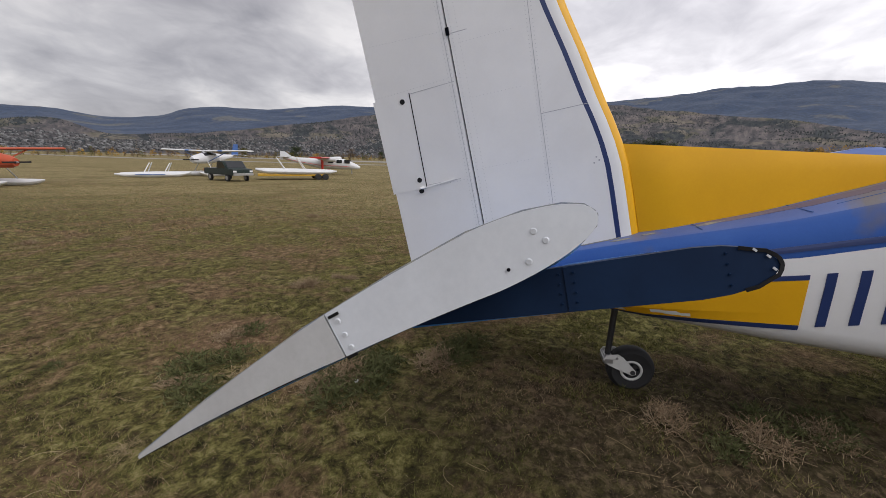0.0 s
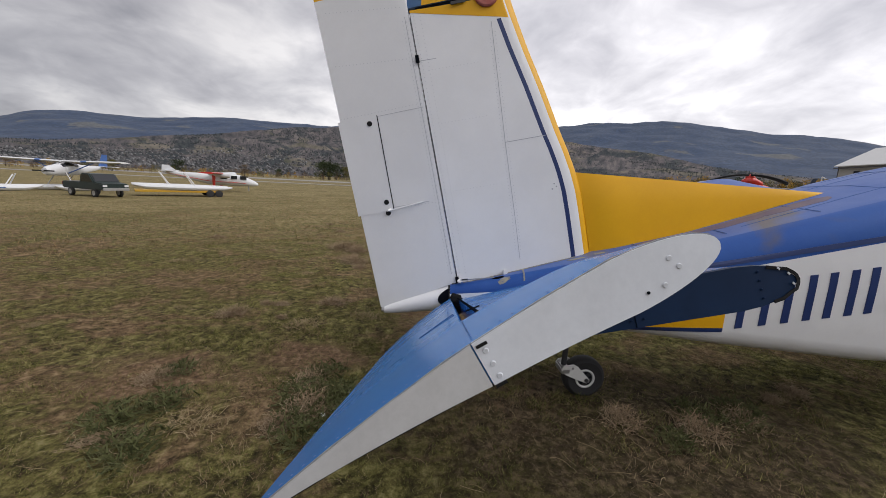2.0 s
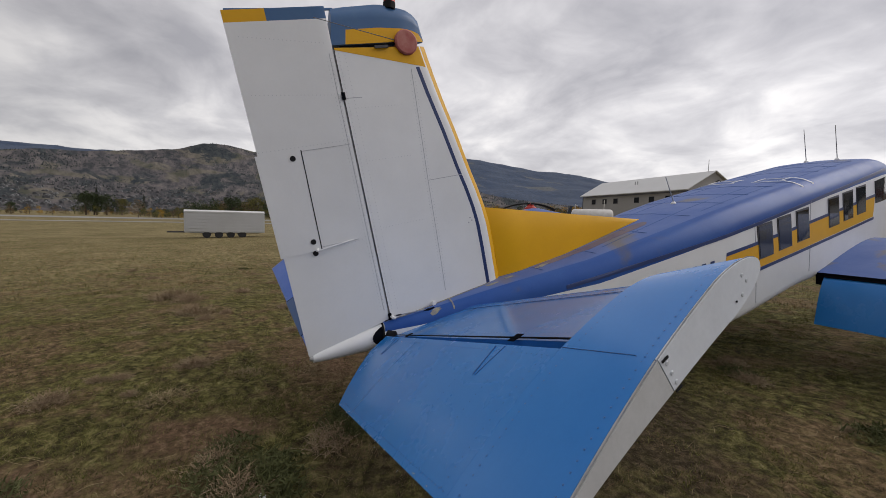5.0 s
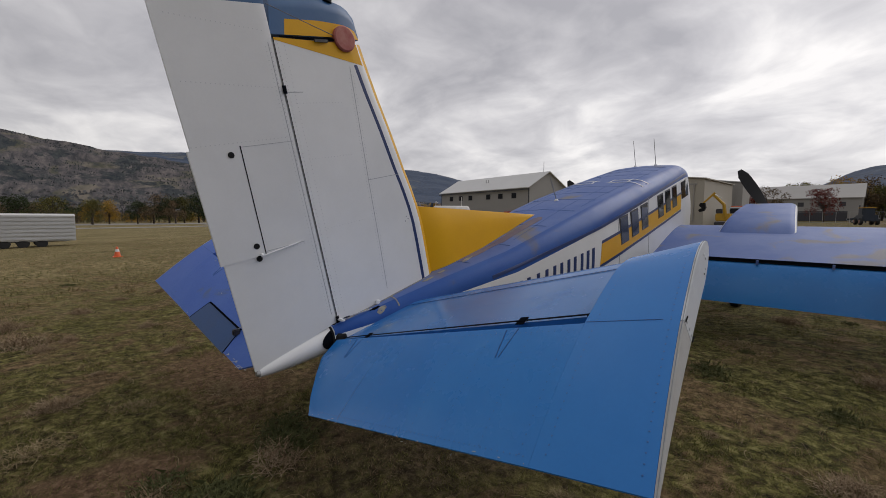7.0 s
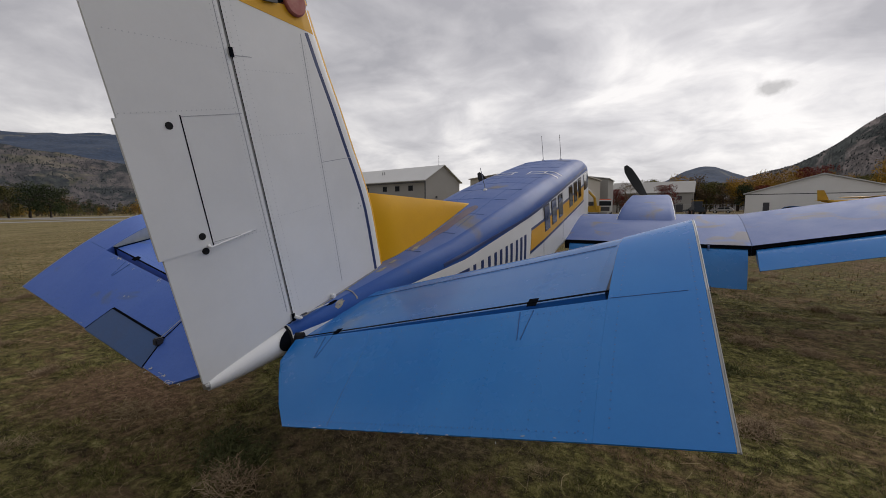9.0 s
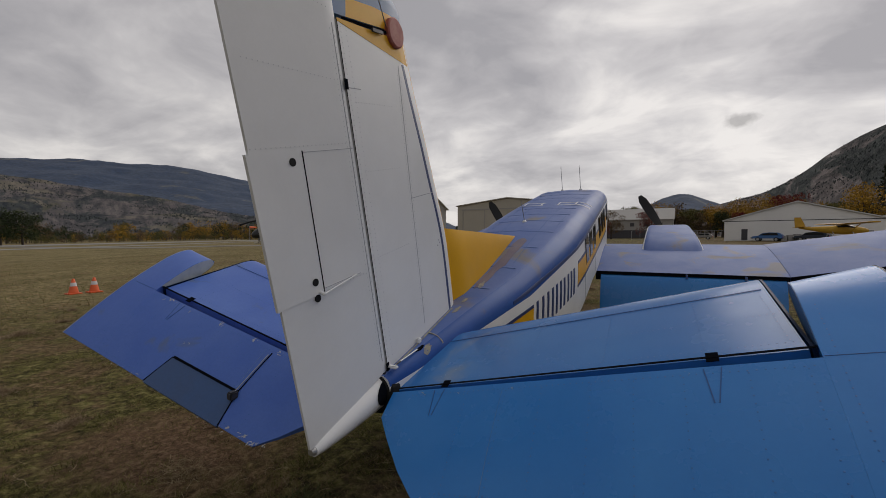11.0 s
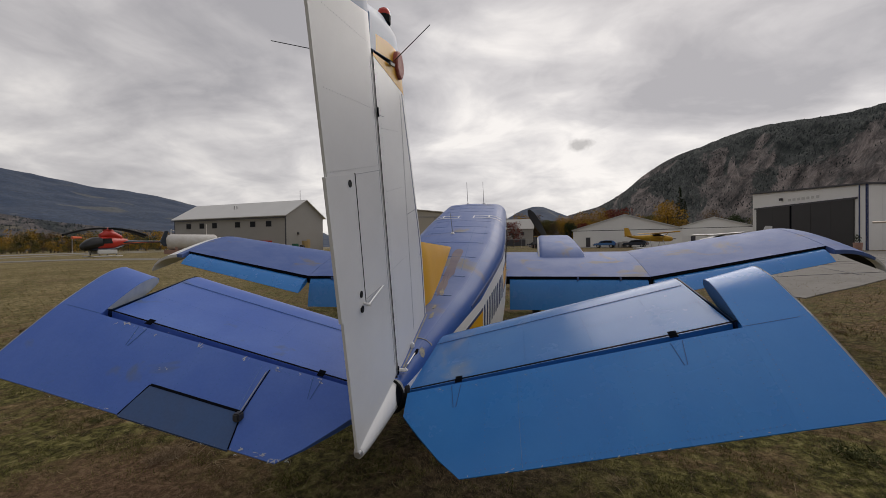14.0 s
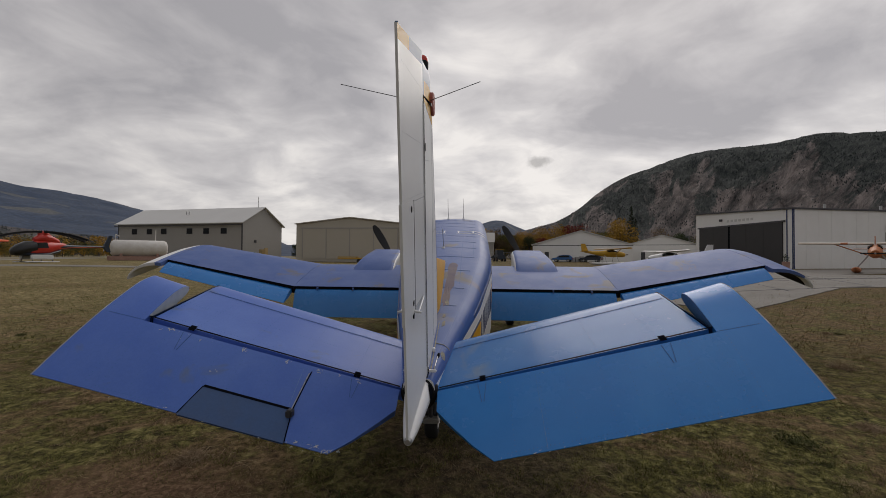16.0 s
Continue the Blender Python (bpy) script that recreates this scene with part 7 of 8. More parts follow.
for s in (1, -1):
    for x in (-1.6, -0.6, 0.4, 1.4):
        part("wheel", lathe([(-0.12, 0.2), (-0.1, 0.36), (0.1, 0.36), (0.12, 0.2)], 16, (x, s * 1.05, 0.36), "y"), M_TYRE, strailer, smooth=True)
boxed("underframe", M_TRIM, strailer, -TL / 2 + 0.4, TL / 2 - 0.4, -0.6, 0.6, 0.42, 0.61)
boxed("drawbar", M_TRIM, strailer, -TL / 2 - 1.4, -TL / 2 + 0.1, -0.1, 0.1, 0.45, 0.58)

# flat yellow trailer before the beige hangar
ytrailer = thing("flatbed_trailer", "yellow flatbed trailer on three axles", "trailer", at=on_field(-21.5, 74, 4))
boxed("deck", M_MACHINE, ytrailer, -3.0, 3.0, -1.1, 1.1, 0.75, 0.95, bevel=0.02)
boxed("side_board", M_WOODCRATE, ytrailer, -3.0, 0.5, -1.1, 1.1, 0.955, 1.2)
for s in (1, -1):
    for x in (0.9, 1.6, 2.3):
        part("wheel", lathe([(-0.1, 0.2), (-0.08, 0.36), (0.08, 0.36), (0.1, 0.2)], 16, (x, s * 0.95, 0.36), "y"), M_TYRE, ytrailer, smooth=True)

# wheel loader between the hangars
loader = thing("wheel_loader", "yellow and black wheel loader with a mast", "loader", at=on_field(7.0, 92.0, 15))
boxed("chassis", M_CARDARK, loader, -0.9, 0.9, -1.6, 1.3, 0.55, 1.5, bevel=0.1)
boxed("cab", M_CARDARK, loader, -0.75, 0.75, -0.8, 0.6, 1.5, 2.6, bevel=0.08)
boxed("roof", M_MACHINE, loader, -0.85, 0.85, -0.95, 0.75, 2.6, 2.72, bevel=0.03)
for s in (1, -1):
    boxed("mast", M_TRIM, loader, *sorted((s * 0.35, s * 0.48)), 1.35, 1.5, 0.3, 3.1)
    for y in (-1.1, 0.9):
        whl = part("wheel", lathe([(-0.2, 0.3), (-0.16, 0.5), (0.16, 0.5), (0.2, 0.3)], 18, (s * 0.95, y, 0.5), "x"), M_TYRE, loader, smooth=True)
        part("rim", lathe([(-0.21, 0.03), (-0.21, 0.28), (0.21, 0.28), (0.21, 0.03)], 14, (s * 0.95, y, 0.5), "x"), M_RUST, whl)

# excavator arm beside the shed, and a white lorry
digger = thing("excavator", "yellow excavator with its arm raised and bent", "excavator", at=on_field(-9.6, 77.5, 0))
digger.matrix_basis = digger.matrix_basis @ Matrix.Scale(0.8, 4)
boxed("track", M_TRIM, digger, -1.3, 1.3, -1.6, 1.6, 0.0, 0.8, bevel=0.15)
boxed("house", M_MACHINE, digger, -1.2, 1.2, -1.2, 1.4, 0.9, 2.4, bevel=0.15)
for a, b, r0, r1 in (((0.5, -1.0, 1.4), (0.2, -1.4, 4.2), 0.34, 0.30), ((0.2, -1.4, 4.2), (-1.7, -1.8, 6.2), 0.30, 0.22)):
    rodded("boom", M_MACHINE, digger, a, b, r0, r1, 6, "bent yellow boom")
rodded("stick", M_MACHINE, digger, (-1.3, -1.8, 6.5), (-3.3, -1.9, 4.4), 0.22, 0.16, 6, "yellow dipper stick")
rodded("ram", M_STEEL, digger, (-0.3, -1.5, 5.4), (-1.9, -1.8, 6.5), 0.09, 0.07, 6, "steel hydraulic ram")
part("bucket", prism([(-3.7, 4.5), (-2.9, 4.5), (-2.7, 3.6), (-3.0, 2.9), (-3.7, 2.7), (-4.0, 3.1), (-3.4, 3.5), (-3.9, 4.0)], 1, -2.4, -1.4), M_BLACK, digger, "black digging bucket")
boxed("cab", M_DARKSTEEL, digger, -1.15, -0.1, -1.1, 0.2, 2.4, 3.3, bevel=0.1, label="dark cab")
lorry = thing("truck", "white lorry with an orange roof light bar", "truck", at=on_field(-8.7, 84.5, 8))
boxed("cab", M_FLOATWHITE, lorry, -1.2, 1.2, -3.0, -1.0, 0.6, 3.0, bevel=0.15)
boxed("grille", M_TRIM, lorry, -0.8, 0.8, -3.05, -2.95, 0.9, 1.7)
boxed("windshield", M_GLASS, lorry, -1.05, 1.05, -3.04, -2.9, 1.9, 2.75)
boxed("light_bar", M_ORANGE, lorry, -1.0, 1.0, -2.6, -2.3, 3.0, 3.15)
boxed("bed", M_GREYCLAD, lorry, -1.2, 1.2, -0.9, 4.0, 0.9, 2.4, bevel=0.05)
for s in (1, -1):
    for y in (-2.2, 1.8, 3.0):
        part("wheel", lathe([(-0.15, 0.25), (-0.12, 0.5), (0.12, 0.5), (0.15, 0.25)], 16, (s * 1.1, y, 0.5), "x"), M_TYRE, lorry, smooth=True)

# orange floatplane before the big hangar, seen from its nose
M_ORANGEFAB = material("orange_fabric", (0.46, 0.15, 0.035), 0.5, second=(0.36, 0.10, 0.03), scale=2, amount=0.7)
M_CREAM = material("cream_fabric", (0.62, 0.55, 0.46), 0.5, second=(0.55, 0.46, 0.38), scale=1.5, amount=0.6)
floatplane("orange floatplane with cream wings on orange pontoons", on_field(36.5, 36.6, 137.3), M_ORANGEFAB, M_CREAM, M_ORANGEFAB, scale=0.95, float_mat=M_ORANGEFAB)
tub = thing("planter_tub", "pinkish tub with a leafy shrub by the hangar corner", "planter", at=on_field(34.1, 43.7, 0))
part("tub", lathe([(0, 0.26), (0.04, 0.30), (0.85, 0.36), (0.9, 0.34)], 18, (0, 0, 0), "z"), M_RUST, tub, smooth=True)
hullboat = thing("boat_hull", "tan upturned hull on a stand", "hull", at=on_field(39.4, 35.2, 44) @ Matrix.Scale(1.25, 4))
part("hull_shell", tube([(-2.4, 1.0, 0.1, 0.1), (-1.2, 1.0, 0.55, 0.45), (0.8, 1.05, 0.6, 0.5), (2.3, 1.3, 0.2, 0.2)]), M_WOODCRATE, hullboat, smooth=True)
for y in (-1, 0.9):
    boxed("stand", M_TRIM, hullboat, -0.5, 0.5, y - 0.08, y + 0.08, 0, 0.7)
junk = thing("machine_part", "rust-red machine on wheels", "machine", at=on_field(44.5, 37.5, 20))
boxed("casing", M_RUST, junk, -1.2, 1.2, -0.6, 0.6, 0.35, 1.2, bevel=0.1)
for x in (-0.8, 0.8):
    part("wheel", lathe([(-0.5, 0.2), (-0.48, 0.33), (0.48, 0.33), (0.5, 0.2)], 14, (x, 0, 0.33), "y"), M_TYRE, junk, smooth=True)

# traffic cones
first = thing("traffic_cone", "small orange traffic cone standing in the grass", "cone", "traffic cones", at=on_field(-20.8, 2.3))
boxed("foot", M_ORANGE, first, -0.17, 0.17, -0.17, 0.17, 0, 0.04, bevel=0.01)
part("cone_body", lathe([(0.04, 0.13), (0.25, 0.085), (0.46, 0.035), (0.48, 0.02)], 16, (0, 0, 0), "z"), M_ORANGE, first, smooth=True)
part("collar", lathe([(0.25, 0.089), (0.36, 0.066)], 16, (0, 0, 0), "z"), M_FLOATWHITE, first)
for x, y in ((-14.4, 4.7), (-14.2, 5.15)):
    copy_thing(first, on_field(x, y))

# windsock and chain-link fence far off
sock = thing("windsock", "orange and white windsock on a mast", "windsock", at=on_field(-150, 118))
rodded("mast", M_STEEL, sock, (0, 0, 0), (0, 0, 6), 0.08)
part("sock_cloth", lathe([(0, 0.5), (1.6, 0.4), (3.2, 0.3)], 14, (0, 0, 5.6), "y"), M_ORANGE, sock, smooth=True)
fence = thing("fence", "chain-link fence before parked cars", "fence", at=on_field(0, 109))
for k in range(14):
    rodded("post", M_STEEL, fence, (-2 + 1.9 * k, 0, -0.5), (-2 + 1.9 * k, 0, 2.2), 0.04, n=6)
for z in (0.1, 2.15):
    boxed("rail", M_STEEL, fence, -2, 22.7, -0.02, 0.02, z, z + 0.05)


# ---- trees ----
def leaf_material(name, a, b, c):
    m = bpy.data.materials.new(name)
    m.use_nodes = True
    nodes, links = m.node_tree.nodes, m.node_tree.links
    s = nodes["Principled BSDF"]
    s.inputs["Roughness"].default_value = 0.8
    s.inputs["Specular IOR Level"].default_value = 0.15
    g = nodes.new("ShaderNodeNewGeometry")
    r = nodes.new("ShaderNodeValToRGB")
    el = r.color_ramp.elements
    el[0].color, el[1].color = (*a, 1), (*c, 1)
    el.new(0.5).color = (*b, 1)
    co, broad = nodes.new("ShaderNodeTexCoord"), nodes.new("ShaderNodeTexNoise")
    broad.inputs["Scale"].default_value, broad.inputs["Detail"].default_value = 1.4, 4.0
    links.new(co.outputs["Object"], broad.inputs["Vector"])
    half, shift = nodes.new("ShaderNodeMath"), nodes.new("ShaderNodeMath")
    half.operation = shift.operation = "MULTIPLY_ADD"
    half.inputs[1].default_value, half.inputs[2].default_value = 0.70, -0.55
    links.new(g.outputs["Random Per Island"], half.inputs[0])
    shift.inputs[1].default_value = 1.4
    links.new(broad.outputs["Fac"], shift.inputs[0])
    links.new(half.outputs[0], shift.inputs[2])
    links.new(shift.outputs[0], r.inputs[0])
    links.new(r.outputs[0], s.inputs["Base Color"])
    return m


M_LEAF_GREEN = leaf_material("dark_green_foliage", (0.018, 0.028, 0.012), (0.035, 0.05, 0.02), (0.06, 0.075, 0.03))
M_LEAF_OLIVE = leaf_material("olive_foliage", (0.045, 0.050, 0.018), (0.105, 0.100, 0.030), (0.19, 0.155, 0.042))
M_LEAF_GOLD = leaf_material("golden_autumn_foliage", (0.17, 0.10, 0.018), (0.34, 0.20, 0.028), (0.46, 0.27, 0.035))
M_LEAF_RED = leaf_material("red_autumn_foliage", (0.07, 0.012, 0.012), (0.15, 0.025, 0.02), (0.20, 0.05, 0.03))
M_LEAF_BROWN = leaf_material("brown_bare_twigs", (0.07, 0.05, 0.032), (0.13, 0.09, 0.05), (0.20, 0.135, 0.07))
# far pines are paled and blued, so their colour carries the haze
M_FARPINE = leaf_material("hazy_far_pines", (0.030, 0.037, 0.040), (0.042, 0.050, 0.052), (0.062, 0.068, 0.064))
M_PINE = leaf_material("pine_needles", (0.010, 0.018, 0.010), (0.018, 0.030, 0.015), (0.03, 0.042, 0.02))


def leaf_cloud(centres, per, size, rng, flat=1.0):
    """Many small leaf clumps as loose triangles round the given centres (x, y, z, radius)."""
    v, f = [], []
    for cx, cy, cz, r in centres:
        for _ in range(per):
            d = rng.normal(size=3)
            d /= np.linalg.norm(d) + 1e-9
            p = np.array((cx, cy, cz)) + d * r * rng.uniform(0.35, 1.0) ** 0.6 * np.array((1, 1, flat))
            a, b = rng.normal(size=3), rng.normal(size=3)
            s = size * rng.uniform(0.6, 1.4)
            a, b = a / np.linalg.norm(a) * s, b / np.linalg.norm(b) * s
            n = len(v)
            v += [p - a * 0.6, p + a * 0.6 + b * 0.2, p + b]
            f.append((n, n + 1, n + 2))
    return v, f


def raw_part(name, v, f, mat, parent, label=""):
    me = bpy.data.meshes.new(name)
    me.from_pydata([tuple(map(float, p)) for p in v], [], f)
    me.materials.append(mat)
    ob = new(name, me)
    ob.parent = parent
    if label:
        tagged(ob, label)
    return ob


def broadleaf(label, height, mat, seed, thin=1.0):
    rng = np.random.default_rng(seed)
    ob = thing("tree", label, "tree")
    bm = bmesh.new()
    rod(bm, (0, 0, -0.3), (0.1, 0, height * 0.45), height * 0.03, height * 0.018, 7)
    centres = []
    for k in range(20):
        a = rng.uniform(0, 2 * math.pi)
        out = rng.uniform(0.10, 0.36) * height
        z = rng.uniform(0.16, 0.90) * height
        out *= 1.15 - 0.8 * abs(z / height - 0.45)
        tip = (out * math.cos(a), out * math.sin(a), z)
        rod(bm, (0.05, 0, height * rng.uniform(0.25, 0.45)), tip, height * 0.010, height * 0.003, 5)
        centres.append((*tip, height * rng.uniform(0.11, 0.19)))
    centres.append((0, 0, height * 0.8, height * 0.16))
    part("trunk", bm, M_BARK, ob)
    v, f = leaf_cloud(centres, int(150 * thin), height * 0.026, rng, 0.9)
    raw_part("crown", v, f, mat, ob)
    return ob


def conifer(label, height, seed):
    rng = np.random.default_rng(seed)
    ob = thing("tree", label, "tree")
    bm = bmesh.new()
    rod(bm, (0, 0, -0.3), (0, 0, height), height * 0.016, height * 0.003, 7)
    v, f = [], []
    for k in range(70):
        z = height * (0.14 + 0.84 * k / 70)
        reach = height * 0.20 * (1 - k / 72) * rng.uniform(0.6, 1.15)
        a = rng.uniform(0, 2 * math.pi)
        rod(bm, (0, 0, z), (reach * math.cos(a), reach * math.sin(a), z - 0.12 * reach), height * 0.003, height * 0.001, 4)
        cs = [(reach * q * math.cos(a), reach * q * math.sin(a), z - 0.12 * reach * q, reach * 0.26) for q in (0.45, 0.8)]
        vv, ff = leaf_cloud(cs, 14, height * 0.016, rng, 0.4)
        n = len(v)
        v += vv
        f += [(p + n, q + n, r + n) for p, q, r in ff]
    part("trunk", bm, M_BARK, ob)
    raw_part("crown", v, f, M_PINE, ob)
    return ob


def plant(tree, x, y, turn=0.0, size=1.0, base=None):
    m = on_field(x, y, turn)
    if base is not None:
        m.translation.z = base
    ob = copy_thing(tree, m)
    ob.matrix_basis = m @ Matrix.Scale(size, 4)
    return ob


tree_gold = broadleaf("broad tree with golden autumn leaves", 9, M_LEAF_GOLD, 1)
tree_olive = broadleaf("rounded tree with olive-green leaves", 8, M_LEAF_OLIVE, 2, 1.3)
tree_green = broadleaf("dark green leafy tree", 8, M_LEAF_GREEN, 3, 1.3)
tree_red = broadleaf("small tree with dark red autumn leaves", 9, M_LEAF_RED, 4)
tree_brown = broadleaf("half-bare brown autumn tree", 8, M_LEAF_BROWN, 5, 0.8)
tree_pine = conifer("tall dark ragged pine tree", 15, 6)
KINDS = [tree_gold, tree_olive, tree_green, tree_brown, tree_pine]
tree_gold.matrix_basis = on_field(92, 77, 20) @ Matrix.Scale(1.5, 4)
tree_olive.matrix_basis = on_field(-196, 21, 0) @ Matrix.Scale(1.25, 4)
tree_green.matrix_basis = on_field(-338, -77, 0) @ Matrix.Scale(2.0, 4)
tree_red.matrix_basis = on_field(31, 118, 0) @ Matrix.Scale(1.15, 4)
tree_brown.matrix_basis = on_field(-190, 46, 0) @ Matrix.Scale(1.25, 4)
tree_pine.matrix_basis = on_field(44, 112, 0)
plant(tree_red, 1.8, 124, 40, 0.85)
plant(tree_red, -10.4, 123, 80, 0.75)
plant(tree_brown, -8, 128, 10, 1.1)
plant(tree_red, 24, 135, 100, 0.8)
plant(tree_gold, 41.5, 113, 60, 1.35)
plant(tree_pine, 47.5, 118, 60, 0.8)
plant(tree_brown, 50, 110, 30, 1.1)
plant(tree_green, 55, 108, 30, 1.0)
plant(tree_olive, 60, 104, 80, 1.0)
plant(tree_green, -45.5, 104, 30, 0.6)
plant(tree_green, -44.0, 106, 90, 0.55)
rng = np.random.default_rng(11)
# wood edge behind the hangars to the north, and along the far side of the runway to the west
for k in range(44):
    x = -6 + 1.5 * k + rng.uniform(-1, 1)
    plant(KINDS[int(rng.choice([0, 0, 0, 1, 1, 3, 2]))], x, 165 + rng.uniform(-10, 14), rng.uniform(0, 360), rng.uniform(1.0, 1.5))
def wood_belt(name, label, mats, rows, seed):
    """A belt of far trees and shrubs: leaf clumps on short trunks, joined into one object. rows: x, y, height, material index."""
    rng = np.random.default_rng(seed)
    v, f, kinds = [], [], []
    n = 0
    for x, y, h, k in rows:
        z = swell(x, y)
        m = 16
        a, q = rng.uniform(0, 2 * np.pi, m), rng.uniform(0.05, 0.36, m) * h
        zc = rng.uniform(0.16, 0.90, m) * h
        q *= 1.15 - 0.8 * np.abs(zc / h - 0.45)
        centre = np.stack([x + q * np.cos(a), y + q * np.sin(a), z + zc], -1)
        per = 34
        d = rng.normal(size=(m, per, 3))
        d /= np.linalg.norm(d, axis=-1, keepdims=True)
        p = centre[:, None] + d * (h * rng.uniform(0.10, 0.19, (m, 1, 1)) * rng.uniform(0.35, 1.0, (m, per, 1)) ** 0.6)
        e, g = rng.normal(size=(m, per, 3)), rng.normal(size=(m, per, 3))
        e *= h * 0.045 / np.linalg.norm(e, axis=-1, keepdims=True)
        g *= h * 0.045 / np.linalg.norm(g, axis=-1, keepdims=True)
        tri = np.stack([p - e * 0.6, p + e * 0.6 + g * 0.2, p + g], 2).reshape(-1, 3)
        r = 0.02 * h
        trunk = np.array([(x - r, y - r, z - 0.3), (x + r, y - r, z - 0.3), (x, y + r, z - 0.3), (x, y, z + 0.6 * h)])
        v += [tri, trunk]
        c = len(tri)
        f += [(n + i, n + i + 1, n + i + 2) for i in range(0, c, 3)] + [(n + c, n + c + 1, n + c + 3), (n + c + 1, n + c + 2, n + c + 3), (n + c + 2, n + c, n + c + 3)]
        kinds += [k] * (c // 3) + [len(mats)] * 3
        n += c + 4
    me = bpy.data.meshes.new(name)
    me.from_pydata(np.concatenate(v).tolist(), [], f)
    for mat in (*mats, M_BARK):
        me.materials.append(mat)
    me.polygons.foreach_set("material_index", np.array(kinds, dtype=np.int32))
    return tagged(new(name, me), label, "trees", kind="stuff")


belt, hedge = [], []
for k in range(320):
    a = -43 - 0.175 * k + rng.uniform(-0.3, 0.3)
    az, r = radians(a), rng.uniform(250, 290)
    pool = [2, 2, 2, 1, 3] if a < -67 else ([0, 0, 0, 1] if a < -62 else [0, 0, 1, 1, 3, 2, 2])
    belt.append((r * math.sin(az), r * math.cos(az), rng.uniform(6.0, 11.5) * (0.55 if a < -58 and math.sin(0.9 * a) + math.sin(0.37 * a) > 0.1 else 1.0), int(rng.choice(pool))))
for k in range(170):
    az, r = radians(-40 - 0.34 * k + rng.uniform(-0.3, 0.3)), rng.uniform(236, 250)
    hedge.append((r * math.sin(az), r * math.cos(az), rng.uniform(2.8, 6.0), int(rng.choice([0, 1, 1, 3]))))
for k in range(170):
    az, r = radians(-96 - 0.34 * k + rng.uniform(-0.3, 0.3)), rng.uniform(330, 372)
    hedge.append((r * math.sin(az), r * math.cos(az), rng.uniform(2.5, 6.5), int(rng.choice([0, 1, 3, 3]))))
LEAVES = [M_LEAF_GOLD, M_LEAF_OLIVE, M_LEAF_GREEN, M_LEAF_BROWN]
wood_belt("far_trees", "dense belt of green and golden autumn trees beyond the runway", LEAVES, belt, 41)
wood_belt("far_shrubs", "low belt of golden-brown shrubs along the far field", LEAVES, hedge, 42)
for az, kind, s in ((-89.5, 2, 1.5), (-87, 1, 1.4), (-84, 0, 1.0), (-82.5, 0, 1.1), (-80, 2, 1.3), (-78.5, 3, 1.6), (-77, 2, 1.6), (-75.5, 1, 1.5), (-74, 2, 1.8), (-72.5, 2, 1.6),
                    (-103.5, 2, 2.1), (-102.6, 4, 1.2), (-101.8, 2, 1.9), (-100.5, 1, 1.5), (-98.5, 4, 1.0), (-120, 2, 1.4), (-126, 1, 1.0), (-113, 3, 1.2), (-109, 2, 1.0)):
    r = 345 if az < -95 else 205
    plant(KINDS[kind], r * math.sin(radians(az)), r * math.cos(radians(az)), az * 7, s)


# ---- things nobody could count: far roofs, scrub on the slopes, grass ----
def scatter(name, label, v, f, mat, category):
    me = bpy.data.meshes.new(name)
    me.from_pydata([tuple(map(float, p)) for p in v], [], f)
    me.materials.append(mat)
    return tagged(new(name, me), label, category, kind="stuff")


def drop_on(obs, x, y):
    for ob in obs:
        hit, p, n, _ = ob.ray_cast(Vector((x, y, 2500)), Vector((0, 0, -1)))
        if hit:
            return p.z
    return None


bpy.context.view_layer.update()
hills = {o.name: o for o in scene.objects if o.name.startswith(("mountain", "hill"))}
v, f = [], []
rng = np.random.default_rng(5)
for k in range(3200):
    az = radians(rng.uniform(-155, -72))
    r = rng.uniform(640, 1250)
    x, y = r * math.sin(az), r * math.cos(az)
    z = drop_on([hills["mountain_bench"]], x, y)
    if z is None or z > 45:
        continue
    w, d, h = rng.uniform(1.2, 2.8), rng.uniform(1.2, 2.6), rng.uniform(1.2, 2.2)
    n = len(v)
    v += [(x - w, y - d, z - 2), (x + w, y - d, z - 2), (x + w, y + d, z - 2), (x - w, y + d, z - 2), (x - w, y - d, z + h), (x + w, y - d, z + h), (x + w, y + d, z + h), (x - w, y + d, z + h),
          (x - w, y, z + h + 1.1), (x + w, y, z + h + 1.1)]
    f += [tuple(n + i for i in q) for q in ((0, 1, 5, 4), (1, 2, 6, 9, 5), (2, 3, 7, 6), (3, 0, 4, 8, 7), (4, 5, 9, 8), (6, 7, 8, 9))]
M_TOWN = leaf_material("far_house_walls", (0.05, 0.05, 0.055), (0.10, 0.10, 0.10), (0.24, 0.24, 0.24))
scatter("houses", "scattered pale houses of a town on the hillside", v, f, M_TOWN, "houses")
v, f = [], []
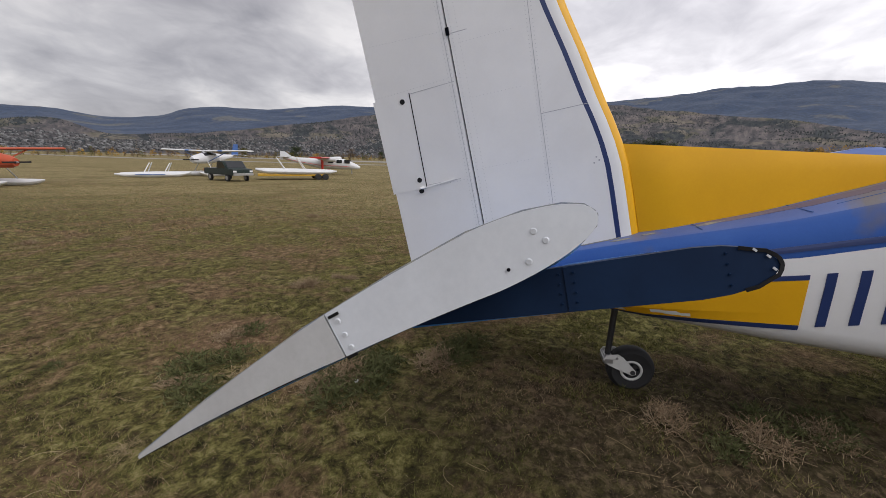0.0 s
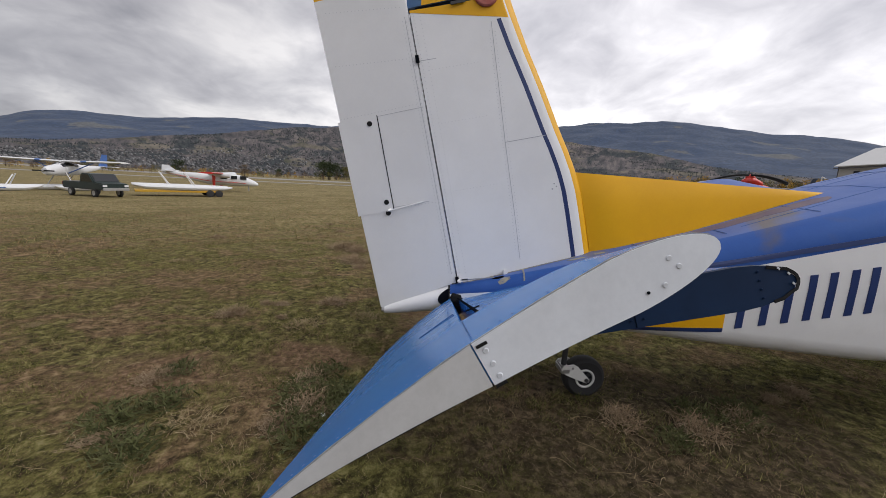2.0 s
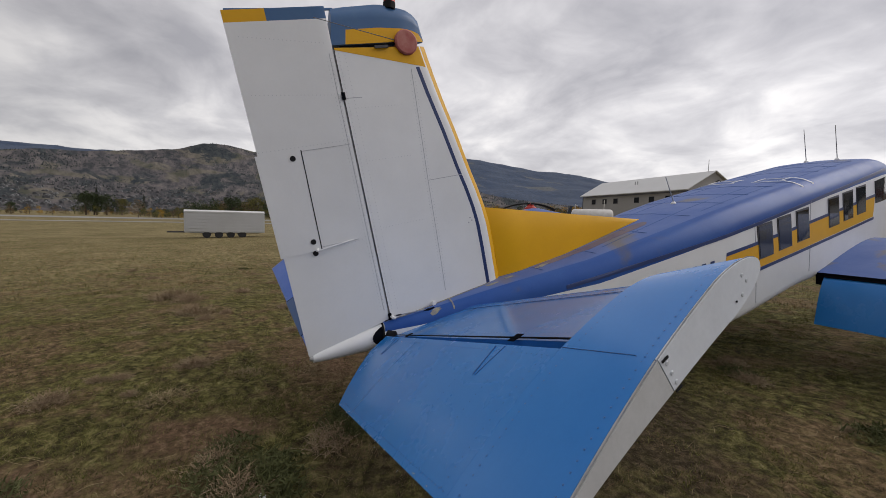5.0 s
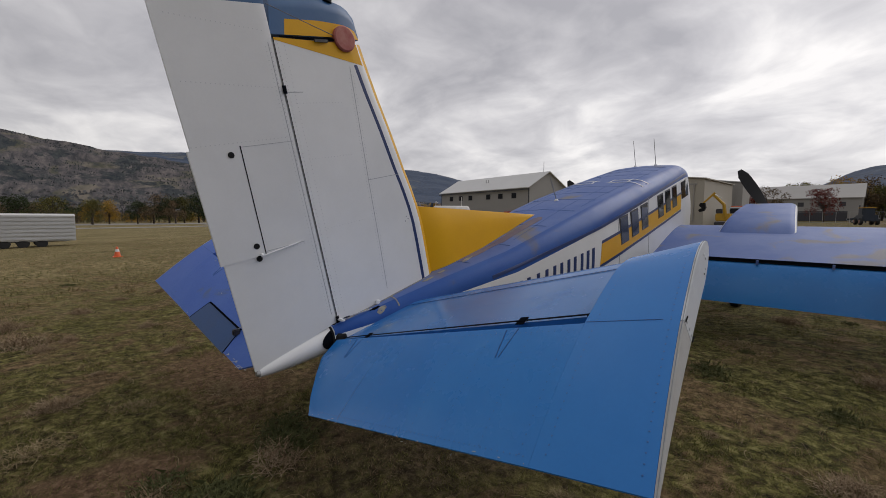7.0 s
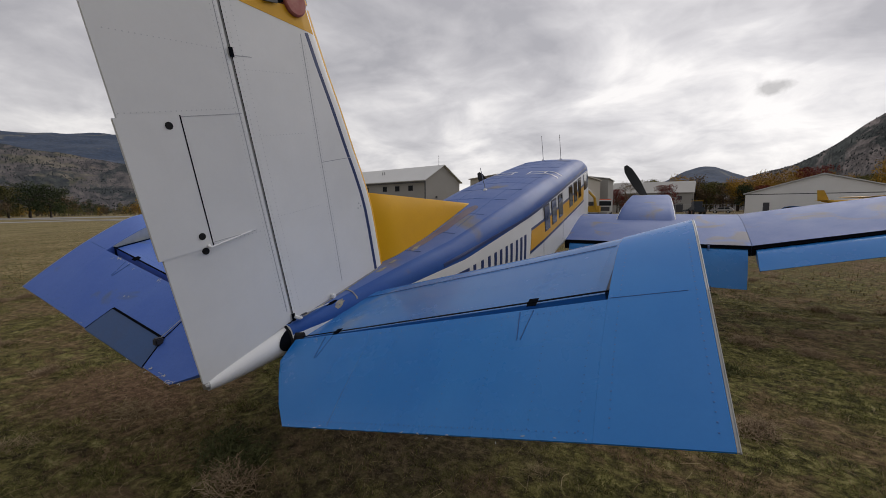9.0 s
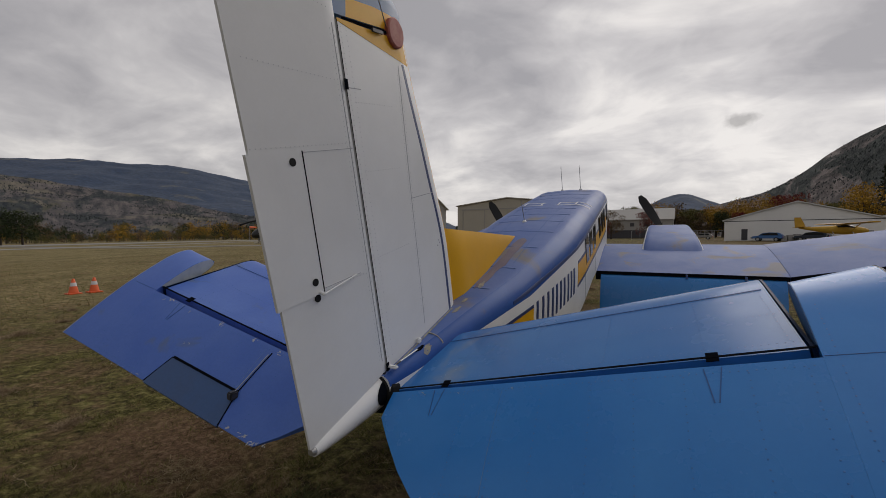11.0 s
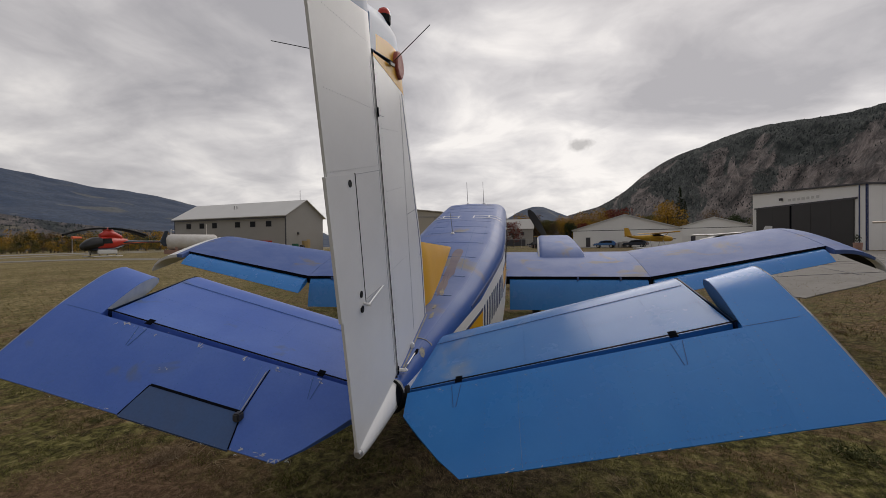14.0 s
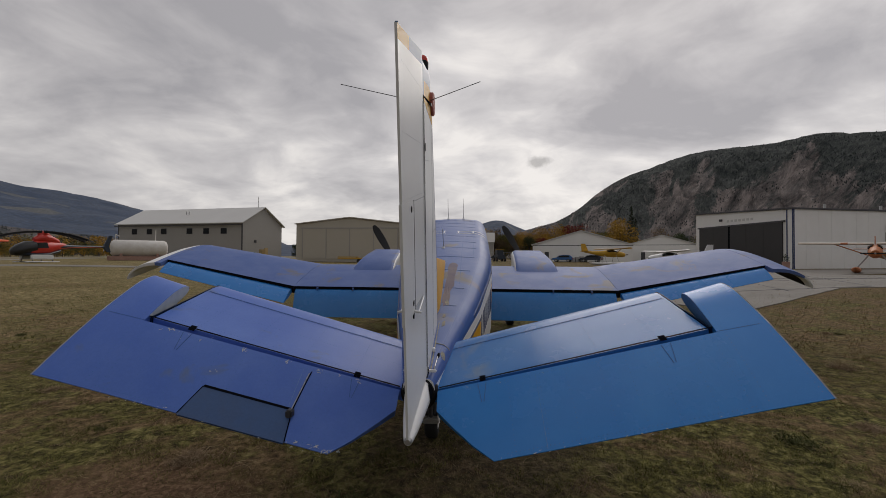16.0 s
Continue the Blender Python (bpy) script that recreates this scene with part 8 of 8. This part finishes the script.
for k in range(42000):
    near = rng.uniform() < 0.40
    az = radians(rng.uniform(8, 75) if near else rng.uniform(-150, -38))
    r = rng.uniform(420, 1480) if near else rng.uniform(640, 1880)
    x, y = r * math.sin(az), r * math.cos(az)
    grove = noise.noise((x * 0.006, y * 0.006, 1.5)) + 0.7 * noise.noise((x * 0.021, y * 0.021, 4.5))
    if grove < rng.uniform(-0.30, 0.35) if near else grove < rng.uniform(0.02, 0.55):
        continue
    z = drop_on([hills["mountain_east"] if near else hills["mountain_bench"]], x, y)
    if z is None or (near and z < 90 and rng.uniform() < 0.6):
        continue
    h, w = rng.uniform(1.6, 3.6) * (0.55 + r / 1900), rng.uniform(0.9, 1.8) * (0.55 + r / 1900)
    n = len(v)
    a0 = rng.uniform(0, 2)
    v += [(x + w * math.cos(a0 + q * 2.09), y + w * math.sin(a0 + q * 2.09), z - 1) for q in range(3)] + [(x, y, z + h)]
    f += [(n, n + 1, n + 3), (n + 1, n + 2, n + 3), (n + 2, n, n + 3)]
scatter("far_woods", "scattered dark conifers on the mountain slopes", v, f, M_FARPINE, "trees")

# grass: short trodden blades, denser near the aeroplane
M_BLADE = leaf_material("grass_blades", (0.020, 0.025, 0.006), (0.102, 0.108, 0.025), (0.31, 0.28, 0.10))
M_STRAW = leaf_material("dry_straw", (0.16, 0.115, 0.06), (0.26, 0.20, 0.11), (0.40, 0.32, 0.20))
M_FARBLADE = leaf_material("olive_field_grass", (0.066, 0.066, 0.022), (0.130, 0.125, 0.040), (0.23, 0.195, 0.08))
M_FARSTRAW = leaf_material("brownish_dry_grass", (0.10, 0.068, 0.032), (0.23, 0.160, 0.078), (0.36, 0.265, 0.14))
M_WEED = leaf_material("dry_weed_stems", (0.05, 0.028, 0.018), (0.165, 0.100, 0.058), (0.31, 0.21, 0.13))
M_TWIG = leaf_material("dry_reddish_twigs", (0.10, 0.068, 0.042), (0.26, 0.185, 0.115), (0.42, 0.34, 0.23))
M_HERB = leaf_material("grey_green_weed_leaves", (0.042, 0.048, 0.018), (0.085, 0.092, 0.035), (0.15, 0.150, 0.07))


def grass_mesh(name, label, xs, ys, tall, wide, lean, mat, rng):
    """One triangle a blade, all in one mesh."""
    n = len(xs)
    zs = np.array([swell(x, y) for x, y in zip(xs, ys)]) - 0.004
    a = rng.uniform(0, 2 * np.pi, n)
    clump = np.array([noise.noise((x * 3.1, y * 3.1, 4.0)) + 0.6 * noise.noise((x * 8.0, y * 8.0, 9.0)) for x, y in zip(xs, ys)])
    h = tall * rng.uniform(0.4, 1.3, n) * np.clip(1.0 + 1.5 * clump, 0.35, 2.4)
    w = wide * rng.uniform(0.6, 1.4, n)
    tilt = lean * rng.uniform(0.2, 1.2, n)
    b = rng.uniform(0, 2 * np.pi, n)
    co = np.empty((n, 3, 3))
    co[:, 0] = np.stack([xs - w * np.cos(a), ys - w * np.sin(a), zs], -1)
    co[:, 1] = np.stack([xs + w * np.cos(a), ys + w * np.sin(a), zs], -1)
    co[:, 2] = np.stack([xs + h * tilt * np.cos(b), ys + h * tilt * np.sin(b), zs + h], -1)
    me = bpy.data.meshes.new(name)
    me.vertices.add(3 * n)
    me.vertices.foreach_set("co", co.ravel())
    me.loops.add(3 * n)
    me.loops.foreach_set("vertex_index", np.arange(3 * n, dtype=np.int32))
    me.polygons.add(n)
    me.polygons.foreach_set("loop_start", np.arange(0, 3 * n, 3, dtype=np.int32))
    me.update()
    me.validate()
    me.materials.append(mat)
    return tagged(new(name, me), label, "grass", kind="stuff")


def meadow(count, r0, r1, power, rng, cut, sign=1):
    """Places in a ring round the aeroplane's tail, thinned into patches."""
    r = r0 + (r1 - r0) * rng.uniform(0, 1, count) ** power
    a = rng.uniform(0, 2 * np.pi, count)
    x, y = r * np.cos(a), 1.0 + r * np.sin(a)
    keep = np.array([sign * (noise.noise((p * 0.8, q * 0.8, 2.0)) + 0.5 * noise.noise((p * 2.7, q * 2.7, 6.0))) + 0.40 * noise.noise((p * 7.5, q * 7.5, 1.0)) > cut for p, q in zip(x, y)])
    trodden = np.hypot((x - 0.5) * 0.62, (y - 1.9) * 0.40) + 0.25 * np.sin(x * 5.1) * np.sin(y * 4.3)
    keep &= (trodden > 0.80) | (rng.uniform(0, 1, len(x)) < 0.5)
    for cx, cy, sx, sy in SOIL:
        keep &= (np.hypot((x - cx) * sx, (y - cy) * sy) > 0.55) | (rng.uniform(0, 1, len(x)) < 0.35)
    return x[keep], y[keep]


rng = np.random.default_rng(21)
grass_mesh("grass", "short green trodden grass blades", *meadow(800000, 0.0, 9.0, 0.66, rng, -0.16), 0.024, 0.0019, 1.25, M_BLADE, rng)
grass_mesh("grass", "matted dry straw in the grass", *meadow(260000, 0.0, 10.0, 0.66, rng, -0.22, -1), 0.026, 0.0014, 1.6, M_STRAW, rng)
grass_mesh("grass", "brown withered stalks and litter in the grass", *meadow(290000, 0.0, 10.0, 0.66, rng, -0.04, -1), 0.026, 0.0018, 1.4, M_WEED, rng)


def stalks(count, rng):
    """Single long bent straws lying on the grass."""
    v, f = [], []
    xs, ys = meadow(count, 0.0, 9.0, 0.7, rng, -0.3)
    for x, y in zip(xs, ys):
        a, bend, step = rng.uniform(0, 2 * math.pi), rng.uniform(-0.5, 0.5), rng.uniform(0.02, 0.05)
        px, py, n = x, y, len(v)
        for k in range(5):
            z = swell(px, py) + 0.018 + 0.012 * math.sin(k * 0.8)
            sx, sy = -math.sin(a) * 0.0011, math.cos(a) * 0.0011
            v += [(px - sx, py - sy, z), (px + sx, py + sy, z + 0.001)]
            if k:
                f.append((n + 2 * k - 2, n + 2 * k - 1, n + 2 * k + 1, n + 2 * k))
            a += bend
            px, py = px + step * math.cos(a), py + step * math.sin(a)
    return v, f


scatter("straw", "long bent pale straws lying on the grass", *stalks(5200, rng), M_STRAW, "straw")
grass_mesh("grass", "short green grass further off", *meadow(260000, 8.5, 45.0, 1.0, rng, -0.05), 0.050, 0.007, 1.1, M_FARBLADE, rng)
grass_mesh("grass", "dry grass further off", *meadow(230000, 8.5, 45.0, 1.0, rng, -0.10, -1), 0.055, 0.007, 1.2, M_FARSTRAW, rng)


def weed(label, mat, stems, tall, spread, seed, leafy=0.0):
    rng = np.random.default_rng(seed)
    ob = thing("weed", label, "weed", "weeds in the grass")
    v, f = [], []
    for _ in range(stems):
        a, s = rng.uniform(0, 2 * math.pi), rng.uniform(0.1, 1.0)
        p = np.array((0.8 * spread * math.cos(a) * s, 0.6 * spread * math.sin(a) * s, -0.01))
        b, q = rng.uniform(0, 2 * math.pi), rng.uniform(0.1, 0.55) * spread
        tip = p + np.array((q * math.cos(b), q * math.sin(b), tall * rng.uniform(0.2, 1.0) * (1.15 - 0.75 * s)))
        side = np.array((-math.sin(b), math.cos(b), 0)) * 0.0017
        mid = (p + tip) / 2 + np.array((rng.normal() * 0.02, rng.normal() * 0.02, rng.uniform(0.0, 0.25) * tall))
        for q0, q1 in ((p, mid), (mid, tip)):
            n = len(v)
            v += [q0 - side, q0 + side, q1 + side, q1 - side]
            f.append((n, n + 1, n + 2, n + 3))
        for _ in range(4):
            c = mid + (tip - mid) * rng.uniform(0, 1)
            d = rng.normal(size=3) * (0.011 + leafy * 1.6)
            d[2] = abs(d[2])
            e = rng.normal(size=3) * (0.0012 + leafy * 0.25)
            n = len(v)
            v += [c - e, c + e, c + d]
            f.append((n, n + 1, n + 2))
    raw_part("tuft", v, f, mat, ob)
    return ob


v, f = leaf_cloud([(0, 0, 1.0, 0.3), (0.15, 0.05, 1.25, 0.25), (-0.15, -0.05, 1.2, 0.22), (0.0, 0.1, 1.5, 0.2)], 60, 0.07, np.random.default_rng(8))
raw_part("leaves", v, f, M_LEAF_GREEN, tub, "leafy green shrub")
weed_dry = weed("tuft of dry reddish-brown weed stems", M_TWIG, 280, 0.105, 0.23, 31)
weed_pale = weed("flattened tuft of pale dry grass", M_STRAW, 150, 0.07, 0.26, 32)
weed_green = weed("low clump of grey-green weed leaves", M_HERB, 110, 0.08, 0.20, 33, 0.007)
kinds = [weed_dry, weed_pale, weed_green]
for w, (x, y) in zip(kinds, ((0.40, 1.80), (-1.6, 0.3), (0.62, 2.08))):
    w.matrix_basis = on_field(x, y)
for kind, x, y, size in ((0, -5.0, -1.06, 1.9), (0, -0.06, 0.14, 1.15), (2, -0.45, 0.38, 1.3), (2, -0.15, 0.35, 1.1), (0, 0.30, -0.50, 1.25), (0, 0.52, -0.66, 0.8), (2, 0.10, -0.62, 1.5), (2, 0.40, -0.28, 1.5), (2, 0.15, -0.28, 1.4), (2, 0.60, -0.50, 1.4), (2, 0.50, -1.75, 1.5), (2, 0.80, -1.45, 1.4), (2, 0.25, -1.55, 1.3), (0, -0.13, -0.62, 1.0), (0, 0.49, 2.33, 1.1),
                         (0, 0.36, 2.76, 1.0), (0, -0.12, -1.84, 0.9), (2, 1.8, 4.16, 1.6), (0, -6.6, -1.54, 2.2), (0, -6.2, -1.2, 1.8), (0, 0.66, 4.53, 1.1)):
    m = on_field(x, y, 60 * x)
    copy_thing(kinds[kind], m).matrix_basis = m @ Matrix.Scale(size, 4)
    if kind == 0 and x > -1:
        m = on_field(x - 0.16 * size, y + 0.10 * size, 90 * y)
        copy_thing(weed_green, m).matrix_basis = m @ Matrix.Scale(size * 1.2, 4)
m = on_field(0.70, -1.63, 25)
copy_thing(weed_dry, m).matrix_basis = m @ Matrix.Diagonal((0.45, 1.3, 0.5, 1))
scrap = thing("paper_scrap", "crumpled white scrap of paper lying in weeds", "litter", at=on_field(0.47, -0.38, 30, 0.03))
part("sheet", grid_mesh([[(u, 0.012 * math.sin(3 * u * 40), 0.012 + 0.010 * math.sin(u * 90)), (u, 0.022 + 0.008 * math.cos(u * 60), 0.020), (u, 0.020, 0.017), (u, 0.004, 0.006)] for u in (-0.03, -0.015, 0.0, 0.015, 0.03)]), M_FLOATWHITE, scrap)
rng = np.random.default_rng(77)
for k in range(245):
    r = 0.8 + 12 * rng.uniform() ** 0.72
    a = rng.uniform(0, 2 * math.pi)
    x, y = 0.3 + r * math.cos(a), 1.0 + r * math.sin(a)
    kind = kinds[int(rng.choice([0, 0, 0, 1, 1, 1, 2]))]
    m = on_field(x, y, rng.uniform(0, 360))
    copy_thing(kind, m).matrix_basis = m @ Matrix.Scale(rng.uniform(0.35, 1.15), 4)
